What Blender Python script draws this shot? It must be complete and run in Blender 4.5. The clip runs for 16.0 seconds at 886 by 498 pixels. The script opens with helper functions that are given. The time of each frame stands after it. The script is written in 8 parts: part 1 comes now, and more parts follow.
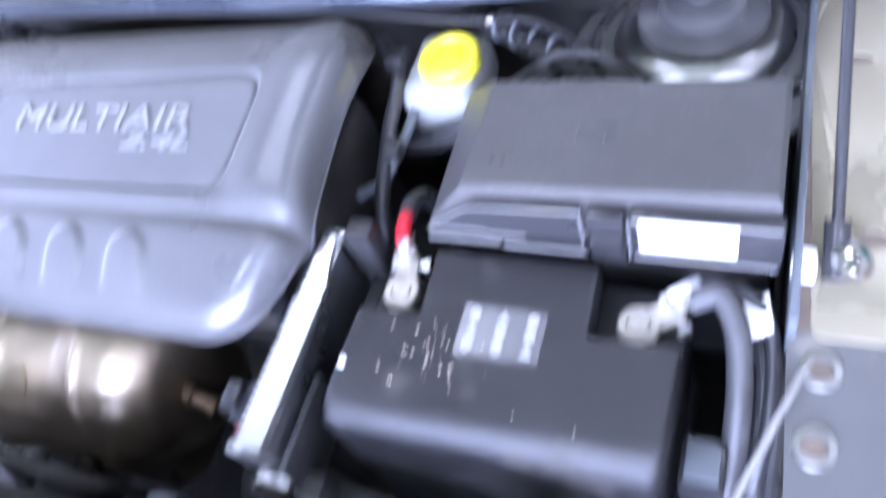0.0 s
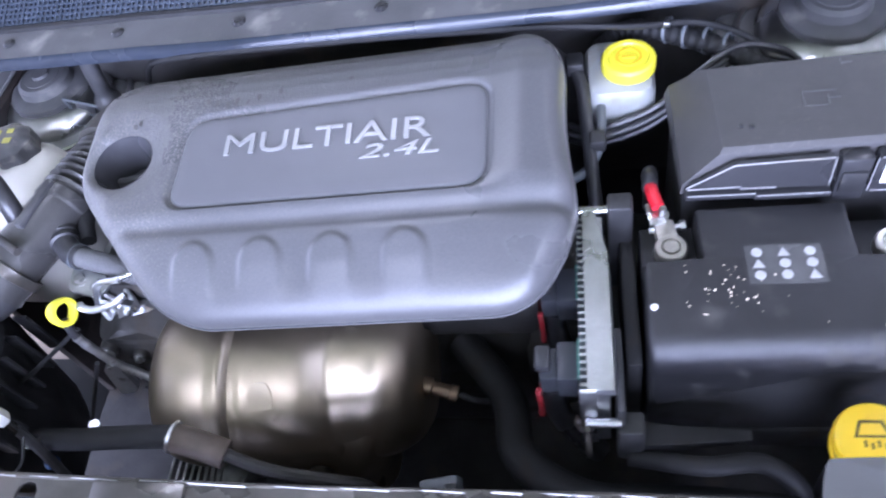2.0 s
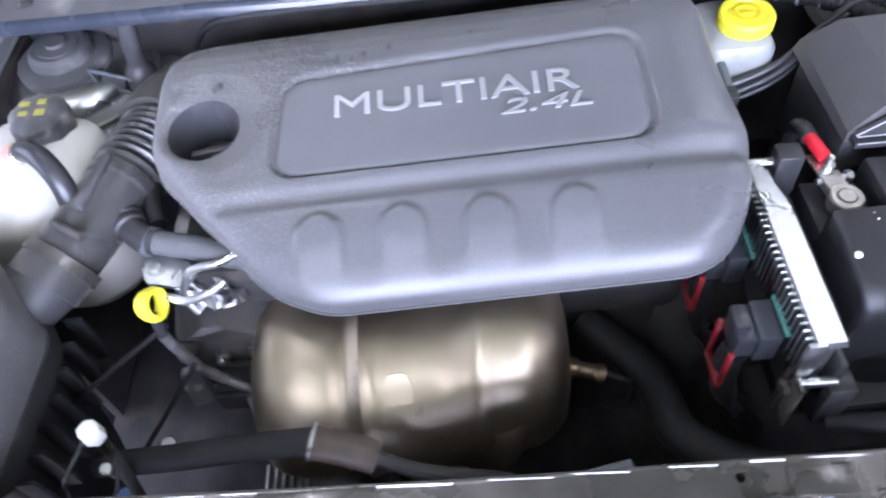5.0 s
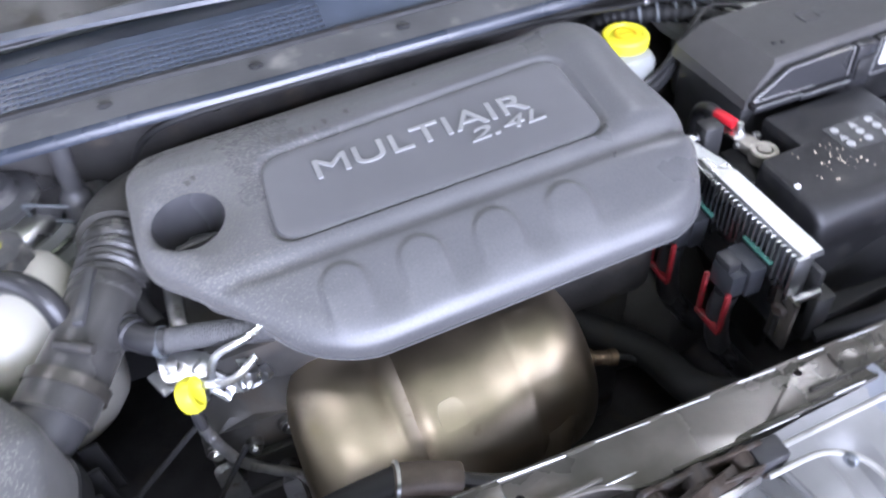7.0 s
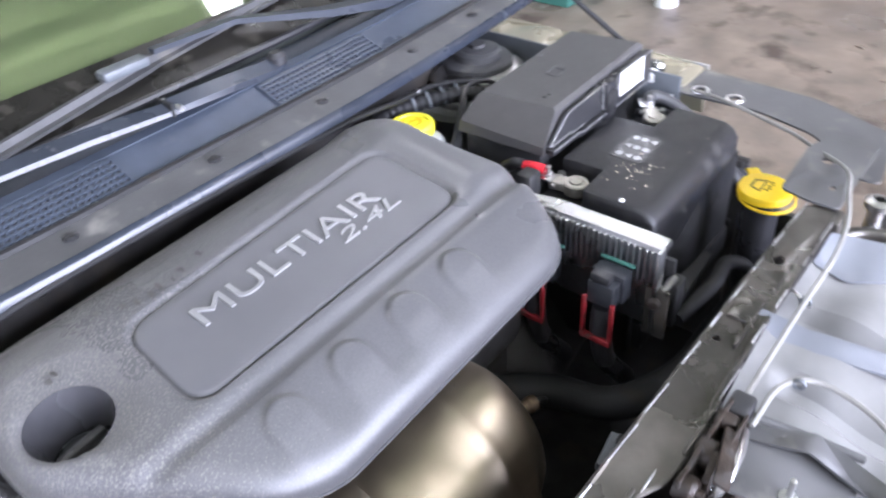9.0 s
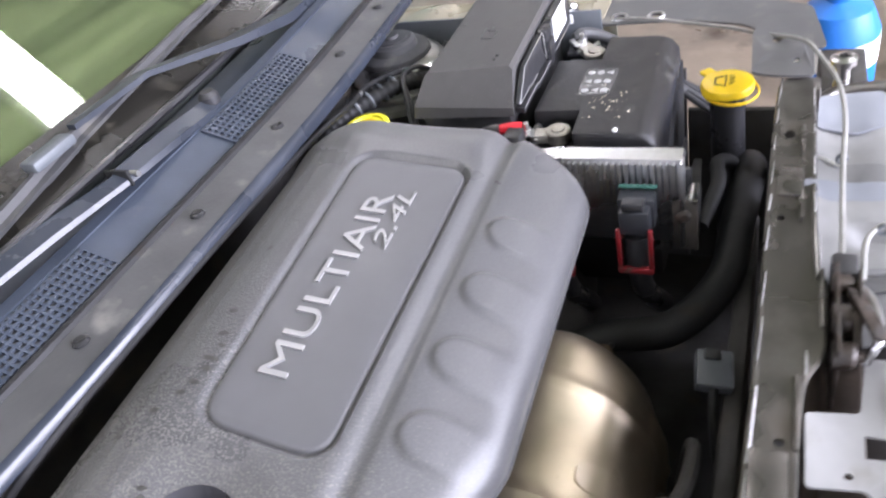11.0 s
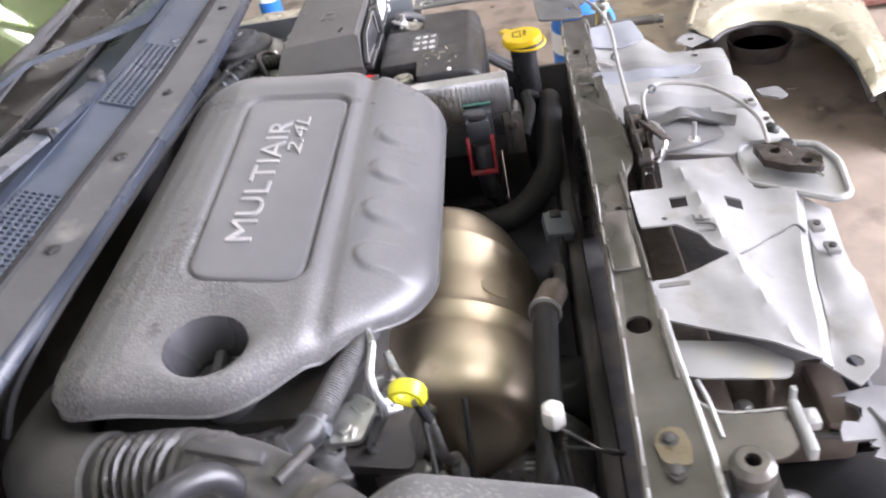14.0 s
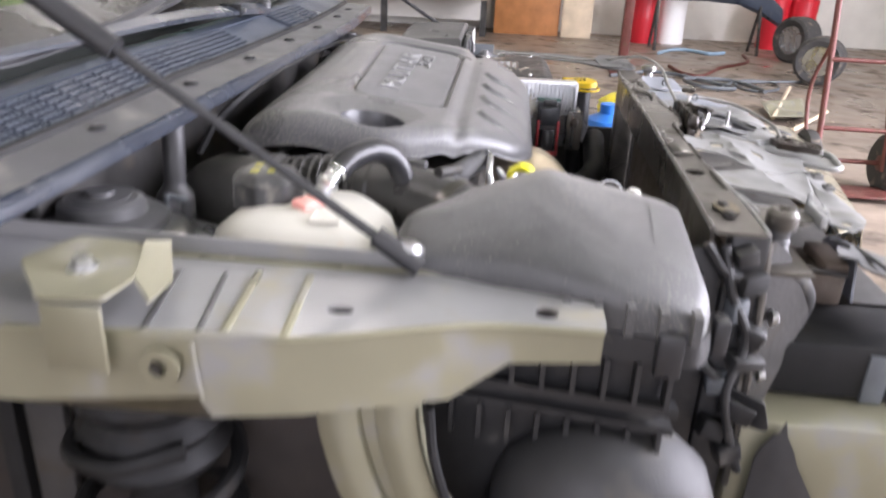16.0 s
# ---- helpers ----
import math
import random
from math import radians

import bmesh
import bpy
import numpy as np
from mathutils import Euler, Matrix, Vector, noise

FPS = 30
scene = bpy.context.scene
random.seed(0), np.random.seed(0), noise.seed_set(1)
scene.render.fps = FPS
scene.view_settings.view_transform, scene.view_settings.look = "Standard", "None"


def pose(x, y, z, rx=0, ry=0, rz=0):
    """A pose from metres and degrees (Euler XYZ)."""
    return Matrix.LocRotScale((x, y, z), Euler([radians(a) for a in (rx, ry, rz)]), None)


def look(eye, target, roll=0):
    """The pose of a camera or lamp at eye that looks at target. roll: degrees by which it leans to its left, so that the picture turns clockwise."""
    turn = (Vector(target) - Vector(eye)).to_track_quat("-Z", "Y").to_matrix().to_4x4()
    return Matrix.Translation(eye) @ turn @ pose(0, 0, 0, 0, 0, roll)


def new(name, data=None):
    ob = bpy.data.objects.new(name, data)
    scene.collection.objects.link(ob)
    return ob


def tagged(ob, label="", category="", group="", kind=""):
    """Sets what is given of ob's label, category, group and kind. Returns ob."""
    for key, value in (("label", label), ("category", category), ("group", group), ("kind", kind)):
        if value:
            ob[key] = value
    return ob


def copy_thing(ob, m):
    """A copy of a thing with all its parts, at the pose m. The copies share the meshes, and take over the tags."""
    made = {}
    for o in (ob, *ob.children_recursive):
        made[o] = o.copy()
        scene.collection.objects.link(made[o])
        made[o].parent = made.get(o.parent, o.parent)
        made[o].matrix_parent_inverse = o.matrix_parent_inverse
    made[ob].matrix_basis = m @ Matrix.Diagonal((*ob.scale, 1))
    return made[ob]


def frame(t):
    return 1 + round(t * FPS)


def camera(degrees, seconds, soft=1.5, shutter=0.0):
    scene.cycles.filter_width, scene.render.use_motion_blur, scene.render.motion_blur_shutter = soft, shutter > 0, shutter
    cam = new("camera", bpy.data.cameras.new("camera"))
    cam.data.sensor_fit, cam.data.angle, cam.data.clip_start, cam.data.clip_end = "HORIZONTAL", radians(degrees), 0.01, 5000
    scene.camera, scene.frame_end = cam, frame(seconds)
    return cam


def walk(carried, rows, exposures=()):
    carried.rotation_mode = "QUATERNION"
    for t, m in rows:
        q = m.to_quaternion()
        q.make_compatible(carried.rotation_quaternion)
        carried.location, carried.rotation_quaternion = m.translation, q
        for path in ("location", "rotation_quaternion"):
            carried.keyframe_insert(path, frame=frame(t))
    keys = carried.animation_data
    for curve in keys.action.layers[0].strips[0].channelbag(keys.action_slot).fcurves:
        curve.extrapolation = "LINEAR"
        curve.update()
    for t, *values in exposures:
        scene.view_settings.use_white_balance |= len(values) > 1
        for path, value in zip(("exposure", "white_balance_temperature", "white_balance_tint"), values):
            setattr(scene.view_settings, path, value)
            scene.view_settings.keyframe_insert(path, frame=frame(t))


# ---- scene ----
cam = camera(60.9, 16.0, 2.05, 0.65)
PATH = [
    (0, (0.668, -0.395, 1.241), (-0.081, 0.553, -0.353), -26.4),
    (0.1, (0.648, -0.436, 1.245), (-0.04, 0.492, -0.387), -24.1),
    (0.3, (0.609, -0.497, 1.246), (0.016, 0.558, -0.347), -17.7),
    (0.4, (0.589, -0.507, 1.265), (0.004, 0.492, -0.366), -18.1),
    (0.5, (0.564, -0.501, 1.307), (-0.025, 0.495, -0.324), -18.8),
    (1, (0.448, -0.511, 1.371), (-0.235, 0.492, -0.219), -22.2),
    (1.5, (0.398, -0.536, 1.373), (-0.098, 0.587, -0.206), -17.1),
    (2, (0.302, -0.586, 1.366), (-0.09, 0.55, -0.233), -17.8),
    (2.5, (0.26, -0.586, 1.363), (-0.064, 0.529, -0.265), -17.7),
    (3, (0.209, -0.627, 1.348), (-0.103, 0.518, -0.261), -13.5),
    (3.5, (0.176, -0.628, 1.35), (-0.176, 0.558, -0.221), -15.0),
    (4, (0.123, -0.579, 1.339), (-0.256, 0.542, -0.274), -16.7),
    (4.2, (0.107, -0.552, 1.323), (-0.189, 0.556, -0.316), -14.1),
    (6.3, (-0.173, -0.681, 1.287), (0.041, 0.712, -0.132), -5.4),
    (6.5, (-0.183, -0.682, 1.288), (0.134, 0.706, -0.117), -3.7),
    (7, (-0.2, -0.653, 1.278), (0.216, 0.688, -0.147), -6.4),
    (7.5, (-0.234, -0.563, 1.255), (0.329, 0.637, -0.242), -8.9),
    (8, (-0.285, -0.519, 1.249), (0.421, 0.748, -0.129), -7.4),
    (8.5, (-0.34, -0.534, 1.23), (0.571, 0.676, -0.077), -3.2),
    (8.7, (-0.356, -0.557, 1.256), (0.709, 0.593, 0.014), -2.5),
    (10.8, (-0.469, -0.418, 1.234), (0.903, 0.38, 0.017), -13.5),
    (11, (-0.462, -0.384, 1.219), (0.902, 0.411, -0.009), -15.8),
    (11.5, (-0.472, -0.336, 1.191), (0.904, 0.405, -0.058), -15.9),
    (12, (-0.548, -0.327, 1.194), (0.87, 0.33, -0.054), -12.8),
    (12.5, (-0.657, -0.334, 1.223), (0.797, 0.312, 0.012), -14.7),
    (13, (-0.741, -0.336, 1.22), (0.77, 0.202, 0.025), -13.2),
    (13.5, (-0.778, -0.348, 1.198), (0.774, 0.042, -0.001), -9.9),
    (14, (-0.776, -0.318, 1.198), (0.807, -0.042, 0.006), -12.8),
    (14.5, (-0.781, -0.205, 1.172), (0.881, -0.128, 0.063), -7.7),
    (15, (-0.86, -0.147, 1.129), (0.832, -0.048, 0.068), -1.1),
    (15.5, (-1.043, -0.134, 1.063), (0.76, -0.064, 0.199), 3.3),
    (16, (-1.191, -0.153, 0.963), (0.646, -0.013, 0.185), 2.7),
]
walk(cam, [(t, look(eye, target, roll)) for t, eye, target, roll in PATH],
     exposures=[(0, 0.82, 5000, 29), (1, 0.62, 5030, 29), (2, 0.27, 5100, 28), (4, 0.27, 5280, 26), (7, 0.20, 5540, 22), (8.5, 0.27, 5680, 21), (11, 0.19, 6030, 22), (12.5, 0.23, 6220, 22), (13.5, 0.40, 6220, 22), (14.5, 0.34, 6250, 21), (15, 0.35, 6260, 20), (15.5, 0.35, 6260, 20), (16, 0.03, 6300, 21)])

# ---- world, lights ----
world = bpy.data.worlds.new("sky")
scene.world = world
world.use_nodes = True
_wn = world.node_tree
_sky = _wn.nodes.new("ShaderNodeTexSky")
_sky.sky_type, _sky.sun_disc = "NISHITA", False
_sky.sun_elevation, _sky.sun_rotation = radians(40), radians(150)
_wn.links.new(_sky.outputs[0], _wn.nodes["Background"].inputs[0])
_wn.nodes["Background"].inputs[1].default_value = 0.12


def area(name, size, size_y, power, m, color=(1, 1, 1)):
    data = bpy.data.lights.new(name, "AREA")
    data.shape, data.size, data.size_y, data.energy, data.color = "RECTANGLE", size, size_y, power, color
    ob = new(name, data)
    ob.matrix_world = m
    return ob


# daylight through the front roller-door opening, and the tubes under the roof
area("door_daylight_front", 5.0, 3.6, 1100, look((0.2, -4.9, 1.95), (0.1, 0, 0.95)), (0.93, 0.95, 1.0))
# fill lamp added at the unseen side wall to brighten the left flank
area("side_fill", 3.6, 2.8, 110, look((-4.9, 0.2, 1.8), (0, 0, 0.8)), (0.98, 0.97, 1.0))

# ---- materials ----


def nodes_of(name):
    m = bpy.data.materials.new(name)
    m.use_nodes = True
    return m, m.node_tree, m.node_tree.nodes["Principled BSDF"]


def mat(name, color, rough=0.5, metal=0.0, spread=0.25, scale=60.0, bump=0.15, bump_scale=None, dirt=None, dirt_amount=0.0,
        dirt_scale=9.0, dirt_fine=None, dirt_slope=None, coat=0.0, random_obj=0.0, rough_var=0.12, spec=0.5, bump_slope=None):
    """Procedural surface: colour varied at two scales, roughness varied, fine relief, optional dirt or rust in patches."""
    m, nt, b = nodes_of(name)
    N, L = nt.nodes.new, nt.links.new
    tc = N("ShaderNodeTexCoord")
    fine = N("ShaderNodeTexNoise"); fine.inputs["Scale"].default_value = scale; fine.inputs["Detail"].default_value = 6
    big = N("ShaderNodeTexNoise"); big.inputs["Scale"].default_value = dirt_scale; big.inputs["Detail"].default_value = 5
    for n in (fine, big):
        L(tc.outputs["Object"], n.inputs["Vector"])
    ramp = N("ShaderNodeMapRange"); ramp.inputs[1].default_value = 0.3; ramp.inputs[2].default_value = 0.7
    ramp.inputs[3].default_value = 1 - spread; ramp.inputs[4].default_value = 1 + spread
    mixn = N("ShaderNodeMath"); mixn.operation = "MULTIPLY_ADD"; mixn.inputs[1].default_value = 0.5
    half = N("ShaderNodeMath"); half.operation = "MULTIPLY"; half.inputs[1].default_value = 0.5
    L(big.outputs[0], half.inputs[0]); L(fine.outputs[0], mixn.inputs[0]); L(half.outputs[0], mixn.inputs[2])
    L(mixn.outputs[0], ramp.inputs[0])
    col = N("ShaderNodeMix"); col.data_type = "RGBA"; col.blend_type = "MULTIPLY"; col.inputs[0].default_value = 1.0
    col.inputs[6].default_value = (*color, 1)
    L(ramp.outputs[0], col.inputs[7])
    out = col.outputs[2]
    if random_obj:
        oi = N("ShaderNodeObjectInfo"); mr = N("ShaderNodeMapRange")
        mr.inputs[3].default_value = 1 - random_obj; mr.inputs[4].default_value = 1 + random_obj
        mu = N("ShaderNodeMix"); mu.data_type = "RGBA"; mu.blend_type = "MULTIPLY"; mu.inputs[0].default_value = 1.0
        L(oi.outputs["Random"], mr.inputs[0]); L(out, mu.inputs[6]); L(mr.outputs[0], mu.inputs[7])
        out = mu.outputs[2]
    rr = N("ShaderNodeMapRange"); rr.inputs[1].default_value = 0.3; rr.inputs[2].default_value = 0.7
    rr.inputs[3].default_value = max(0.03, rough - rough_var); rr.inputs[4].default_value = min(1, rough + rough_var)
    L(big.outputs[0], rr.inputs[0])
    rough_out, metal_out = rr.outputs[0], None
    if dirt:
        dn = N("ShaderNodeTexNoise"); dn.inputs["Scale"].default_value = dirt_fine or dirt_scale * 2.3; dn.inputs["Detail"].default_value = 8
        L(tc.outputs["Object"], dn.inputs["Vector"])
        dm = N("ShaderNodeMapRange"); lo = 0.72 - 0.42 * dirt_amount
        dm.inputs[1].default_value, dm.inputs[2].default_value = lo, lo + 0.16
        if dirt_fine:
            pm = N("ShaderNodeMapRange"); pm.inputs[1].default_value, pm.inputs[2].default_value = 0.35, 0.7
            pm.inputs[3].default_value, pm.inputs[4].default_value = -0.12, 0.12
            pa = N("ShaderNodeMath"); pa.operation = "ADD"
            src = big.outputs[0]
            if dirt_slope:
                sl = N("ShaderNodeVectorMath"); sl.operation = "DOT_PRODUCT"; sl.inputs[1].default_value = (dirt_slope[0], dirt_slope[1], 0)
                ad = N("ShaderNodeMath"); ad.operation = "MULTIPLY_ADD"; ad.inputs[1].default_value = 1.1; ad.inputs[2].default_value = dirt_slope[2]
                av = N("ShaderNodeMath"); av.operation = "MULTIPLY_ADD"; av.inputs[1].default_value = 0.4
                L(tc.outputs["Object"], sl.inputs[0]); L(sl.outputs["Value"], ad.inputs[0])
                L(big.outputs[0], av.inputs[0]); L(ad.outputs[0], av.inputs[2]); src = av.outputs[0]
            L(src, pm.inputs[0]); L(pm.outputs[0], pa.inputs[0]); L(dn.outputs[0], pa.inputs[1]); L(pa.outputs[0], dm.inputs[0])
        else:
            L(dn.outputs[0], dm.inputs[0])
        dx = N("ShaderNodeMix"); dx.data_type = "RGBA"; dx.inputs[7].default_value = (*dirt, 1)
        L(dm.outputs[0], dx.inputs[0]); L(out, dx.inputs[6]); out = dx.outputs[2]
        rx = N("ShaderNodeMix"); rx.inputs[3].default_value = 0.85
        L(dm.outputs[0], rx.inputs[0]); L(rough_out, rx.inputs[2]); rough_out = rx.outputs[0]
        if metal:
            mx = N("ShaderNodeMix"); mx.inputs[2].default_value = metal; mx.inputs[3].default_value = 0.0
            L(dm.outputs[0], mx.inputs[0]); metal_out = mx.outputs[0]
    L(out, b.inputs["Base Color"]); L(rough_out, b.inputs["Roughness"])
    b.inputs["Metallic"].default_value = metal
    if metal_out:
        L(metal_out, b.inputs["Metallic"])
    b.inputs["Specular IOR Level"].default_value = spec
    b.inputs["Coat Weight"].default_value = coat
    b.inputs["Coat Roughness"].default_value = 0.12
    if bump:
        bn = N("ShaderNodeTexNoise"); bn.inputs["Scale"].default_value = bump_scale or scale * 8; bn.inputs["Detail"].default_value = 3
        L(tc.outputs["Object"], bn.inputs["Vector"])
        bu = N("ShaderNodeBump"); bu.inputs["Strength"].default_value = bump; bu.inputs["Distance"].default_value = 0.002
        L(bn.outputs[0], bu.inputs["Height"]); L(bu.outputs[0], b.inputs["Normal"])
        if bump_slope:  # caked dust roughens one end, the other stays smooth
            bs = N("ShaderNodeVectorMath"); bs.operation = "DOT_PRODUCT"; bs.inputs[1].default_value = (bump_slope[0], bump_slope[1], 0)
            bm_ = N("ShaderNodeMapRange"); bm_.inputs[1].default_value, bm_.inputs[2].default_value = bump_slope[2], bump_slope[3]
            bm_.inputs[3].default_value, bm_.inputs[4].default_value = bump * 0.15, bump
            L(tc.outputs["Object"], bs.inputs[0]); L(bs.outputs["Value"], bm_.inputs[0]); L(bm_.outputs[0], bu.inputs["Strength"])
    return m


M_COVER = mat("cover_plastic", (0.08, 0.08, 0.083), 0.33, spread=0.22, scale=380, bump=0.48, bump_scale=440, bump_slope=(-0.5, 1.0, -0.06, 0.14),
              dirt=(0.16, 0.154, 0.142), dirt_amount=0.27, dirt_scale=5, dirt_fine=430, dirt_slope=(-1.0, 0.6, 0.25))
M_PANEL = mat("panel_plastic", (0.092, 0.092, 0.097), 0.46, spread=0.08, scale=30, bump=0.08, bump_scale=1500)
M_LETTER = mat("letter_paint", (0.30, 0.30, 0.30), 0.38, metal=0.35, spread=0.06)
M_BLACK = mat("black_plastic", (0.022, 0.022, 0.023), 0.45, spread=0.3, scale=50, bump=0.15, dirt=(0.09, 0.085, 0.075),
              dirt_amount=0.25, dirt_scale=14)
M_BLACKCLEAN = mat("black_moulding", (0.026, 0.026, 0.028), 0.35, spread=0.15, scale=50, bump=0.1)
M_LID = mat("lid_plastic", (0.070, 0.070, 0.072), 0.42, spread=0.2, scale=50, bump=0.18, bump_scale=1100,
            dirt=(0.20, 0.193, 0.178), dirt_amount=0.28, dirt_scale=6, dirt_fine=360)
M_BATT = mat("battery_case", (0.014, 0.014, 0.0155), 0.40, spread=0.2, scale=70, bump=0.3, bump_scale=1400, dirt=(0.05, 0.048, 0.044),
             dirt_amount=0.3, dirt_scale=10)
M_RUBBER = mat("rubber_hose", (0.048, 0.048, 0.05), 0.45, spread=0.25, scale=60, bump=0.15, dirt=(0.1, 0.095, 0.085), dirt_amount=0.3)
M_DARK = mat("oily_metal", (0.045, 0.043, 0.041), 0.55, metal=0.3, spread=0.5, scale=20, bump=0.3, bump_scale=120,
             dirt=(0.05, 0.042, 0.033), dirt_amount=0.4)
M_CAST = mat("cast_aluminium", (0.42, 0.42, 0.42), 0.42, metal=0.9, spread=0.3, scale=60, bump=0.4, bump_scale=400,
             dirt=(0.12, 0.1, 0.08), dirt_amount=0.3, dirt_scale=25)
M_ALU = mat("bright_aluminium", (0.62, 0.63, 0.64), 0.33, metal=1.0, spread=0.12, scale=90, bump=0.25, bump_scale=300)
M_LEAD = mat("lead_clamp", (0.44, 0.42, 0.375), 0.42, metal=0.9, spread=0.25, scale=120, bump=0.4, bump_scale=300)
M_STEEL = mat("zinc_steel", (0.5, 0.5, 0.5), 0.3, metal=1.0, spread=0.2, scale=60, bump=0.1)
M_SHIELD = mat("heat_shield_steel", (0.455, 0.392, 0.295), 0.39, metal=1.0, spread=0.25, scale=14, bump=0.08, bump_scale=22, rough_var=0.1,
               dirt=(0.16, 0.12, 0.08), dirt_amount=0.12)
M_RAD = mat("lacquered_support", (0.095, 0.089, 0.079), 0.30, metal=0.65, spread=0.5, scale=26, bump=0.22, bump_scale=40,
            dirt=(0.065, 0.052, 0.038), dirt_amount=0.42, dirt_scale=5, coat=0.2)
M_BURNT = mat("burnt_catalyst_steel", (0.16, 0.115, 0.075), 0.42, metal=0.9, spread=0.5, scale=20, bump=0.25, bump_scale=60, dirt=(0.06, 0.04, 0.028), dirt_amount=0.45, dirt_scale=14)
M_GOLD = mat("champagne_paint", (0.255, 0.243, 0.170), 0.36, metal=0.3, spread=0.1, scale=14, bump=0.06, bump_scale=400,
             dirt=(0.24, 0.235, 0.225), dirt_amount=0.4, dirt_scale=6, coat=0.3)
M_PRIMER = mat("grey_primer_sheet", (0.31, 0.315, 0.31), 0.45, metal=0.3, spread=0.2, scale=12, bump=0.12, bump_scale=60,
               dirt=(0.2, 0.185, 0.16), dirt_amount=0.3, dirt_scale=8)
M_WHITE = mat("pale_shield_sheet", (0.185, 0.184, 0.18), 0.6, metal=0.0, spread=0.3, scale=16, bump=0.2, bump_scale=45,
              dirt=(0.15, 0.14, 0.12), dirt_amount=0.3, dirt_scale=7)
M_OVERSPRAY = mat("grey_overspray_rail", (0.27, 0.27, 0.27), 0.42, metal=0.2, spread=0.15, scale=10, bump=0.08, dirt=(0.31, 0.285, 0.215), dirt_amount=0.35, dirt_scale=8, coat=0.2)
# Paler copy of the champagne paint; brightness of lit panels goes into its colour.
M_LITGOLD = mat("lit_champagne_paint", (0.36, 0.325, 0.235), 0.3, metal=0.3, spread=0.06, scale=10, bump=0.03, coat=0.6)
M_DEEP = mat("deep_black_hose", (0.013, 0.013, 0.0135), 0.6, spread=0.3, scale=40, bump=0.15, dirt=(0.024, 0.02, 0.016), dirt_amount=0.3, spec=0.3)
# Grimy bay panels, their base colour lifted to paint a veil of haze.
M_HAZEGRIME = mat("dusty_hazed_panel", (0.045, 0.043, 0.041), 0.7, spread=0.5, scale=24, bump=0.3, bump_scale=120, dirt=(0.075, 0.064, 0.052), dirt_amount=0.4, dirt_scale=7, spec=0.3)
M_RUST = mat("greasy_rust", (0.03, 0.022, 0.017), 0.4, metal=0.3, spread=0.6, scale=60, bump=0.5, bump_scale=200, dirt=(0.03, 0.026, 0.022), dirt_amount=0.5, dirt_scale=30)
M_HOSE = mat("dusty_hose_rubber", (0.04, 0.039, 0.038), 0.28, spread=0.3, scale=50, bump=0.2, bump_scale=500, dirt=(0.15, 0.138, 0.118), dirt_amount=0.3, dirt_scale=9)
M_ELBOW = mat("dusty_elbow_plastic", (0.06, 0.058, 0.054), 0.42, spread=0.3, scale=420, bump=0.35, bump_scale=520, dirt=(0.13, 0.122, 0.105), dirt_amount=0.4, dirt_scale=7, dirt_fine=520)
M_DUSTCAP = mat("dusty_cap_plastic", (0.04, 0.04, 0.041), 0.45, spread=0.25, scale=60, bump=0.2, dirt=(0.15, 0.14, 0.12), dirt_amount=0.4, dirt_scale=22)
M_FADED = mat("faded_yellow_print", (0.3, 0.28, 0.05), 0.55, spread=0.3, scale=120, bump=0.1)
M_GREYSHEET = mat("dark_grey_sheet", (0.092, 0.092, 0.092), 0.5, metal=0.1, spread=0.2, scale=12, bump=0.1, dirt=(0.2, 0.19, 0.17), dirt_amount=0.3)
M_BLUESHEET = mat("bluish_grey_sheet", (0.19, 0.20, 0.225), 0.45, metal=0.2, spread=0.15, scale=12, bump=0.1)
M_BLUEGREY = mat("blue_grey_plastic", (0.041, 0.050, 0.068), 0.36, spread=0.2, scale=30, bump=0.1, bump_scale=800,
                 dirt=(0.10, 0.10, 0.10), dirt_amount=0.12, dirt_scale=6, spec=0.32)
M_COWL = mat("cowl_metal", (0.080, 0.080, 0.082), 0.45, spec=0.35, spread=0.25, scale=20, bump=0.12, dirt=(0.19, 0.183, 0.17), dirt_amount=0.35)
M_YELLOW = mat("yellow_plastic", (0.85, 0.58, 0.01), 0.4, spread=0.08, scale=40, bump=0.05)
M_LIME = mat("lemon_plastic", (0.82, 0.76, 0.03), 0.4, spread=0.08, scale=40, bump=0.05)
M_LEVER = mat("dusty_red_plastic", (0.21, 0.012, 0.016), 0.5, spread=0.25, scale=90, bump=0.1, dirt=(0.10, 0.07, 0.06), dirt_amount=0.4, dirt_scale=30)
M_RED = mat("red_plastic", (0.5, 0.015, 0.025), 0.4, spread=0.1, bump=0.05)
M_GREEN = mat("green_plastic", (0.05, 0.15, 0.12), 0.4, spread=0.1, bump=0.05)
M_GREYPL = mat("grey_plastic", (0.10, 0.11, 0.12), 0.45, spread=0.15, bump=0.1)
M_TANK = mat("milky_tank", (0.53, 0.515, 0.455), 0.42, spread=0.1, scale=12, bump=0.05, dirt=(0.56, 0.40, 0.18), dirt_amount=0.2, dirt_scale=5)
M_LABEL = mat("white_label", (0.86, 0.86, 0.85), 0.5, spread=0.03, bump=0.0)
M_PRINT = mat("print_grey", (0.36, 0.36, 0.36), 0.55, spread=0.1, bump=0.0)
M_CRUMB = mat("pale_crumbs", (0.62, 0.55, 0.42), 0.7, spread=0.3, bump=0.2)
M_BROWN = mat("brown_grime", (0.085, 0.066, 0.052), 0.55, metal=0.2, spread=0.5, scale=30, bump=0.3, bump_scale=160, dirt=(0.12, 0.10, 0.08), dirt_amount=0.4, dirt_scale=20)
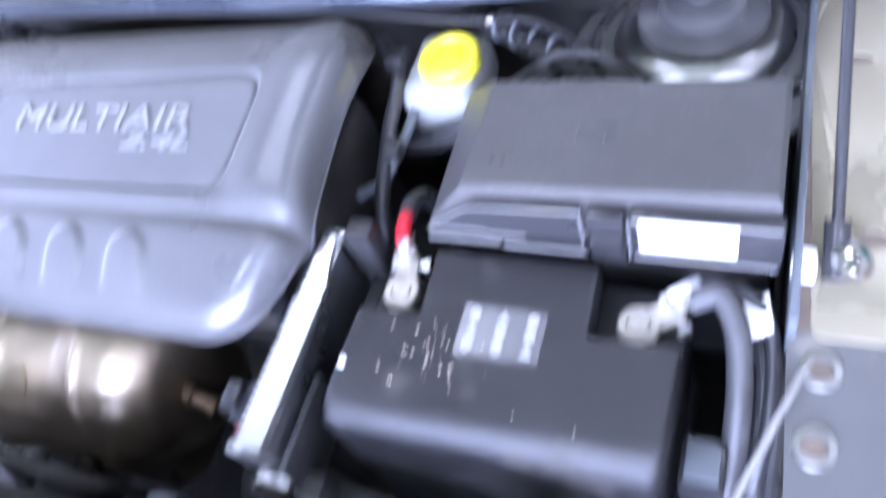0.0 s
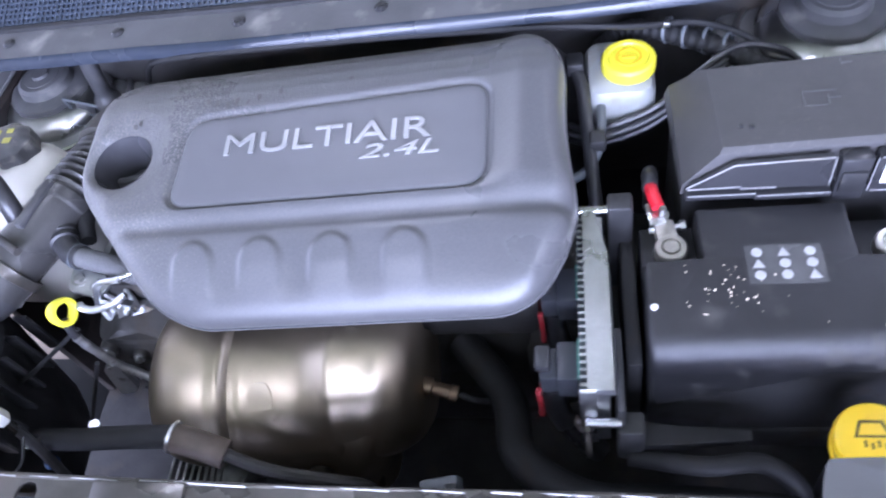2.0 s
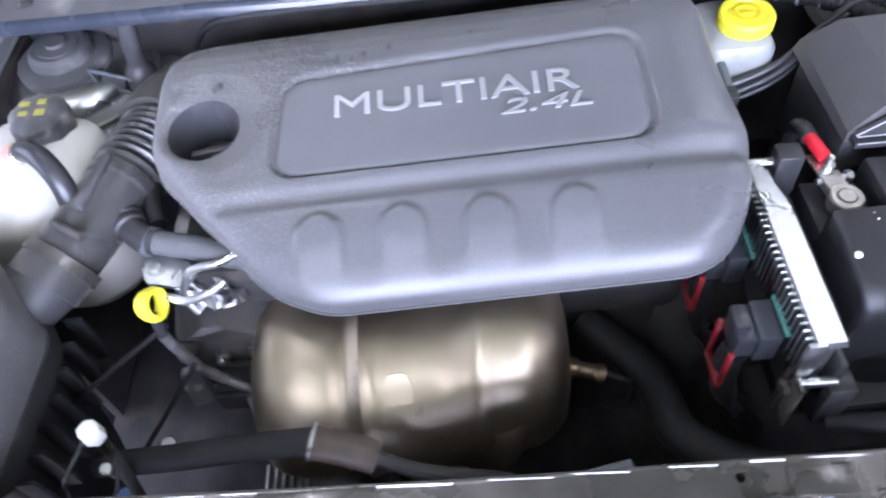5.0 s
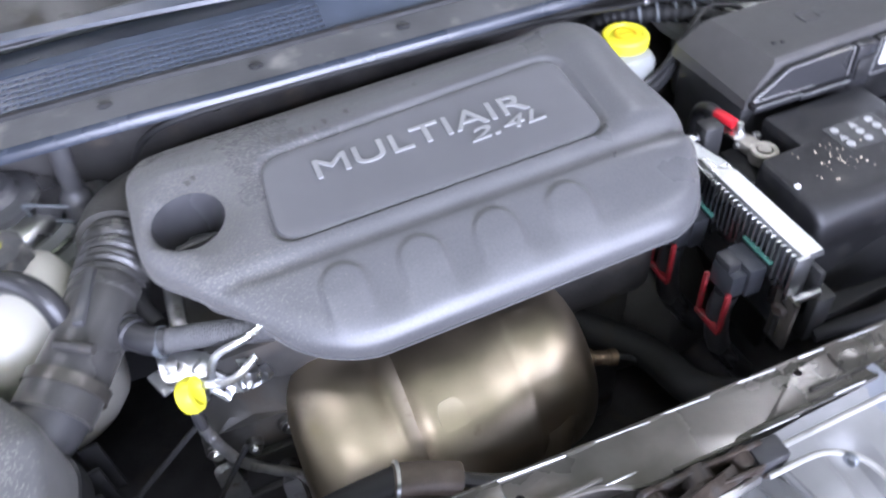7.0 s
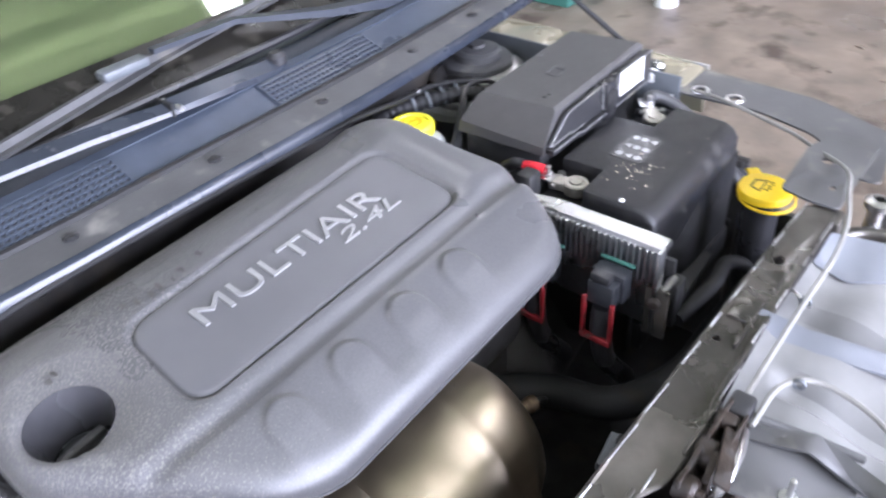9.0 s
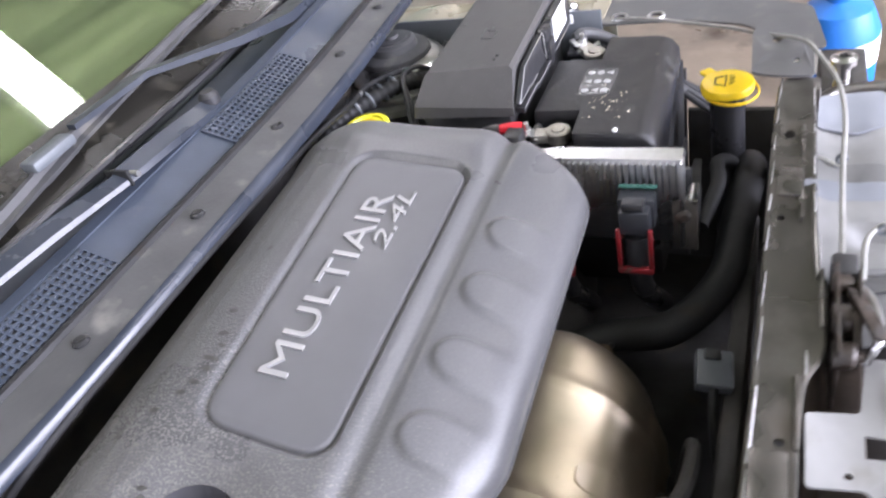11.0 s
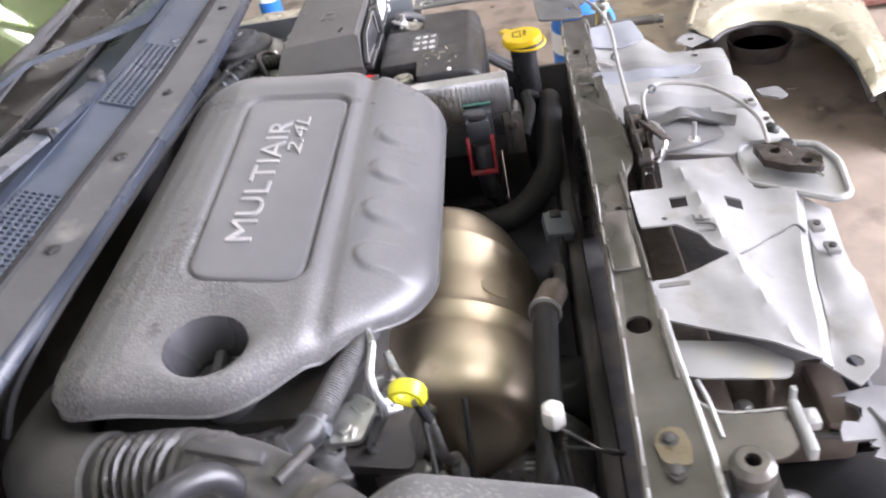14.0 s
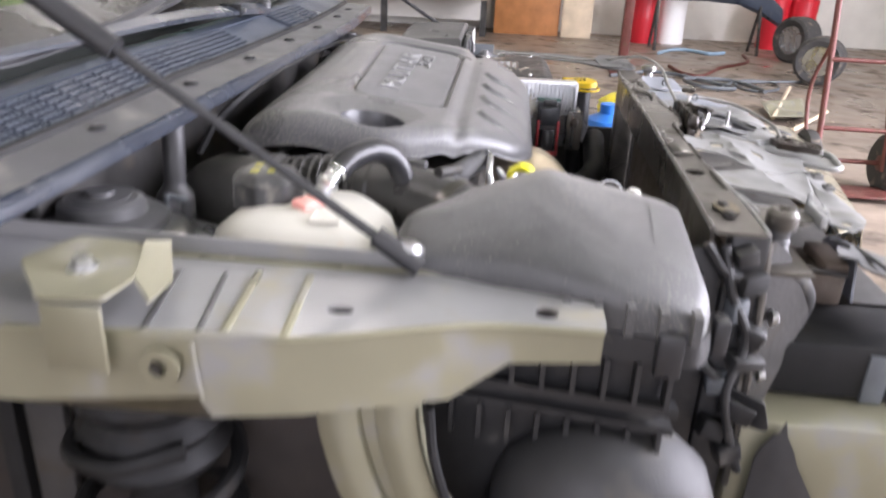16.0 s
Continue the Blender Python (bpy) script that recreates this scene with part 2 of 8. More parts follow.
M_FLOOR = mat("workshop_floor", (0.195, 0.155, 0.122), 0.42, spread=0.55, scale=7.0, bump=0.5, bump_scale=26, dirt=(0.080, 0.060, 0.047),
              dirt_amount=0.42, dirt_scale=2.2, rough_var=0.25)
M_WALL = mat("workshop_wall", (0.62, 0.60, 0.55), 0.8, spread=0.15, scale=4, bump=0.2, bump_scale=60, dirt=(0.40, 0.36, 0.3), dirt_amount=0.3,
             dirt_scale=1.2)
M_ROOF = mat("workshop_roof", (0.19, 0.215, 0.145), 0.8, spread=0.15, scale=3, bump=0.1)
M_WOOD = mat("orange_wood", (0.36, 0.15, 0.05), 0.5, spread=0.3, scale=8, bump=0.15)
M_PALEWOOD = mat("pale_board", (0.55, 0.45, 0.32), 0.6, spread=0.2, scale=8, bump=0.15)
M_REDIRON = mat("red_painted_iron", (0.12, 0.036, 0.028), 0.5, metal=0.2, spread=0.35, scale=20, bump=0.2, dirt=(0.10, 0.05, 0.03), dirt_amount=0.4)
M_TEAL = mat("teal_painted_steel", (0.05, 0.17, 0.14), 0.5, spread=0.15, scale=6, bump=0.1)
M_BLUE = mat("blue_plastic", (0.02, 0.16, 0.55), 0.4, spread=0.1, bump=0.05)
M_TYRE = mat("tyre_rubber", (0.04, 0.038, 0.036), 0.8, spread=0.3, bump=0.3, dirt=(0.16, 0.13, 0.1), dirt_amount=0.4)
M_BAG = mat("yellow_bag", (0.85, 0.72, 0.05), 0.45, spread=0.15, scale=20, bump=0.2)
M_SEAT = mat("dark_dashboard", (0.03, 0.035, 0.03), 0.7, spread=0.2, bump=0.1)


def glass_material(name, tint, rough=0.02):
    m, nt, b = nodes_of(name)
    b.inputs["Base Color"].default_value = (*tint, 1)
    b.inputs["Transmission Weight"].default_value = 1.0
    b.inputs["Roughness"].default_value = rough
    b.inputs["IOR"].default_value = 1.45
    return m


M_GLASS = glass_material("green_screen_glass", (0.62, 0.78, 0.45))
_g = M_GLASS.node_tree
_film = _g.nodes.new("ShaderNodeBsdfDiffuse"); _film.inputs[0].default_value = (0.30, 0.335, 0.18, 1)
_mixg = _g.nodes.new("ShaderNodeMixShader")
_gn = _g.nodes.new("ShaderNodeTexNoise"); _gn.inputs["Scale"].default_value = 3.0; _gn.inputs["Detail"].default_value = 8
_gm = _g.nodes.new("ShaderNodeMapping"); _gm.inputs["Scale"].default_value = (1.0, 9.0, 9.0)
_gt = _g.nodes.new("ShaderNodeTexCoord"); _gr = _g.nodes.new("ShaderNodeMapRange")
_gr.inputs[1].default_value, _gr.inputs[2].default_value, _gr.inputs[3].default_value, _gr.inputs[4].default_value = 0.35, 0.7, 0.03, 0.14
_g.links.new(_gt.outputs["Object"], _gm.inputs[0]); _g.links.new(_gm.outputs[0], _gn.inputs["Vector"]); _g.links.new(_gn.outputs[0], _gr.inputs[0])
_g.links.new(_gr.outputs[0], _mixg.inputs[0]); _g.links.new(_g.nodes["Principled BSDF"].outputs[0], _mixg.inputs[1])
_g.links.new(_film.outputs[0], _mixg.inputs[2]); _g.links.new(_mixg.outputs[0], _g.nodes["Material Output"].inputs[0])


def tube_glow(name, strength):
    m, nt, b = nodes_of(name)
    b.inputs["Emission Color"].default_value = (1, 0.98, 0.9, 1)
    b.inputs["Emission Strength"].default_value = strength
    return m


M_TUBE = tube_glow("fluorescent_glow", 29.0)

for _m, _w in ((M_COVER, 0.11), (M_LID, 0.15), (M_HOSE, 0.12), (M_DUSTCAP, 0.2), (M_PANEL, 0.1)):
    _b = _m.node_tree.nodes["Principled BSDF"]  # a film of pale dust
    _b.inputs["Sheen Weight"].default_value, _b.inputs["Sheen Roughness"].default_value = _w, 0.45
    _b.inputs["Sheen Tint"].default_value = (1.0, 0.96, 0.88, 1)

# ---- mesh helpers ----
from mathutils.geometry import delaunay_2d_cdt


def link(name, bm, material, parent=None, label="", angle=35):
    me = bpy.data.meshes.new(name)
    bmesh.ops.recalc_face_normals(bm, faces=bm.faces[:])
    bm.to_mesh(me)
    bm.free()
    me.polygons.foreach_set("use_smooth", [True] * len(me.polygons))
    me.set_sharp_from_angle(angle=radians(angle))
    me.materials.append(material)
    ob = new(name, me)
    if parent:
        ob.parent = parent
    if label:
        tagged(ob, label)
    return ob


def part(name, bm, material, parent, label="", angle=35):
    return link(name, bm, material, parent, label, angle)


def thing(name, label, category, group="", kind="", at=(0, 0, 0)):
    ob = new(name)
    ob.empty_display_size = 0.02
    ob.location = at
    return tagged(ob, label, category, group, kind)


def box(sx, sy, sz, c=(0, 0, 0), bevel=0.0, m=None, seg=2):
    bm = bmesh.new()
    bmesh.ops.create_cube(bm, size=1.0)
    bmesh.ops.scale(bm, vec=(sx, sy, sz), verts=bm.verts[:])
    if bevel:
        bmesh.ops.bevel(bm, geom=bm.edges[:], offset=bevel, segments=seg, affect="EDGES", profile=0.5)
    bmesh.ops.translate(bm, vec=c, verts=bm.verts[:])
    if m:
        bmesh.ops.transform(bm, matrix=m, verts=bm.verts[:])
    return bm


def span(x0, x1, y0, y1, z0, z1, bevel=0.0, seg=2):
    return box(x1 - x0, y1 - y0, z1 - z0, ((x0 + x1) / 2, (y0 + y1) / 2, (z0 + z1) / 2), bevel, None, seg)


def join(*bms):
    out = bmesh.new()
    for b in bms:
        me = bpy.data.meshes.new("tmp")
        b.to_mesh(me)
        b.free()
        out.from_mesh(me)
        bpy.data.meshes.remove(me)
    return out


def axis_matrix(a, b):
    a, b = Vector(a), Vector(b)
    return Matrix.Translation(a) @ (b - a).to_track_quat("Z", "Y").to_matrix().to_4x4()


def lathe(profile, seg=32, m=None, rfun=None, hollow=False):
    """Turn a list of (radius, height) about z."""
    bm = bmesh.new()
    rings = []
    if hollow:
        profile = [*profile, profile[0]]
    for r, z in profile:
        if r < 1e-5:
            rings.append([bm.verts.new((0, 0, z))])
        else:
            rings.append([bm.verts.new((r * (rfun(a, z) if rfun else 1) * math.cos(a), r * (rfun(a, z) if rfun else 1) * math.sin(a), z))
                          for a in (2 * math.pi * i / seg for i in range(seg))])
    for p, q in zip(rings, rings[1:]):
        for i in range(seg):
            j = (i + 1) % seg
            if len(p) == 1 and len(q) == 1:
                continue
            if len(p) == 1:
                bm.faces.new((p[0], q[i], q[j]))
            elif len(q) == 1:
                bm.faces.new((p[i], p[j], q[0]))
            else:
                bm.faces.new((p[i], p[j], q[j], q[i]))
    for ring in () if hollow else (rings[0], rings[-1]):
        if len(ring) > 2:
            bm.faces.new(ring)
    if m:
        bmesh.ops.transform(bm, matrix=m, verts=bm.verts[:])
    return bm


def loft(sections):
    """Join closed rings of points with the same count, capped at both ends."""
    bm = bmesh.new()
    rings = [[bm.verts.new(p) for p in s] for s in sections]
    for p, q in zip(rings, rings[1:]):
        for i in range(len(p)):
            j = (i + 1) % len(p)
            bm.faces.new((p[i], p[j], q[j], q[i]))
    bm.faces.new(rings[0][::-1]); bm.faces.new(rings[-1])
    return bm


def rod(a, b, r, seg=16, r2=None):
    a, b = Vector(a), Vector(b)
    return lathe([(r, 0), (r2 or r, (b - a).length)], seg, axis_matrix(a, b))


def spline(points, n=8):
    P = [Vector(p) for p in points]
    P = [2 * P[0] - P[1]] + P + [2 * P[-1] - P[-2]]
    out = []
    for i in range(1, len(P) - 2):
        for k in range(n):
            t = k / n
            out.append(0.5 * ((2 * P[i]) + (P[i + 1] - P[i - 1]) * t + (2 * P[i - 1] - 5 * P[i] + 4 * P[i + 1] - P[i + 2]) * t * t
                              + (3 * P[i] - P[i - 1] - 3 * P[i + 1] + P[i + 2]) * t ** 3))
    out.append(P[-2])
    return out


def tube(points, r, seg=12, n=8, rfun=None, smooth=True):
    """A pipe along a curve through the points; rfun(u) scales its radius with u from 0 to 1."""
    pts = spline(points, n) if smooth else [Vector(p) for p in points]
    bm = bmesh.new()
    rings, up = [], None
    for i, p in enumerate(pts):
        d = (pts[min(i + 1, len(pts) - 1)] - pts[max(i - 1, 0)]).normalized()
        if up is None:
            up = d.orthogonal().normalized()
        up = (up - d * up.dot(d)).normalized()
        side = d.cross(up)
        rr = r * (rfun(i / (len(pts) - 1)) if rfun else 1)
        rings.append([bm.verts.new(p + rr * (up * math.cos(a) + side * math.sin(a))) for a in (2 * math.pi * k / seg for k in range(seg))])
    for p, q in zip(rings, rings[1:]):
        for i in range(seg):
            j = (i + 1) % seg
            bm.faces.new((p[i], p[j], q[j], q[i]))
    bm.faces.new(rings[0][::-1]), bm.faces.new(rings[-1])
    return bm


def rounded(points, r, n=5):
    """A polygon with its corners rounded by r."""
    out = []
    P = [Vector(p) for p in points]
    for i, p in enumerate(P):
        rad = r[i] if isinstance(r, (list, tuple)) else r
        a, b = (P[i - 1] - p), (P[(i + 1) % len(P)] - p)
        la, lb = a.length, b.length
        rad = min(rad, la * 0.45, lb * 0.45)
        a, b = p + a / la * rad, p + b / lb * rad
        for k in range(n + 1):
            t = k / n
            out.append((1 - t) ** 2 * a + 2 * t * (1 - t) * p + t * t * b)
    return [(v.x, v.y) for v in out]


def inside(pt, poly):
    x, y = pt
    c = False
    for (x0, y0), (x1, y1) in zip(poly, poly[1:] + poly[:1]):
        if (y0 > y) != (y1 > y) and x < (x1 - x0) * (y - y0) / (y1 - y0) + x0:
            c = not c
    return c


def edge_distance(pts, poly):
    pts = np.asarray(pts)
    A = np.array(poly)
    B = np.roll(A, -1, 0)
    best = np.full(len(pts), 1e9)
    for a, b in zip(A, B):
        d = b - a
        t = np.clip(((pts - a) @ d) / max(d @ d, 1e-12), 0, 1)
        best = np.minimum(best, np.hypot(*(pts - a - t[:, None] * d).T))
    return best


def sheet(outline, holes=(), thick=0.002, zfun=None, grid=0.0, rings=(), m=None):
    """A plate cut to an outline, with real holes; zfun bends it, grid gives it inner points."""
    polys = [list(outline)] + [list(h) for h in holes]
    verts, edges = [], []
    for poly in polys:
        k = len(verts)
        verts += [Vector(p) for p in poly]
        edges += [(k + i, k + (i + 1) % len(poly)) for i in range(len(poly))]
    if grid:
        A = np.array(outline)
        (x0, y0), (x1, y1) = A.min(0), A.max(0)
        cand = np.array([(x, y) for x in np.arange(x0, x1, grid) for y in np.arange(y0, y1, grid)])
        for d in rings:
            P = [Vector(p) for p in outline]
            for i, p in enumerate(P):
                t = (P[(i + 1) % len(P)] - P[i - 1]).normalized()
                for nrm in (Vector((-t.y, t.x)), Vector((t.y, -t.x))):
                    q = p + nrm * d
                    if inside(q, outline):
                        verts.append(q)
        far = edge_distance(cand, polys[0])
        for h in polys[1:]:
            far = np.minimum(far, edge_distance(cand, h))
        lim = max(rings) + grid * 0.5 if rings else grid * 0.45
        for p, f in zip(cand, far):
            if f > lim and inside(p, outline) and not any(inside(p, h) for h in polys[1:]):
                verts.append(Vector(p))
    vs, _, fs, *_ = delaunay_2d_cdt(verts, edges, [], 1, 1e-6)
    bm = bmesh.new()
    zs = zfun([tuple(v) for v in vs]) if zfun else [0.0] * len(vs)
    top = [bm.verts.new((v.x, v.y, z)) for v, z in zip(vs, zs)]
    faces = []
    for f in fs:
        c = sum((vs[i] for i in f), Vector((0, 0))) / len(f)
        if any(inside(c, h) for h in polys[1:]):
            continue
        faces.append(bm.faces.new([top[i] for i in f]))
    for v in [v for v in bm.verts if not v.link_faces]:
        bm.verts.remove(v)
    if thick:
        got = bmesh.ops.extrude_face_region(bm, geom=bm.faces[:])
        moved = [g for g in got["geom"] if isinstance(g, bmesh.types.BMVert)]
        bmesh.ops.translate(bm, vec=(0, 0, thick), verts=moved)
    if m:
        bmesh.ops.transform(bm, matrix=m, verts=bm.verts[:])
    return bm


def ring_poly(cx, cy, r, n=24, ry=None):
    return [(cx + r * math.cos(2 * math.pi * i / n), cy + (ry or r) * math.sin(2 * math.pi * i / n)) for i in range(n)]


def letters(text, width, height, depth, shear=0.0):
    """Extruded lettering in the built-in font, scaled to the box given, its lower left corner at the origin."""
    cu = bpy.data.curves.new("tmp", "FONT")
    cu.body, cu.extrude, cu.shear = text, 0.02, shear
    ob = bpy.data.objects.new("tmp", cu)
    scene.collection.objects.link(ob)
    me = bpy.data.meshes.new_from_object(ob.evaluated_get(bpy.context.evaluated_depsgraph_get()))
    bpy.data.objects.remove(ob)
    bm = bmesh.new()
    bm.from_mesh(me)
    bpy.data.meshes.remove(me)
    xs = [v.co.x for v in bm.verts]; ys = [v.co.y for v in bm.verts]
    x0, x1, y0, y1 = min(xs), max(xs), min(ys), max(ys)
    for v in bm.verts:
        v.co = ((v.co.x - x0) / (x1 - x0) * width, (v.co.y - y0) / (y1 - y0) * height, (v.co.z + 0.02) / 0.04 * depth)
    return bm


def bolt(r=0.006, h=0.006, m=None):
    bm = join(lathe([(r * 1.5, 0), (r * 1.5, h * 0.3)], 16), lathe([(r, h * 0.3), (r, h * 0.9), (r * 0.85, h)], 6))
    if m:
        bmesh.ops.transform(bm, matrix=m, verts=bm.verts[:])
    return bm

# ---- the workshop ----
room = thing("floor", "stained brown concrete workshop floor with oily patches", "floor", kind="structure")
part("slab", span(-5, 7.4, -5, 5, -0.1, 0.0), M_FLOOR, room)


def wall(name, label, bm):
    return tagged(link(name, bm, M_WALL), label, "wall", kind="structure")


wall("wall_east", "dirty off-white plastered workshop wall", span(7.4, 7.6, -5, 5, -0.1, 4.2))
wall("wall_north", "dirty off-white plastered workshop wall behind the car", span(-5.2, 7.6, 5, 5.2, -0.1, 4.2))
wall("wall_south", "plastered wall round the wide front roller door", join(
    span(-5.2, -2.4, -5.2, -5, -0.1, 4.2), span(2.8, 7.6, -5.2, -5, -0.1, 4.2), span(-2.4, 2.8, -5.2, -5, 3.8, 4.2)))
wall("wall_west", "plastered wall with an unseen opening added for the side fill lamp", join(
    span(-5.2, -5, -5, -1.7, -0.1, 4.2), span(-5.2, -5, 2.1, 5, -0.1, 4.2), span(-5.2, -5, -1.7, 2.1, 3.3, 4.2)))
tagged(link("ceiling", span(-5.2, 7.6, -5.2, 5.2, 4.2, 4.3), M_ROOF), "green-grey painted workshop ceiling", "ceiling", kind="structure")
tagged(link("ground", span(-40, 40, -40, 40, -0.2, -0.11), M_FLOOR), "dusty yard ground outside the doors", "ground", kind="structure")


def tube_lamp(x, y):
    f = thing("fluorescent_lamp", "long fluorescent lamp with a pale diffuser under the roof", "lamp", group="ceiling tubes", at=(x, y, 4.12))
    part("housing", box(0.34, 1.3, 0.07, (0, 0, 0.045), 0.008), M_LABEL, f)
    part("diffuser", box(0.29, 1.22, 0.03, (0, 0, -0.004), 0.006), M_TUBE, f, "glowing diffuser")
    return f


for lx, ly in ((2.38, 1.56), (5.2, 1.5), (-1.1, 1.5), (2.38, -2.4), (5.2, -2.4), (-1.1, -2.4)):
    tube_lamp(lx, ly)

# ---- engine cover ----
COVER_EDGE = rounded([(-0.335, 0.186), (-0.337, -0.018), (-0.205, -0.168), (-0.150, -0.193), (0.240, -0.191), (0.290, -0.10), (0.274, 0.02),
                      (0.278, 0.13), (0.240, 0.207)], [0.094, 0.035, 0.05, 0.05, 0.045, 0.05, 0.05, 0.05, 0.06], 7)


def dense(poly, step):
    out = []
    for a, b in zip(poly, poly[1:] + poly[:1]):
        a, b = Vector(a), Vector(b)
        n = max(1, math.ceil((b - a).length / step))
        out += [tuple(a + (b - a) * k / n) for k in range(n)]
    return out


COVER_EDGE = dense(COVER_EDGE, 0.005)
HOLE = (-0.276, 0.012)
PANEL_EDGE = dense(rounded([(-0.196, -0.069), (0.194, -0.069), (0.194, 0.073), (-0.190, 0.060)], 0.032, 8), 0.005)


def cover_height(pts):
    p = np.array(pts)
    x, y = p[:, 0], p[:, 1]
    z = np.interp(y, [-0.195, -0.184, -0.166, -0.145, -0.125, -0.112, -0.104, -0.097, -0.090, -0.080, -0.074, 0.075, 0.095, 0.115, 0.14, 0.165, 0.188, 0.21],
                  [0.694, 0.7025, 0.7125, 0.7228, 0.7318, 0.7367, 0.7385, 0.7372, 0.7375, 0.7455, 0.7480, 0.7672, 0.7675, 0.765, 0.757, 0.743, 0.725, 0.702])
    z = z + 0.036 * x + 0.002
    # the rear shoulder rises round the right end of the panel
    z = z + 0.0045 * np.exp(-((x - 0.228) / 0.024) ** 2) * np.clip((y + 0.08) / 0.02, 0, 1)
    # the crease deepens into a saddle at the right end
    z = z - 0.009 * np.exp(-((y + 0.088) / 0.017) ** 2) * np.clip((x - 0.19) / 0.09, 0, 1) ** 1.5
    # edge roll-over, deeper at the back and the ends than in front
    d = edge_distance(p, COVER_EDGE)
    depth = np.interp(y, [-0.19, -0.15, -0.05, 0.0, 0.15, 0.2], [0.016, 0.027, 0.044, 0.046, 0.036, 0.018])
    depth = np.where(x > 0.2, np.minimum(depth, 0.030), depth)
    soft_y = np.clip((y + 0.195) / 0.055, 0, 1)
    depth = depth * (1 - soft_y + soft_y * np.interp(x, [-0.34, -0.30, -0.22, -0.12], [0.52, 0.50, 0.54, 1.0]))
    t = np.clip(1 - d / 0.024, 0, 1)
    z = z - depth * (1 - np.sqrt(np.clip(1 - t * t, 0, 1)))
    # four thumb-shaped swellings on the front slope, abrupt at the back, running out in front
    for cx in (-0.146, -0.063, 0.021, 0.105):
        back = np.hypot((x - cx) / 0.0285, (y + 0.139) / 0.0290)
        r = np.where(y < -0.139, np.abs(x - cx) / 0.0285, back)
        fade = (lambda k: k * k * (3 - 2 * k))(np.clip((y + 0.185) / 0.046, 0, 1))
        z = z + 0.0054 * fade * (lambda k: k * k * (3 - 2 * k))(np.clip((1.03 - r) / 0.34, 0, 1))
    # groove that holds the badge panel
    dp = edge_distance(p, PANEL_EDGE)
    inp = np.array([inside(q, PANEL_EDGE) for q in pts])
    z = z - np.where(inp, 0.006, 0.006 * np.clip(1 - dp / 0.004, 0, 1))
    # dished lip of the filler opening
    rh = np.hypot(x - HOLE[0], y - HOLE[1])
    z = z - 0.010 * np.clip(1 - (rh - 0.0395) / 0.011, 0, 1) ** 2
    return z.tolist()


def skirt(y):
    """Height of the upright skirt below the rolled edge."""
    return float(np.interp(y, [-0.19, -0.10, 0.0], [0.006, 0.009, 0.015]))


cover = thing("engine_cover", "dusty dark grey plastic engine cover with embossed badge panel", "engine cover")
shell = sheet(COVER_EDGE, [ring_poly(*HOLE, 0.0395, 44)], 0.0, cover_height, 0.0030, (0.0012, 0.003, 0.0055, 0.009, 0.013, 0.018, 0.024, 0.03))
rim = [e for e in shell.edges if e.is_boundary and (Vector((e.verts[0].co.x - HOLE[0], e.verts[0].co.y - HOLE[1])).length > 0.05)]
got = bmesh.ops.extrude_edge_only(shell, edges=rim)
for g in got["geom"]:
    if isinstance(g, bmesh.types.BMVert):
        g.co.z -= skirt(g.co.y)
part("shell", shell, M_COVER, cover, angle=60)
hole_wall = lathe([(0.0397, 0.7365), (0.0385, 0.731), (0.0350, 0.716), (0.0325, 0.690), (0.0315, 0.665), (0.0345, 0.665), (0.0385, 0.716), (0.0408, 0.7335)], 44, Matrix(((1, 0, 0, HOLE[0]), (0, 1, 0, HOLE[1]), (0.036, 0.13, 1, 0.0057), (0, 0, 0, 1))), None, True)
part("filler_well", hole_wall, mat("well_plastic", (0.05, 0.05, 0.054), 0.24, spread=0.15, scale=60, bump=0.1), cover, "smooth round well for the oil filler")


def panel_height(pts):
    p = np.array(pts)
    z = 0.7506 + (p[:, 1] + 0.07) / 0.16 * 0.021 + 0.036 * p[:, 0]
    d = edge_distance(p, PANEL_IN)
    return (z - 0.0025 - 0.003 * np.clip(1 - d / 0.004, 0, 1) ** 2).tolist()


PANEL_IN = dense(rounded([(-0.1935, -0.0665), (0.1915, -0.0665), (0.1915, 0.0705), (-0.1875, 0.0575)], 0.030, 8), 0.005)
panel = part("badge_panel", sheet(PANEL_IN, [], 0.0, panel_height, 0.008, (0.001, 0.0025, 0.004)), M_PANEL, cover, "smooth grey badge panel")
tilt = pose(0, 0, 0.7575, math.degrees(math.atan(0.021 / 0.16)), -math.degrees(math.atan(0.036)), 0)
word = letters("MULTIAIR", 0.257, 0.029, 0.003)
bmesh.ops.transform(word, matrix=tilt @ Matrix.Translation((-0.130, 0.000, -0.0008)), verts=word.verts[:])
part("lettering", word, M_LETTER, panel, "raised silver letters")
word = letters("2.4L", 0.094, 0.0185, 0.003, 0.25)
bmesh.ops.transform(word, matrix=tilt @ Matrix.Translation((0.044, -0.0225, -0.0008)), verts=word.verts[:])
part("lettering", word, M_LETTER, panel, "raised silver letters")
lip = tube([(x, y, z - skirt(y)) for (x, y), z in zip(COVER_EDGE, cover_height(COVER_EDGE))] +
           [(*COVER_EDGE[0], cover_height(COVER_EDGE[:1])[0] - skirt(COVER_EDGE[0][1]))], 0.0020, 6, 1)
part("edge_bead", lip, M_COVER, cover)

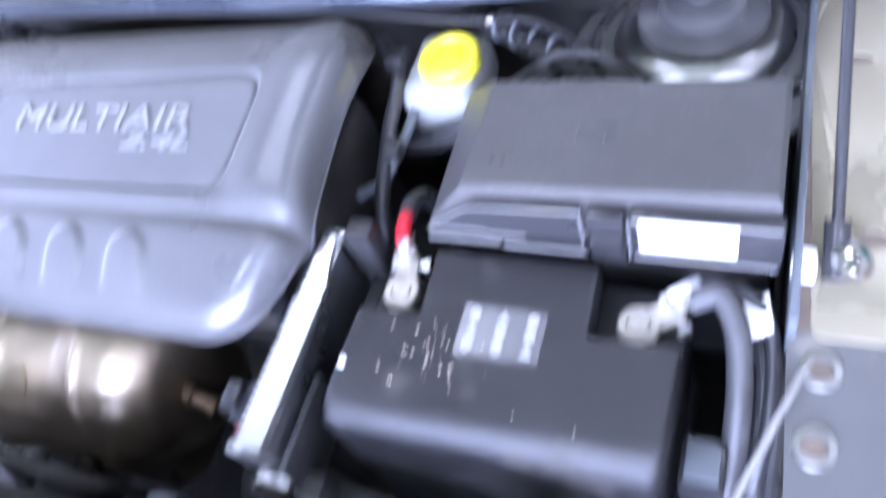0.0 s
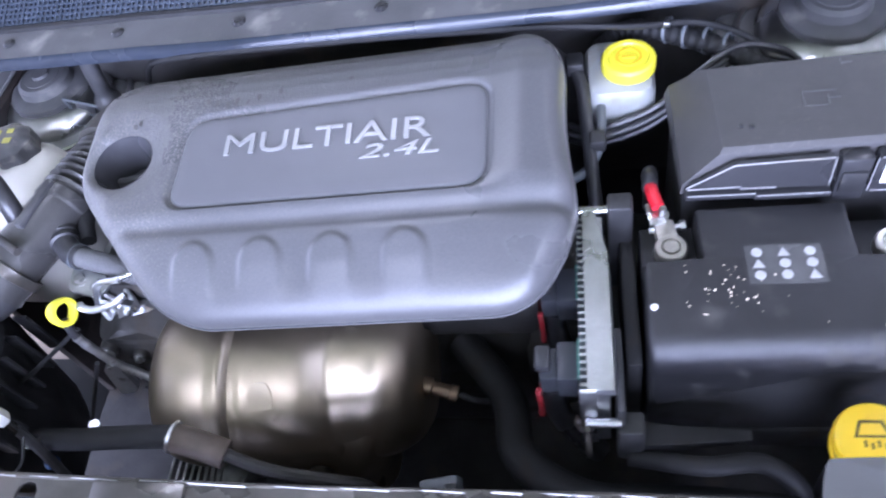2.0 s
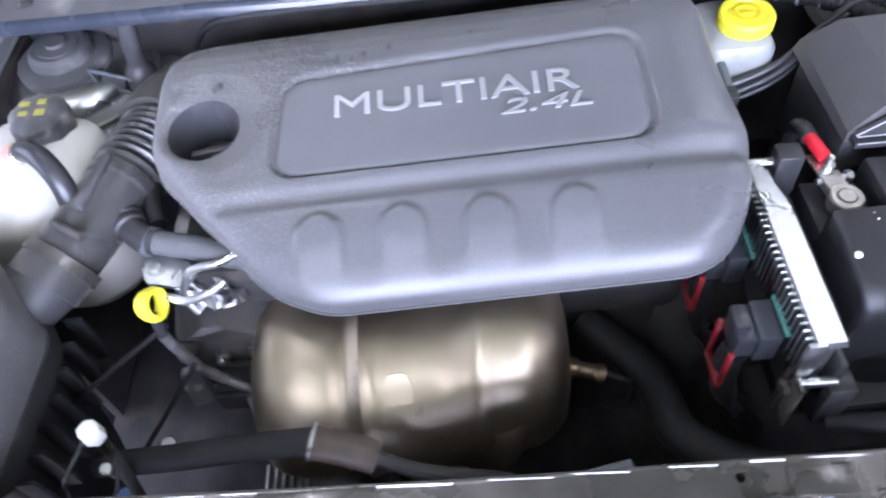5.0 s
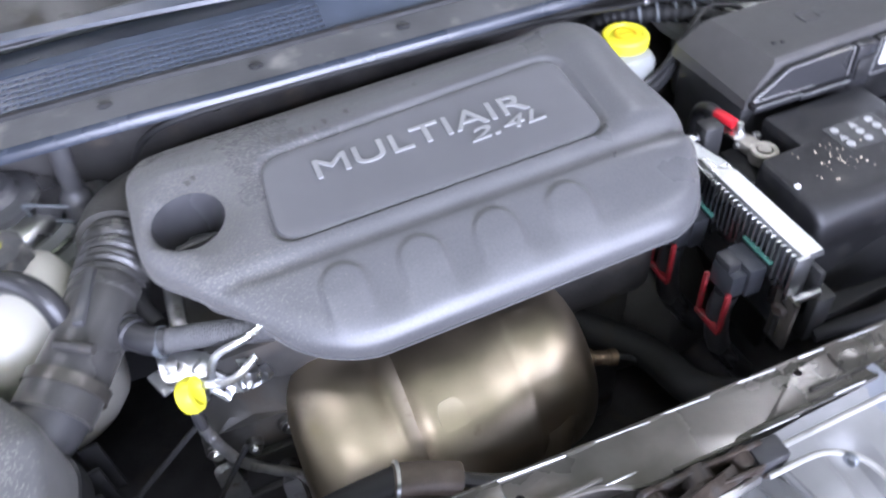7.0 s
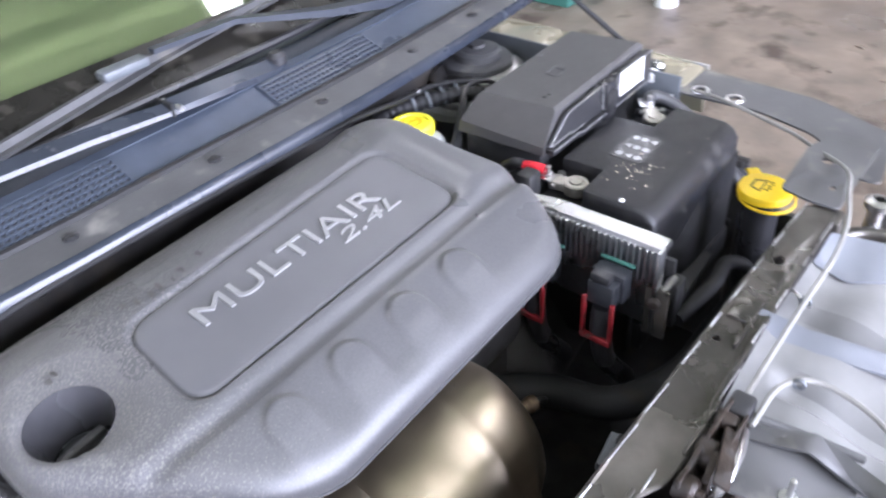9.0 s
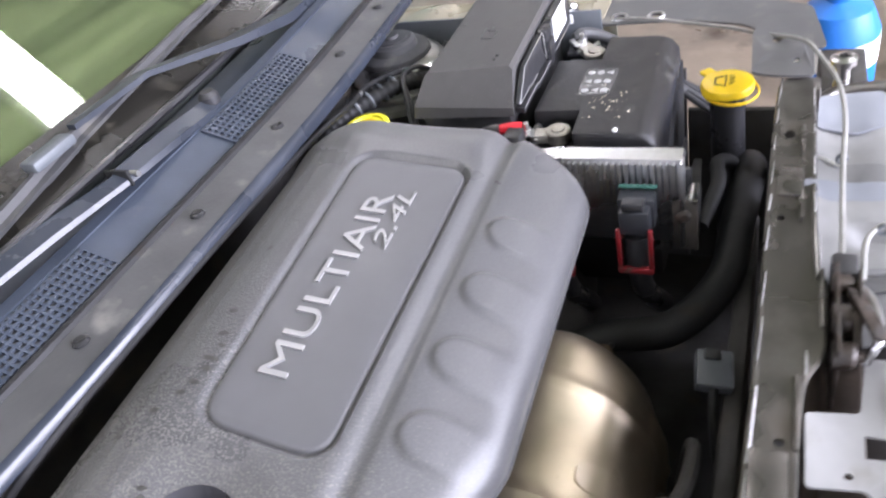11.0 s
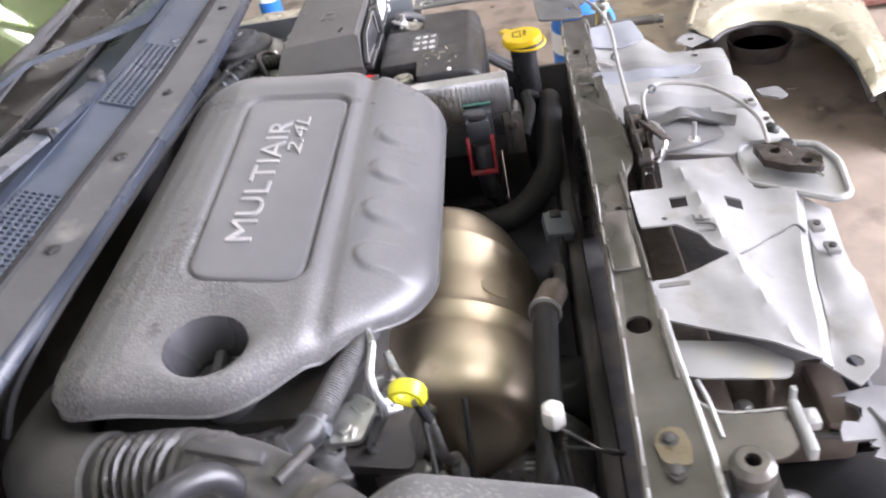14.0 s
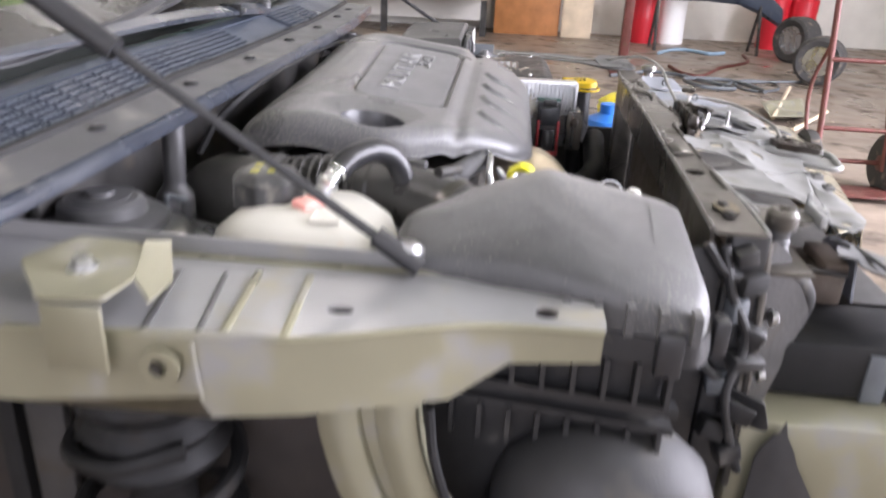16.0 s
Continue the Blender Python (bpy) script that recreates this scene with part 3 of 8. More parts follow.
M_STAIN = mat("dark_wet_stain", (0.045, 0.043, 0.04), 0.3, spread=0.3, scale=200, bump=0.1)
random.seed(11)
for sx, sy, w, h in ((-0.266, 0.058, 0.004, 0.003), (-0.258, 0.062, 0.003, 0.005), (-0.168, 0.086, 0.0035, 0.006), (-0.155, 0.080, 0.003, 0.008), (-0.140, 0.076, 0.0035, 0.006), (-0.128, 0.080, 0.003, 0.009),
                     (-0.112, 0.077, 0.003, 0.005), (-0.098, 0.084, 0.0035, 0.006), (-0.07, 0.090, 0.003, 0.005), (-0.19, 0.10, 0.003, 0.004), (0.02, 0.10, 0.003, 0.004), (-0.22, 0.12, 0.003, 0.003)):
    blot = [(sx + w * math.cos(a) * random.uniform(0.6, 1.2), sy + h * math.sin(a) * random.uniform(0.6, 1.2)) for a in (2 * math.pi * k / 10 for k in range(10))]
    part("stain", sheet(blot, [], 0.0, lambda q: [z + 0.0004 for z in cover_height(q)]), M_STAIN, cover, "dark dried drip")

cap = thing("oil_filler_cap", "black oil filler cap with yellow print down in the cover's well", "cap")
part("body", lathe([(0.0, 0.698), (0.026, 0.698), (0.031, 0.694), (0.031, 0.655)], 32, Matrix.Translation((*HOLE, 0))), M_BLACKCLEAN, cap)
part("grip", box(0.050, 0.011, 0.016, (0, 0, 0), 0.004, pose(HOLE[0], HOLE[1], 0.705, 0, 0, 8)), M_RUBBER, cap)
for s in (-1, 1):
    part("print", box(0.009, 0.006, 0.001, (HOLE[0] - 0.002, HOLE[1] - 0.015, 0.6983), 0, None)
         if s < 0 else box(0.006, 0.004, 0.001, (HOLE[0] + 0.012, HOLE[1] - 0.016, 0.6985)), M_FADED, cap, "yellow print")

# ---- engine below the cover ----
engine = thing("engine_block", "dark oily engine block and head beneath the cover", "engine")
part("head", span(-0.315, 0.24, -0.13, 0.15, 0.52, 0.672, 0.02), M_DARK, engine)
part("block", span(-0.30, 0.22, -0.12, 0.17, 0.22, 0.53, 0.02), M_DARK, engine)
part("end_casting", span(-0.335, -0.29, -0.10, 0.13, 0.52, 0.655, 0.012), M_CAST, engine, "grimy cast aluminium end")
part("gearbox", lathe([(0.0, 0), (0.11, 0.01), (0.14, 0.06), (0.12, 0.20), (0.05, 0.24)], 28, pose(0.2, -0.02, 0.42, 0, 90, 0)), M_DARK, engine)

# heat shield of the exhaust manifold and the catalyst under it
shield = thing("exhaust_heat_shield", "bronze-tinted polished steel exhaust heat shield in front of the engine", "heat shield")


def shield_skin():
    bm = bmesh.new()
    rows = []
    steps = 56
    for i in range(steps + 1):
        u = i / steps
        x = 0.096 - 0.340 * u
        # blunt rounded ends, a bulged left lobe, steps where the pressings meet
        e1, e2 = min(1, u / 0.16), min(1, (1 - u) / 0.20)
        k = (0.52 + 0.48 * math.sqrt(1 - (1 - e1) ** 2)) * (0.62 + 0.38 * math.sqrt(1 - (1 - e2) ** 2))
        bead = 0.003 * math.exp(-((u - 0.28) / 0.014) ** 2) + 0.005 * math.exp(-((u - 0.64) / 0.016) ** 2) - 0.006 * math.exp(-((u - 0.70) / 0.025) ** 2)
        w = (0.108 + 0.030 * min(u, 0.55)) * k + bead
        right = min(1, max(0, (0.42 - u) / 0.16))
        h = (0.098 + 0.008 * u + 0.018 * right * right * (3 - 2 * right)) * k + bead
        cy, cz = -0.170 - 0.010 * u, 0.525 + 0.004 * u
        row = []
        for j in range(37):
            a = radians(116 - j * 8.0)
            dy, dz = -math.cos(a) * w, math.sin(a) * h
            pinch = 1 - 0.20 * max(0, -math.sin(a))
            dent = 1 + 0.014 * noise.noise(Vector((x * 14, a * 2.2, 3.1))) + 0.005 * noise.noise(Vector((x * 45, a * 5.0, 8.2)))
            row.append(bm.verts.new((x, cy + dy * pinch * dent, cz + dz * dent)))
        rows.append(row)
    for p, q in zip(rows, rows[1:]):
        for j in range(36):
            bm.faces.new((p[j], p[j + 1], q[j + 1], q[j]))
    bm.faces.new(rows[0][::-1]); bm.faces.new(rows[-1])
    return bm


part("upper_pressing", shield_skin(), M_SHIELD, shield, angle=50)
part("embossed_pad", sheet(rounded([(-0.015, -0.016), (0.015, -0.016), (0.015, 0.004), (0.009, 0.016), (-0.009, 0.016), (-0.015, 0.004)], 0.005, 4), [], 0.007, None, 0, (), pose(-0.084, -0.2445, 0.6055, 35, -2, 3)), M_SHIELD, shield, "arched pressed pad")


def lower_pressing():
    """Funnel of the shield below its belt, narrowing to the catalyst's outlet, with pressed beads."""
    secs = []
    for z, x0, x1, yf, yb in ((0.600, -0.150, 0.074, -0.236, -0.16), (0.586, -0.147, 0.074, -0.266, -0.16), (0.560, -0.141, 0.070, -0.285, -0.155), (0.530, -0.131, 0.060, -0.294, -0.15),
                              (0.500, -0.123, 0.050, -0.296, -0.15), (0.465, -0.115, 0.042, -0.292, -0.15), (0.430, -0.108, 0.034, -0.286, -0.15), (0.36, -0.100, 0.026, -0.278, -0.16)):
        cx, w, cy, d = (x0 + x1) / 2, (x1 - x0) / 2, (yf + yb) / 2, (yb - yf) / 2
        ring = []
        for k in range(72):
            a = 2 * math.pi * k / 72
            c, sn = math.cos(a), math.sin(a)
            px = cx + w * math.copysign(abs(c) ** 0.55, c)
            py = cy + d * math.copysign(abs(sn) ** 0.55, sn)
            if sn < 0:
                v = (0.586 - z) / 0.17
                for off, amp in ((-0.105 + 0.075 * v, 0.007), (0.050 - 0.075 * v, 0.008), (-0.02, -0.006)):
                    py -= amp * math.exp(-((px - off) / 0.010) ** 2) * min(1, v * 3)
                py += 0.003 * noise.noise(Vector((px * 30, z * 30, 4.0)))
            ring.append((px, py, z))
        secs.append(ring)
    return loft(secs)


cat = part("lower_pressing", lower_pressing(), M_SHIELD, shield, "dull bronze lower half of the shield", 60)
part("flange_bolt", bolt(0.007, 0.012, pose(-0.025, -0.270, 0.408, 8, 0, 0)), M_RUST, cat)
part("flange_bolt", bolt(0.007, 0.012, pose(-0.10, -0.268, 0.408, 8, 0, 0)), M_RUST, cat)
part("port", lathe([(0.010, -0.003), (0.017, 0.0), (0.017, 0.012), (0.010, 0.014)], 20, pose(-0.035, -0.297, 0.497, 80, 0, 0), None, True), M_RUST, cat, "rusty sensor port")
part("stay", box(0.020, 0.004, 0.09, (0, 0, 0), 0.0015, pose(0.012, -0.272, 0.43, -8, 10, 0)), M_BURNT, cat)
sensor = thing("oxygen_sensor", "bronze oxygen sensor beside the exhaust shield", "sensor")
part("hex", lathe([(0.0, 0), (0.012, 0.0), (0.012, 0.012), (0.009, 0.014), (0.009, 0.034), (0.0105, 0.036), (0.0105, 0.044), (0.006, 0.046), (0, 0.046)], 18, pose(0.092, -0.205, 0.548, 0, 105, -10)), M_BURNT, sensor)
part("lead", tube([(0.136, -0.212, 0.537), (0.155, -0.215, 0.525), (0.17, -0.20, 0.49), (0.17, -0.17, 0.44)], 0.004, 8), M_DEEP, sensor)
for bx, by, bz in ((-0.215, -0.165, 0.6155), (0.056, -0.262, 0.562)):
    part("bolt", bolt(0.006, 0.008, Matrix.Translation((bx, by, bz)) @ pose(0, 0, 0, 60, 0, 0)), M_DARK, shield, "rusty bolt")
alternator = thing("alternator", "dirty finned alternator low beside the exhaust", "alternator")
part("casing", lathe([(0.0, 0), (0.055, 0.0), (0.065, 0.012), (0.065, 0.09), (0.05, 0.10), (0, 0.10)], 32, pose(-0.235, -0.262, 0.400, 90, 0, 70)), M_CAST, alternator)
for i in range(9):
    part("fin", box(0.004, 0.05, 0.012, (-0.250 + i * 0.009, -0.288, 0.474 - i * 0.002), 0.001), M_CAST, alternator)
pipe = thing("coolant_pipe", "grey pipe with a black hose running past the exhaust", "pipe")
part("hose", tube([(-0.42, -0.27, 0.53), (-0.36, -0.288, 0.575), (-0.30, -0.298, 0.602), (-0.22, -0.302, 0.622), (-0.160, -0.306, 0.634)], 0.0135, 16), M_DEEP, pipe)
part("sleeve", tube([(-0.166, -0.3055, 0.633), (-0.137, -0.311, 0.626), (-0.106, -0.318, 0.613)], 0.0165, 16), M_BROWN, pipe, "muddy foil sleeve")
part("collar", lathe([(0.0150, -0.0015), (0.0185, -0.0015), (0.0185, 0.0015), (0.0150, 0.0015)], 24, axis_matrix((-0.163, -0.306, 0.6335), (-0.15, -0.3085, 0.630)), None, True), M_ALU, pipe, "pale collar")
part("bare_pipe", tube([(-0.108, -0.3175, 0.614), (-0.075, -0.325, 0.596), (-0.04, -0.328, 0.580), (0.0, -0.327, 0.560), (0.03, -0.32, 0.52), (0.03, -0.31, 0.45)], 0.0075, 10), M_DARK, pipe, "grimy steel pipe")

# ---- dipstick and the metal lines beside it ----
dip = thing("oil_dipstick", "yellow ring-handled oil dipstick beside the engine", "dipstick")
dip_m = axis_matrix((-0.316, -0.177, 0.694), (-0.221, -0.197, 0.719))


def torus(R, r, n=28, k=10, m=None, sy=1.0):
    bm = bmesh.new()
    rings = []
    for i in range(n):
        a = 2 * math.pi * i / n
        rings.append([bm.verts.new(((R + r * math.cos(b)) * math.cos(a), (R + r * math.cos(b)) * math.sin(a) * sy, r * math.sin(b) * 1.6))
                      for b in (2 * math.pi * j / k for j in range(k))])
    for i in range(n):
        p, q = rings[i], rings[(i + 1) % n]
        for j in range(k):
            bm.faces.new((p[j], p[(j + 1) % k], q[(j + 1) % k], q[j]))
    if m:
        bmesh.ops.transform(bm, matrix=m, verts=bm.verts[:])
    return bm


part("ring", lathe([(0.0110, -0.004), (0.0125, -0.0075), (0.0165, -0.0068), (0.0180, 0.0), (0.0165, 0.0068), (0.0125, 0.0075), (0.0110, 0.004)], 32, dip_m,
                   lambda a, z: 1 + 0.05 * math.cos(3 * a), True), M_LIME, dip, "bright yellow plastic ring")
part("stem", tube([(-0.318, -0.183, 0.684), (-0.318, -0.188, 0.662), (-0.317, -0.189, 0.652)], 0.0055, 10), M_BLACKCLEAN, dip)
part("guide_tube", tube([(-0.318, -0.189, 0.656), (-0.314, -0.190, 0.630), (-0.302, -0.190, 0.580), (-0.277, -0.190, 0.544), (-0.252, -0.190, 0.512), (-0.240, -0.188, 0.46)], 0.0058, 12, 14,
                        lambda u: 1 + 0.10 * math.sin(u * 70) * math.sin(u * 31)), M_CAST, dip, "dull dented metal guide tube")
lines = thing("fuel_line", "bent bright steel line with a braided sleeve and clips", "pipe")
part("line", tube([(-0.235, -0.130, 0.702), (-0.255, -0.137, 0.699), (-0.288, -0.137, 0.688), (-0.303, -0.145, 0.657), (-0.310, -0.136, 0.642), (-0.318, -0.128, 0.630), (-0.314, -0.124, 0.612)], 0.0042, 10), M_ALU, lines)
part("line", tube([(-0.250, -0.148, 0.682), (-0.270, -0.158, 0.676), (-0.288, -0.168, 0.682), (-0.300, -0.168, 0.690), (-0.308, -0.160, 0.680)], 0.0045, 10), M_ALU, lines)
part("braided_sleeve", tube([(-0.225, -0.128, 0.690), (-0.255, -0.120, 0.692), (-0.285, -0.108, 0.691), (-0.315, -0.098, 0.688), (-0.335, -0.090, 0.684)], 0.0130, 18, 50,
                            lambda u: 1 + 0.03 * math.sin(u * 290)), mat("braided_black", (0.075, 0.075, 0.077), 0.5, spread=0.6, scale=700, bump=1.0, bump_scale=420), lines, "black braided sleeve")
part("elbow", tube([(-0.330, -0.092, 0.685), (-0.346, -0.086, 0.686), (-0.360, -0.072, 0.686), (-0.370, -0.055, 0.685), (-0.388, -0.035, 0.683)], 0.0150, 18, 16,
                   lambda u: 1.0 + (0.22 if 0.52 < u < 0.62 else 0) + (0.22 if 0.68 < u < 0.78 else 0)), M_BLACKCLEAN, lines, "shiny black rubber elbow")
part("elbow_band", lathe([(0.0150, -0.004), (0.0168, -0.004), (0.0168, 0.004), (0.0150, 0.004)], 24, axis_matrix((-0.336, -0.0895, 0.6835), (-0.318, -0.097, 0.688)), None, True), M_GREYPL, lines)
part("ear_bracket", sheet(rounded([(-0.345, -0.130), (-0.300, -0.140), (-0.285, -0.118), (-0.320, -0.098), (-0.348, -0.090)], 0.008, 3), [], 0.005, lambda q: [0.664 + 0.15 * (y + 0.12) for x, y in q]), M_ALU, lines, "cast bracket ear")
part("ear_bolt", bolt(0.0075, 0.008, pose(-0.333, -0.114, 0.667)), M_STEEL, lines)
for fx, fy, fz, r in ((-0.262, -0.150, 0.655, 20), (-0.275, -0.146, 0.648, -15), (-0.285, -0.136, 0.640, 35), (-0.255, -0.140, 0.640, 10)):
    part("foil", sheet([(-0.014, -0.006), (0.0, -0.010), (0.015, -0.005), (0.012, 0.008), (-0.010, 0.009)], [], 0.002, lambda q: [0.005 * math.sin(260 * x + 120 * y) for x, y in q], 0.004, (),
                       pose(fx, fy, fz, 55 + r, r, r * 2)), M_ALU, lines, "crumpled bright foil")
part("timing_cover", sheet(rounded([(-0.330, -0.165), (-0.225, -0.168), (-0.225, -0.090), (-0.335, -0.080)], 0.012, 3), [], 0.012, lambda q: [0.606 + 0.3 * (y + 0.12) + 0.004 * math.sin(120 * x) for x, y in q], 0.012), M_DARK, lines, "grimy ribbed casting")
side_cast = thing("engine_side_casting", "oily dark engine casting with bolt bosses beside the exhaust", "engine casting")
part("casting", span(-0.335, -0.226, -0.166, -0.121, 0.42, 0.598, 0.010), M_DARK, side_cast)
for bx, bz, br in ((-0.322, 0.585, 0.010), (-0.285, 0.570, 0.008), (-0.242, 0.585, 0.011), (-0.318, 0.520, 0.010), (-0.262, 0.505, 0.009)):
    boss = part("bolt_boss", lathe([(br * 1.25, -0.003), (br * 1.2, 0.008), (br, 0.010), (0, 0.010)], 18, pose(bx, -0.165, bz, 90, 0, 0)), M_DARK, side_cast)
    part("bolt", bolt(br * 0.62, 0.006, pose(bx, -0.175, bz, 90, 0, 0)), M_STEEL, boss)
for rz in (0.548, 0.475):
    part("rib", box(0.10, 0.010, 0.008, (-0.281, -0.169, rz), 0.003), M_DARK, side_cast)
part("lug", sheet(rounded([(-0.012, -0.03), (0.014, -0.028), (0.010, 0.03), (-0.010, 0.028)], 0.008, 3), [], 0.010, None, 0, (), pose(-0.322, -0.186, 0.545, 80, 0, 12)), M_CAST, side_cast, "pale cast lug")
part("lug", sheet(rounded([(-0.011, -0.026), (0.012, -0.026), (0.009, 0.026), (-0.011, 0.024)], 0.008, 3), [], 0.010, None, 0, (), pose(-0.262, -0.190, 0.490, 80, 0, -8)), M_CAST, side_cast, "pale cast lug")
part("joint", lathe([(0.0, 0), (0.012, 0.0), (0.014, 0.006), (0.014, 0.018), (0.009, 0.024), (0, 0.024)], 16, pose(-0.33, -0.105, 0.645, -40, 20, 0)), M_ALU,
     lines)
part("bracket", box(0.05, 0.03, 0.006, (0, 0, 0), 0.002, pose(-0.34, -0.09, 0.63, 20, 10, 30)), M_CAST, lines)
for i in range(7):
    part("clip", sheet(rounded([(-0.009, -0.012), (0.010, -0.010), (0.008, 0.012), (-0.008, 0.013)], 0.003, 2), [ring_poly(0, 0, 0.003, 10)], 0.002, lambda q: [0.003 * math.sin(300 * x) for x, y in q], 0.003, (),
                       pose(-0.292 - 0.0065 * i, -0.150 + 0.013 * i, 0.652 + 0.004 * (i % 3), 35 + 9 * (i % 4), -20 + 11 * (i % 3), 40 + 17 * i)), (M_ALU, M_CAST)[i % 2], lines, "bright bent clip")
for i in range(5):
    part("clip", box(0.007, 0.018, 0.014, (0, 0, 0), 0.002, pose(-0.262 - 0.010 * i, -0.135 + 0.012 * i, 0.655, 20, 0, 40)), M_ALU, lines)

# ---- intake hose and air box ----
intake = thing("intake_hose", "ribbed dark rubber intake hose with a steel clamp", "hose")
HOSE = [(-0.450, -0.130, 0.675), (-0.419, -0.082, 0.685), (-0.395, -0.035, 0.690), (-0.382, 0.010, 0.687), (-0.374, 0.055, 0.680), (-0.370, 0.098, 0.672),
        (-0.366, 0.140, 0.665), (-0.345, 0.180, 0.650), (-0.31, 0.20, 0.63)]


def hose_r(u):
    if 0.36 < u < 0.58:
        return 0.98 + 0.135 * math.sin((u - 0.36) / 0.22 * 2 * math.pi * 7)
    return 1.0 + (0.10 if 0.585 < u < 0.6 else 0) + (0.06 if 0.30 < u < 0.345 else 0) + 0.12 * min(1, max(0, (u - 0.6) / 0.15))


part("body", tube(HOSE, 0.037, 28, 26, hose_r), M_HOSE, intake, angle=70)
part("elbow", tube([(-0.3705, 0.100, 0.671), (-0.367, 0.128, 0.667), (-0.356, 0.158, 0.660), (-0.332, 0.188, 0.650), (-0.295, 0.205, 0.638), (-0.24, 0.208, 0.63)], 0.0465, 28, 10), M_ELBOW, intake, "dusty moulded elbow", 70)
part("flat_rib", box(0.012, 0.075, 0.01, (0, 0, 0), 0.003, pose(-0.393, -0.035, 0.727, 2, 0, -14)), M_RUBBER, intake)
part("moulded_lug", lathe([(0.0, 0), (0.010, 0.0), (0.012, 0.004), (0.012, 0.030), (0.008, 0.034), (0, 0.034)], 18, pose(-0.372, -0.010, 0.690, 70, 0, -60)), M_HOSE, intake)
part("breather", tube([(-0.345, 0.05, 0.668), (-0.352, 0.0, 0.676), (-0.350, -0.03, 0.680), (-0.338, -0.06, 0.676)], 0.010, 14), M_DEEP, intake, "black breather pipe")
part("sensor_lug", lathe([(0.0, 0), (0.009, 0.0), (0.011, 0.003), (0.011, 0.016), (0.006, 0.020), (0, 0.020)], 16, pose(-0.358, -0.008, 0.690, 20, -30, 0)), M_HOSE, intake, "dark sensor lug")
cl_m = axis_matrix((-0.433, -0.104, 0.680), (-0.419, -0.082, 0.685))
clamp = part("hose_clamp", lathe([(0.0405, -0.007), (0.0422, -0.0065), (0.0416, 0.0), (0.0422, 0.0065), (0.0405, 0.007)], 36, cl_m, None, True), M_RAD, intake, "steel worm clamp")
part("screw", rod((-0.424, -0.086, 0.7255), (-0.390, -0.106, 0.7215), 0.0055, 12), M_DARK, clamp)
part("cuff", tube([(-0.450, -0.130, 0.675), (-0.441, -0.116, 0.678), (-0.430, -0.099, 0.681)], 0.0395, 28), M_HOSE, intake)

airbox = thing("air_filter_box", "dark grey ribbed plastic air filter box with a domed lid", "air box")
LID = [(-0.440, -0.338), (-0.432, -0.190), (-0.475, -0.125), (-0.545, -0.062), (-0.600, -0.062), (-0.610, -0.15), (-0.632, -0.262), (-0.640, -0.322), (-0.61, -0.338)]


def lid_z(x, y):
    return 0.716 + 0.28 * (x + 0.435) * 0.12 + np.interp(y, [-0.34, -0.2, -0.06], [0.0, 0.030, 0.010]) - 0.035 * max(0, (-0.55 - x)) / 0.1


def shrink(poly, d):
    P = [Vector(p) for p in poly]
    c = sum(P, Vector((0, 0))) / len(P)
    return [tuple(p + (c - p).normalized() * d) for p in P]


lid_out = rounded(LID, 0.02, 5)
secs = []
for d, dz in ((0, -0.072), (0, -0.016), (0.0015, -0.010), (0.006, -0.003), (0.014, 0.0), (0.05, 0.002)):
    secs.append([(x, y, lid_z(x, y) + dz if dz > -0.05 else 0.664) for x, y in shrink(lid_out, d)])
part("lid", loft(secs), M_LID, airbox, "matt grey lid with fine dust", angle=40)
flange = rounded(LID, 0.02, 5)
part("flange", loft([[(x, y, 0.640) for x, y in shrink(flange, -0.005)], [(x, y, 0.648) for x, y in shrink(flange, -0.005)], [(x, y, 0.664) for x, y in shrink(flange, -0.003)]]), M_BLACK, airbox)
low = rounded([(-0.445, -0.33), (-0.44, -0.2), (-0.48, -0.13), (-0.55, -0.075), (-0.598, -0.075), (-0.622, -0.25), (-0.632, -0.318)], 0.03, 5)
part("lower_body", loft([[(x, y, 0.36) for x, y in shrink(low, 0.03)], [(x, y, 0.52) for x, y in shrink(low, 0.008)], [(x, y, 0.642) for x, y in low]]), M_BLACK,
     airbox)
def side_x(y):
    """Outer face of the air box at y."""
    return -0.598 - 0.15 * max(0, -0.075 - y)


for i in range(9):
    y = -0.305 + i * 0.026
    x = side_x(y)
    part("rib", span(x - 0.012, x + 0.006, y - 0.0022, y + 0.0022, 0.600, 0.640), M_BLACK, airbox)
    part("rib", span(x - 0.008, x + 0.012, y - 0.0022, y + 0.0022, 0.535, 0.572), M_BLACK, airbox)
for i in range(5):
    y = -0.318 + i * 0.026
    part("rib", span(side_x(y) - 0.012, side_x(y) + 0.004, y - 0.0035, y + 0.0035, 0.664, 0.690), M_LID, airbox)
for z0, z1, o in ((0.592, 0.600, 0.010), (0.570, 0.577, 0.004)):
    xa, xb = side_x(-0.09) - o, side_x(-0.316) - o
    part("belt", loft([[(xa, -0.09, z0), (xb, -0.316, z0), (xb + 0.016, -0.316, z0), (xa + 0.016, -0.09, z0)], [(xa, -0.09, z1), (xb, -0.316, z1), (xb + 0.016, -0.316, z1), (xa + 0.016, -0.09, z1)]]), M_BLACK, airbox)
for i in range(7):
    y = -0.325 + i * 0.03
    part("rib", span(-0.445, -0.425, y - 0.002, y + 0.002, 0.55, 0.632), M_BLACK, airbox)
for y in (-0.30, -0.12):
    part("clip", box(0.012, 0.022, 0.04, (side_x(y) - 0.010, y, 0.652), 0.003), M_BLACKCLEAN, airbox)
part("corner_clip", box(0.02, 0.014, 0.036, (-0.600, -0.350, 0.652), 0.004), M_BLACKCLEAN, airbox)
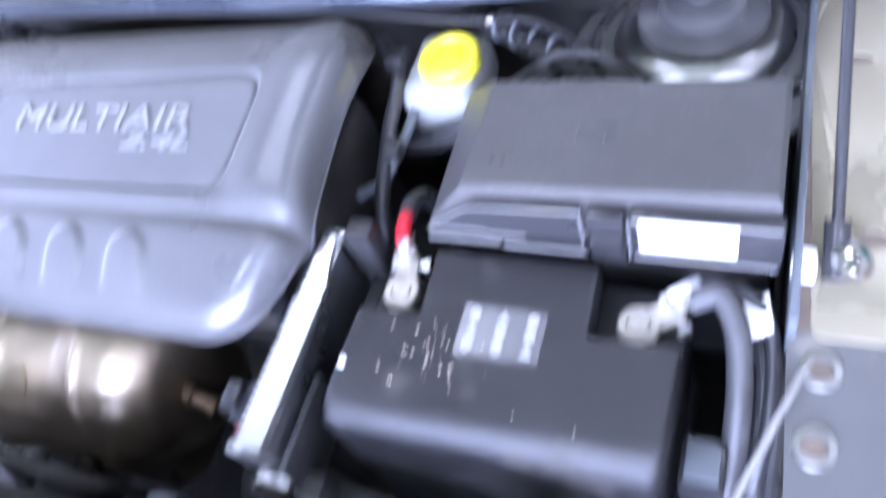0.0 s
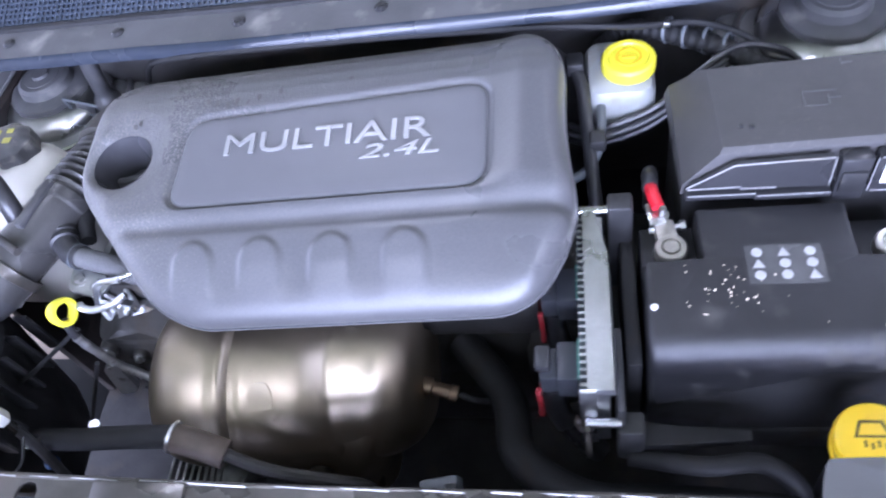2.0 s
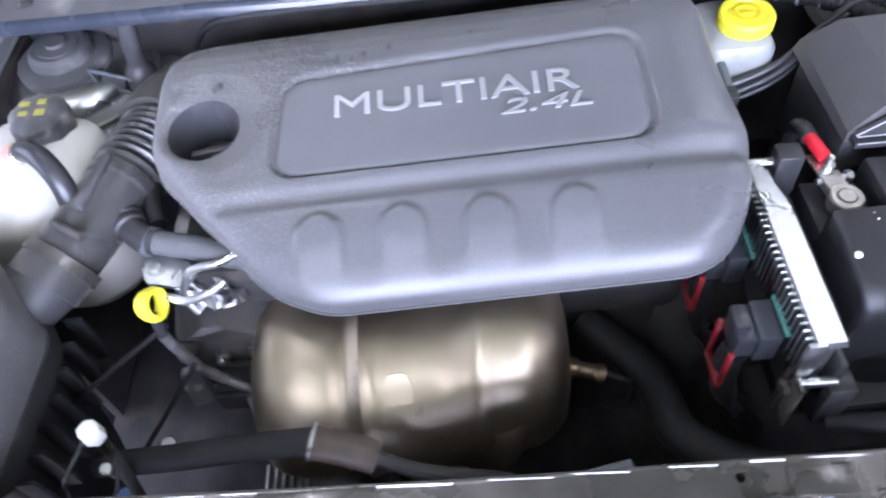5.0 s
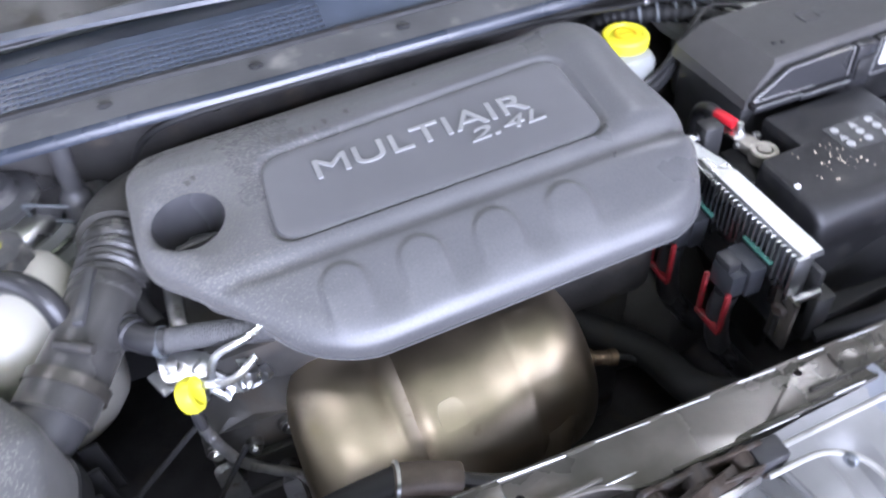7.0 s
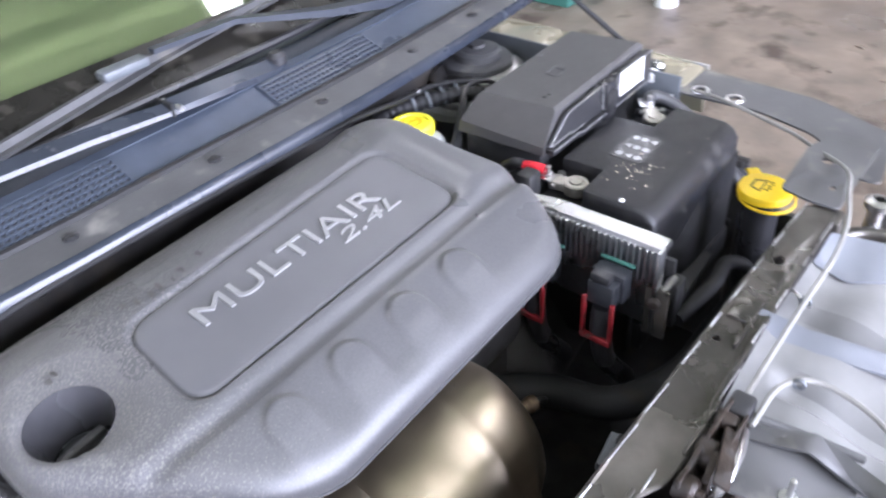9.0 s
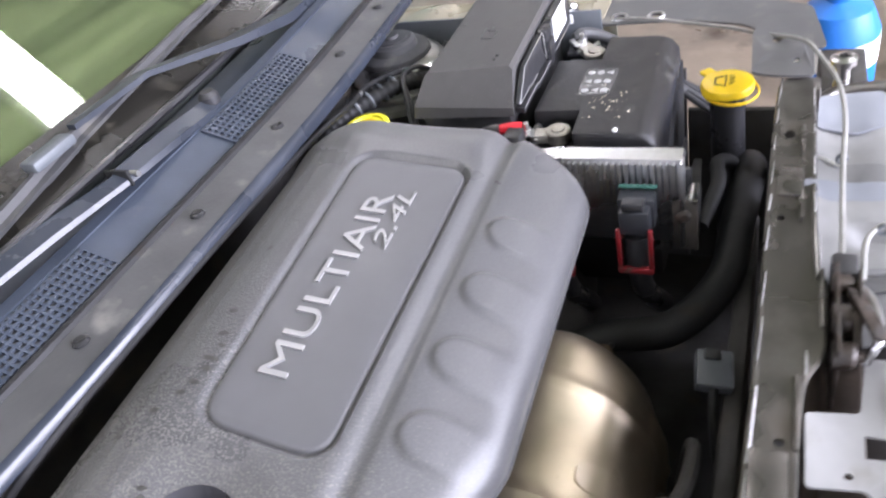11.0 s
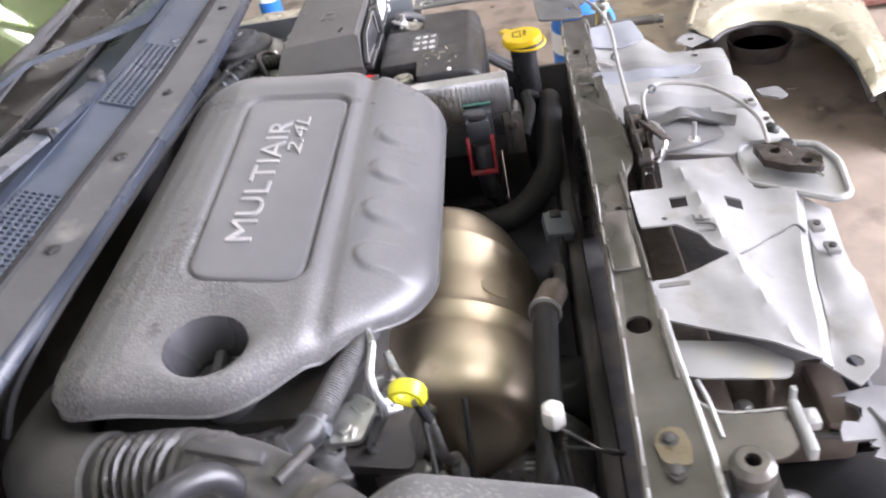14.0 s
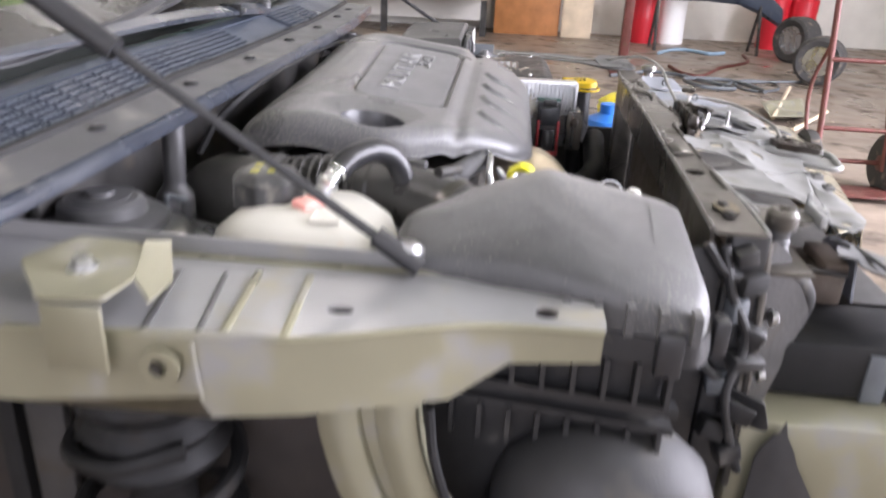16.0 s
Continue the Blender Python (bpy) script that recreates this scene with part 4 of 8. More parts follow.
part("outlet", tube([(-0.478, -0.150, 0.668), (-0.462, -0.138, 0.670), (-0.448, -0.122, 0.672)], 0.0365, 24), M_RUBBER, airbox)
M_RESO = mat("dusty_bottle_plastic", (0.03, 0.03, 0.031), 0.5, spread=0.3, scale=40, bump=0.15, dirt=(0.075, 0.07, 0.06), dirt_amount=0.45, dirt_scale=8)
reso = thing("intake_resonator", "dusty black plastic resonator bottle below the air box", "resonator")
part("body", lathe([(0.0, 0.083), (0.03, 0.080), (0.06, 0.068), (0.083, 0.045), (0.095, 0.012), (0.097, -0.03), (0.09, -0.08), (0.06, -0.10), (0.0, -0.10)], 36, pose(-0.615, -0.268, 0.480) @ Matrix.Diagonal((0.75, 1.08, 1, 1))),
     M_RESO, reso, "dusty bottle")
part("seam", lathe([(0.0975, -0.006), (0.1005, -0.003), (0.0975, 0.0)], 36, pose(-0.615, -0.268, 0.470) @ Matrix.Diagonal((0.75, 1.08, 1, 1))), M_BLACKCLEAN, reso)

# ---- coolant tank ----
tank = thing("coolant_tank", "milky stained plastic coolant tank with a black screw cap", "coolant tank")
TK = rounded([(-0.565, 0.128), (-0.425, 0.118), (-0.412, -0.01), (-0.47, -0.060), (-0.575, -0.056), (-0.592, 0.05)], 0.05, 6)
tsec = []
for d, z in ((0.02, 0.50), (0.0, 0.53), (-0.002, 0.58), (0.0, 0.640), (0.003, 0.670), (0.010, 0.691), (0.026, 0.704), (0.05, 0.710)):
    tsec.append([(x, y, z) for x, y in shrink(TK, d)])
part("body", loft(tsec), M_TANK, tank, angle=60)
part("recess_frame", join(box(0.03, 0.004, 0.004, (-0.535, -0.005, 0.709), 0.001), box(0.03, 0.004, 0.004, (-0.535, 0.022, 0.709), 0.001), box(0.004, 0.03, 0.004, (-0.55, 0.008, 0.709), 0.001)), M_TANK, tank)
part("seam", loft([[(x, y, 0.612) for x, y in shrink(TK, -0.005)], [(x, y, 0.617) for x, y in shrink(TK, -0.005)]]), M_TANK, tank)
part("neck", lathe([(0.026, 0.68), (0.026, 0.708)], 28, Matrix.Translation((-0.487, 0.08, 0))), M_TANK, tank)
capp = part("screw_cap", lathe([(0.0, 0.738), (0.020, 0.738), (0.0285, 0.734), (0.034, 0.728), (0.035, 0.704), (0.030, 0.70)], 48,
                               Matrix.Translation((-0.487, 0.08, 0)), lambda a, z: 1 + 0.045 * (math.cos(8 * a) if z < 0.735 else 0)), M_DUSTCAP, tank,
            "black scalloped pressure cap")
for px, py, w, h in ((-0.012, 0.008, 0.012, 0.008), (0.008, 0.010, 0.010, 0.008), (-0.010, -0.008, 0.010, 0.007), (0.010, -0.008, 0.012, 0.010)):
    part("print", box(w, h, 0.0006, (-0.487 + px, 0.08 + py, 0.7384)), M_FADED, capp, "yellow print")
hose = thing("overflow_hose", "black overflow hose clipped onto the coolant tank", "hose")
part("tube", tube([(-0.478, 0.010, 0.738), (-0.462, -0.002, 0.748), (-0.441, -0.020, 0.750), (-0.425, -0.038, 0.738), (-0.421, -0.050, 0.712), (-0.428, -0.060, 0.682), (-0.450, -0.068, 0.655), (-0.485, -0.070, 0.63)],
                  0.0122, 16), M_BLACKCLEAN, hose)
part("clip", tube([(-0.502, 0.026, 0.712), (-0.492, 0.019, 0.726), (-0.481, 0.012, 0.736), (-0.472, 0.006, 0.743)], 0.0090, 14, 8, lambda u: 1.0 + (0.28 if 0.3 < u < 0.45 or 0.7 < u < 0.85 else 0)), M_ALU, hose, "bright quick connector")
part("red_tag", box(0.030, 0.022, 0.010, (0, 0, 0), 0.003, pose(-0.511, 0.031, 0.713, 0, 0, -36)), mat("faded_red", (0.75, 0.35, 0.3), 0.5), hose, "faded red collar")

# ---- strut towers ----


def strut_tower(x, y, z):
    s = thing("strut_tower", "grey steel strut tower with a dusty rubber top mount", "strut tower", group="strut towers", at=(x, y, z))
    part("dome", lathe([(0.070, -0.20), (0.085, -0.06), (0.120, -0.052), (0.113, -0.045), (0.092, -0.042), (0.080, -0.036), (0.066, -0.036)], 48), M_PRIMER, s)
    part("rolled_lip", torus(0.094, 0.0042, 48, 8, Matrix.Translation((0, 0, -0.041))), M_STEEL, s, "rubbed bright lip")
    part("seat", lathe([(0.074, -0.038), (0.0755, -0.028), (0.070, -0.016), (0.060, -0.008), (0.050, -0.006)], 48), M_STEEL, s, "bright bearing seat")
    part("mount", lathe([(0.053, -0.008), (0.053, 0.002), (0.048, 0.006), (0.037, 0.007), (0.035, 0.018), (0.030, 0.022), (0.0, 0.022)], 36, None,
                        lambda a, z: 1 + (0.03 * (math.cos(6 * a) > 0.6) if z < 0.0065 else 0)), M_COWL, s, "dusty rubber top mount")
    part("nut", lathe([(0.024, 0.0215), (0.024, 0.0235), (0.012, 0.0245), (0.011, 0.029), (0, 0.029)], 24), M_COWL, s)
    for a in (40, 160, 280):
        part("stud", bolt(0.005, 0.010, pose(0.096 * math.cos(radians(a)), 0.096 * math.sin(radians(a)), -0.041)), M_STEEL, s)
    for part_ob in s.children:
        for v in part_ob.data.vertices:
            v.co.x, v.co.y = v.co.x * 1.17, v.co.y * 1.17
    return s


tower = strut_tower(-0.518, 0.240, 0.684)
copy_thing(tower, pose(0.604, 0.224, 0.705, 0, 0, 50))

# ---- brake fluid reservoir ----
brake = thing("brake_fluid_reservoir", "white brake fluid reservoir with a bright yellow cap", "reservoir")
part("body", loft([[(x, y, z) for x, y in shrink(rounded([(0.300, 0.112), (0.386, 0.112), (0.386, 0.218), (0.300, 0.218)], 0.022, 5), d)]
                   for d, z in ((0.022, 0.60), (0.010, 0.625), (0.0, 0.650), (0.0, 0.684), (0.006, 0.693), (0.02, 0.698))]), mat("murky_white_tank", (0.30, 0.31, 0.30), 0.4, spread=0.15, scale=20, dirt=(0.26, 0.25, 0.21), dirt_amount=0.4, dirt_scale=12), brake)
part("neck", lathe([(0.027, 0.675), (0.027, 0.699)], 28, Matrix.Translation((0.354, 0.158, 0))), M_PRINT, brake)
ycap = part("cap", lathe([(0.0, 0.712), (0.024, 0.712), (0.0255, 0.7145), (0.031, 0.7145), (0.0335, 0.711), (0.0335, 0.698), (0.031, 0.696)], 60,
                         Matrix.Translation((0.354, 0.158, 0)), lambda a, z: 1 + (0.012 * math.cos(30 * a) if z < 0.7125 else 0)), M_LIME, brake, "bright yellow ribbed cap")
part("moulded_ring", lathe([(0.016, 0.7125), (0.016, 0.714), (0.013, 0.714), (0.013, 0.7125)], 32, Matrix.Translation((0.354, 0.158, 0)), None, True), M_YELLOW, ycap)
part("moulded_mark", box(0.016, 0.004, 0.0015, (0.354, 0.158, 0.7132)), M_YELLOW, ycap)
wires = thing("brake_line", "dark lines wrapped below the reservoir", "pipe")
for k, (dy, dz, mt) in enumerate(((0, 0, M_BLACKCLEAN), (-0.004, -0.011, M_RUBBER), (-0.006, -0.021, M_BLACKCLEAN))):
    part("line", tube([(0.278, 0.118 + dy, 0.642 + dz), (0.298, 0.102 + dy, 0.650 + dz), (0.335, 0.098 + dy, 0.658 + dz), (0.385, 0.106 + dy, 0.676 + dz), (0.43, 0.126 + dy, 0.704 + dz),
                       (0.48, 0.150, 0.722 + dz), (0.53, 0.150, 0.712 + dz), (0.56, 0.14, 0.69)], 0.0042, 8), mt, wires)

# ---- fuse box ----
M_FUSE = mat("dusty_fuse_lid", (0.060, 0.058, 0.058), 0.46, spread=0.12, scale=50, bump=0.2, bump_scale=1000, dirt=(0.10, 0.096, 0.09), dirt_amount=0.3, dirt_scale=5, dirt_fine=240)
fuse = thing("fuse_box", "dusty black fuse box with a stepped lid and white label", "fuse box")
part("lid", loft([
    [(0.396, -0.052, 0.700), (0.690, -0.050, 0.700), (0.690, 0.098, 0.700), (0.392, 0.100, 0.700)],
    [(0.398, -0.050, 0.712), (0.690, -0.048, 0.716), (0.690, 0.096, 0.722), (0.396, 0.098, 0.716)],
    [(0.432, -0.046, 0.752), (0.688, -0.044, 0.758), (0.688, 0.090, 0.752), (0.428, 0.088, 0.746)],
    [(0.436, -0.040, 0.756), (0.684, -0.038, 0.762), (0.684, 0.084, 0.756), (0.434, 0.084, 0.750)]]), M_FUSE, fuse, angle=20)
part("front_ridge", loft([[(0.404, -0.052, 0.716), (0.448, -0.052, 0.748), (0.540, -0.052, 0.752), (0.540, -0.052, 0.712)],
                          [(0.404, -0.060, 0.714), (0.448, -0.058, 0.746), (0.540, -0.058, 0.750), (0.540, -0.060, 0.710)]]), M_BLACKCLEAN, fuse, "shiny stepped front edge")
for x0, x1, z0 in ((0.400, 0.470, 0.703), (0.470, 0.545, 0.699)):
    part("lower_step", span(x0, x1, -0.066, -0.052, z0, z0 + 0.008, 0.0015), M_BLACKCLEAN, fuse)
# Pale lines mix worn edges with highlights painted as colour.
for edge in (((0.400, -0.0605, 0.717), (0.446, -0.0590, 0.7485), (0.50, -0.0590, 0.7510), (0.542, -0.0590, 0.7520)), ((0.402, -0.0665, 0.711), (0.47, -0.0665, 0.7110)),
             ((0.472, -0.0665, 0.7070), (0.543, -0.0665, 0.7070)), ((0.402, -0.0608, 0.7155), (0.455, -0.0608, 0.7165)), ((0.455, -0.0608, 0.7130), (0.490, -0.0608, 0.7130)),
             ((0.541, -0.0605, 0.751), (0.541, -0.0615, 0.712)), ((0.579, -0.0625, 0.751), (0.579, -0.0625, 0.702)), ((0.582, -0.0625, 0.7525), (0.690, -0.0625, 0.7525)), ((0.582, -0.0625, 0.7015), (0.690, -0.0625, 0.7015))):
    part("worn_lit_edge", tube(edge, 0.0007, 6, 3, None, False), M_OVERSPRAY, fuse, "pale rubbed edge with painted highlight")
part("latch", span(0.546, 0.576, -0.064, -0.048, 0.690, 0.752, 0.003), M_BLACKCLEAN, fuse, "black latch")
part("latch_recess", span(0.549, 0.573, -0.067, -0.063, 0.705, 0.735, 0.001), M_BLACK, fuse)
part("right_front", span(0.580, 0.692, -0.062, -0.048, 0.700, 0.752, 0.003), M_BLACKCLEAN, fuse)
part("label", box(0.073, 0.0012, 0.038, (0.624, -0.0630, 0.734), 0.0), M_LABEL, fuse, "blank white paper label")
part("base", span(0.40, 0.685, -0.045, 0.092, 0.50, 0.70, 0.006), M_BLACK, fuse)
for w, d, x, y in ((0.034, 0.0014, 0.541, 0.031), (0.0014, 0.020, 0.524, 0.020), (0.018, 0.0014, 0.536, 0.010), (0.0014, 0.014, 0.548, 0.018), (0.012, 0.0014, 0.554, 0.020),
                   (0.010, 0.0014, 0.575, 0.070), (0.0014, 0.012, 0.57, 0.074), (0.014, 0.0014, 0.558, -0.030), (0.0014, 0.020, 0.551, -0.020), (0.008, 0.0014, 0.556, -0.012)):
    part("moulded_mark", box(w, d, 0.0010, (x, y, 0.7545 + 0.02 * (x - 0.43))), M_LID, fuse)
for i, (x, y) in enumerate(((0.457, -0.012), (0.468, -0.014))):
    part("moulded_mark", box(0.004, 0.004, 0.002, (x, y, 0.7568)), M_BLACKCLEAN, fuse)
for x in (0.50, 0.53, 0.60, 0.64):
    part("rear_tab", box(0.02, 0.006, 0.016, (x, 0.1, 0.728), 0.002), M_LID, fuse)

# ---- battery ----
batt = thing("car_battery", "black car battery with clamped terminals and pale crumbs on top", "battery")
TOP = [(0.350, -0.243), (0.626, -0.238), (0.629, -0.140), (0.558, -0.140), (0.556, -0.074), (0.408, -0.074), (0.410, -0.138), (0.352, -0.140)]
top_round = rounded(TOP, [0.012, 0.012, 0.004, 0.003, 0.004, 0.004, 0.003, 0.004], 4)

body_b = loft([[(x, y, 0.50) for x, y in top_round], [(x, y - (0.006 if y < -0.2 else 0), 0.655) for x, y in top_round],
               [(x, y - (0.004 if y < -0.2 else 0), 0.683) for x, y in top_round], [(x, y + (0.004 if y < -0.2 else 0), 0.694) for x, y in top_round],
               [(x, y + (0.014 if y < -0.2 else 0), 0.6995) for x, y in shrink(top_round, 0.002)], [(x, y + (0.018 if y < -0.2 else 0), 0.7005) for x, y in shrink(top_round, 0.005)]])
part("case", body_b, M_BATT, batt, angle=45)
for x0, x1, y0, y1 in ((0.352, 0.412, -0.142, -0.074), (0.556, 0.628, -0.142, -0.074)):
    part("terminal_step", span(x0, x1, y0, y1, 0.50, 0.667, 0.002), M_BATT, batt)
part("front_skirt", span(0.352, 0.624, -0.246, -0.240, 0.52, 0.66, 0.002), M_DEEP, batt)
lab = part("symbol_label", span(0.451, 0.523, -0.171, -0.125, 0.7004, 0.7009), mat("dark_label", (0.075, 0.075, 0.075), 0.25), batt, "faded dark label with pale symbols")
for i in range(3):
    for j in range(3):
        cx, cy = 0.462 + i * 0.025, -0.134 - j * 0.0135
        if (i + j) % 3 == 1:
            part("symbol", sheet([(cx - 0.0058, cy - 0.0048), (cx + 0.0058, cy - 0.0048), (cx, cy + 0.0055)], [], 0.0005, lambda q: [0.7010] * len(q)), M_PRINT, lab)
        else:
            part("symbol", lathe([(0.0, 0.7016), (0.0052, 0.7016), (0.0052, 0.7009)], 16, Matrix.Translation((cx, cy, 0))), M_PRINT, lab)


def terminal(x, y, z, turn, red):
    tm = pose(x, y, z, 0, 0, turn)

    def place(bm):
        bmesh.ops.transform(bm, matrix=tm, verts=bm.verts[:])
        return bm
    c = thing("battery_clamp", "grey lead battery clamp bolted on its post", "clamp", group="battery clamps")
    part("post", place(lathe([(0.0095, -0.03), (0.0085, 0.006), (0, 0.006)], 24)), M_LEAD, c)
    part("collar", place(lathe([(0.010, -0.012), (0.016, -0.012), (0.017, -0.008), (0.017, 0.003), (0.0155, 0.005), (0.010, 0.005)], 28, None, None, True)), M_LEAD, c)
    part("jaw", place(box(0.022, 0.026, 0.014, (0.0, 0.025, -0.004), 0.003)), M_LEAD, c)
    part("bolt", place(rod((-0.016, 0.030, -0.003), (0.018, 0.030, -0.003), 0.0035, 10)), M_STEEL, c)
    part("nut", place(lathe([(0.0065, 0), (0.0065, 0.006), (0, 0.006)], 6, pose(0.016, 0.030, -0.003, 0, 90, 0))), M_STEEL, c)
    part("stud", place(lathe([(0.0075, 0), (0.0075, 0.008), (0.004, 0.008), (0.004, 0.018), (0, 0.018)], 8, pose(0.0, 0.042, 0))), M_STEEL, c)
    part("lug", place(box(0.018, 0.03, 0.004, (-0.006, 0.046, 0.004), 0.0015)), M_STEEL, c)
    return c


terminal(0.382, -0.114, 0.684, 8, True)
terminal(0.593, -0.121, 0.690, -52, False)
pos = thing("positive_cable", "red-sleeved positive battery cable", "cable")
part("sleeve", tube([(0.372, -0.068, 0.698), (0.368, -0.054, 0.7), (0.366, -0.038, 0.698)], 0.0072, 14), M_RED, pos, "bright red sleeve")
part("cable", tube([(0.366, -0.040, 0.698), (0.366, -0.02, 0.694), (0.37, 0.0, 0.67), (0.372, 0.01, 0.60)], 0.0088, 14), M_BLACKCLEAN, pos)
neg = thing("negative_cable", "black and grey negative battery cables", "cable")
part("cable", tube([(0.630, -0.092, 0.69), (0.652, -0.088, 0.695), (0.668, -0.12, 0.68), (0.672, -0.18, 0.64), (0.665, -0.24, 0.58)], 0.010, 14), M_RUBBER, neg)
part("cable", tube([(0.628, -0.086, 0.685), (0.66, -0.075, 0.688), (0.69, -0.10, 0.672), (0.694, -0.17, 0.63), (0.68, -0.23, 0.57)], 0.006, 12), M_BLACKCLEAN, neg)
for k in range(3):
    loom = thing("wiring_loom", "thin black taped wiring loom beside the battery", "cable", group="looms")
    part("strand", tube([(0.655 + 0.012 * k, -0.06, 0.66), (0.675 + 0.012 * k, -0.12, 0.65), (0.68 + 0.010 * k, -0.2, 0.60), (0.662 + 0.02 * k, -0.29, 0.54)],
                        0.0055 + 0.001 * k, 10), M_BLACKCLEAN if k != 1 else M_RUBBER, loom)
holder = thing("connector_block", "black connector block beside the battery", "connector")
part("body", span(0.634, 0.668, -0.225, -0.185, 0.60, 0.645, 0.004), M_BLACKCLEAN, holder)
part("frame", span(0.638, 0.664, -0.221, -0.189, 0.644, 0.650, 0.002), M_GREYPL, holder)
tag = thing("paper_tag", "crumpled white tag wedged beside the battery", "tag")
part("sheet", sheet([(0, 0), (0.028, 0.004), (0.03, 0.034), (0.004, 0.03)], [], 0.001, lambda q: [0.004 * math.sin(90 * x + 60 * y) for x, y in q], 0.008,
                    (), pose(0.668, -0.115, 0.672, 10, -20, 15)), M_LABEL, tag)
random.seed(4)
crumbs = bmesh.new()
for i in range(46):
    x, y = random.gauss(0.425, 0.018), random.gauss(-0.178, 0.018)
    if i > 40:
        x, y = random.uniform(0.38, 0.6), random.uniform(-0.225, -0.15)
    if not (0.36 < x < 0.615 and -0.22 < y < -0.145):
        continue
    b = bmesh.ops.create_icosphere(crumbs, subdivisions=1, radius=random.uniform(0.0005, 0.0013), matrix=pose(x, y, 0.7012, random.uniform(0, 90), 0, random.uniform(0, 90)))
tagged(link("crumbs", crumbs, M_CRUMB), "pale crumbs scattered on the battery top", "crumbs", kind="stuff")
tagged(link("pebble", lathe([(0, 0.0), (0.003, 0.0005), (0.0038, 0.0025), (0.002, 0.0042), (0, 0.0044)], 10, pose(0.358, -0.195, 0.7003)), M_LABEL),
       "single white pebble on the battery edge", "pebble")
tray = thing("battery_tray", "black plastic battery tray", "tray")
part("tray", span(0.345, 0.635, -0.25, -0.065, 0.47, 0.52, 0.008), M_DEEP, tray)
part("upright", span(0.330, 0.346, -0.235, -0.07, 0.47, 0.655, 0.003), M_DEEP, tray)
part("upright", span(0.318, 0.345, -0.082, -0.058, 0.56, 0.716, 0.004), M_BLACK, tray)
part("foot", join(span(0.318, 0.326, -0.292, -0.20, 0.60, 0.672, 0.003), span(0.318, 0.345, -0.300, -0.275, 0.565, 0.635, 0.004)), M_BLACK, tray)
part("arm", loft([[(x, -0.285 - w, z - h), (x, -0.285 + w, z - h), (x, -0.285 + w, z + h), (x, -0.285 - w, z + h)] for x, z, w, h in ((0.33, 0.590, 0.014, 0.012), (0.38, 0.588, 0.010, 0.009), (0.45, 0.594, 0.005, 0.004))]), M_DEEP, tray)

# ---- control unit ----
ecu = thing("engine_control_unit", "bright finned aluminium control unit standing beside the battery", "control unit")
part("plate", span(0.297, 0.312, -0.282, -0.078, 0.575, 0.700, 0.002), M_ALU, ecu)
part("top_rail", loft([[(0.290, -0.286, 0.697), (0.318, -0.286, 0.697), (0.318, -0.13, 0.697), (0.311, -0.10, 0.697), (0.305, -0.072, 0.697), (0.290, -0.072, 0.697)],
                       [(0.291, -0.284, 0.704), (0.316, -0.284, 0.704), (0.316, -0.13, 0.704), (0.309, -0.10, 0.704), (0.304, -0.074, 0.704), (0.291, -0.074, 0.704)]]), M_ALU, ecu)
for i in range(26):
    y = -0.276 + i * 0.0078
    part("fin", span(0.284, 0.298, y - 0.0013, y + 0.0013, 0.648 if i < 15 else 0.63, 0.700), M_ALU, ecu)
part("edge_rail", span(0.283, 0.299, -0.287, -0.282, 0.58, 0.703, 0.001), M_ALU, ecu)
for y, z in ((-0.068, 0.698), (-0.292, 0.645)):
    part("stud", rod((0.288, y, z), (0.322, y, z), 0.005, 12), M_STEEL, ecu)


M_PLUG = mat("smoky_grey_plastic", (0.032, 0.034, 0.039), 0.38, spread=0.15, bump=0.1)


def ecu_plug(y, z):
    p = thing("ecu_connector", "smoky grey connector with a red lever on the control unit", "connector", group="unit connectors", at=(0, y, z))
    part("shell", join(box(0.022, 0.044, 0.042, (0.271, 0, -0.007), 0.003), box(0.020, 0.036, 0.034, (0.252, 0, -0.009), 0.003)), M_PLUG, p)
    part("top_lip", box(0.006, 0.046, 0.004, (0.284, 0, 0.017), 0.0015), M_GREEN, p, "green seal edge")
    part("latch", box(0.016, 0.026, 0.012, (0.246, 0, 0.018), 0.003), M_BLACKCLEAN, p)
    for s in (-0.019, 0.019):
        part("lever_arm", box(0.006, 0.0055, 0.062, (0.240, s, -0.046), 0.0015, None), M_LEVER, p, "red lever arm")
    part("lever_bar", box(0.007, 0.043, 0.009, (0.239, 0, -0.078), 0.002), M_LEVER, p, "red lever bar")
    part("loom", tube([(0.256, 0, -0.036), (0.252, 0, -0.07), (0.262, -0.005, -0.13), (0.30, -0.02, -0.19)], 0.014, 14), M_BLACKCLEAN, p)
    return p


hb = part("hanging_bracket", span(0.286, 0.292, -0.302, -0.272, 0.572, 0.648, 0.0015), M_RAD, ecu, "dirty mounting bracket")
part("crust", lathe([(0.0, 0), (0.008, 0.002), (0.010, 0.006), (0.006, 0.010), (0, 0.011)], 9, pose(0.287, -0.284, 0.628, 0, -90, 20)), M_RUST, hb, "dirt crust")
ecu_plug(-0.234, 0.653)
ecu_plug(-0.135, 0.640)

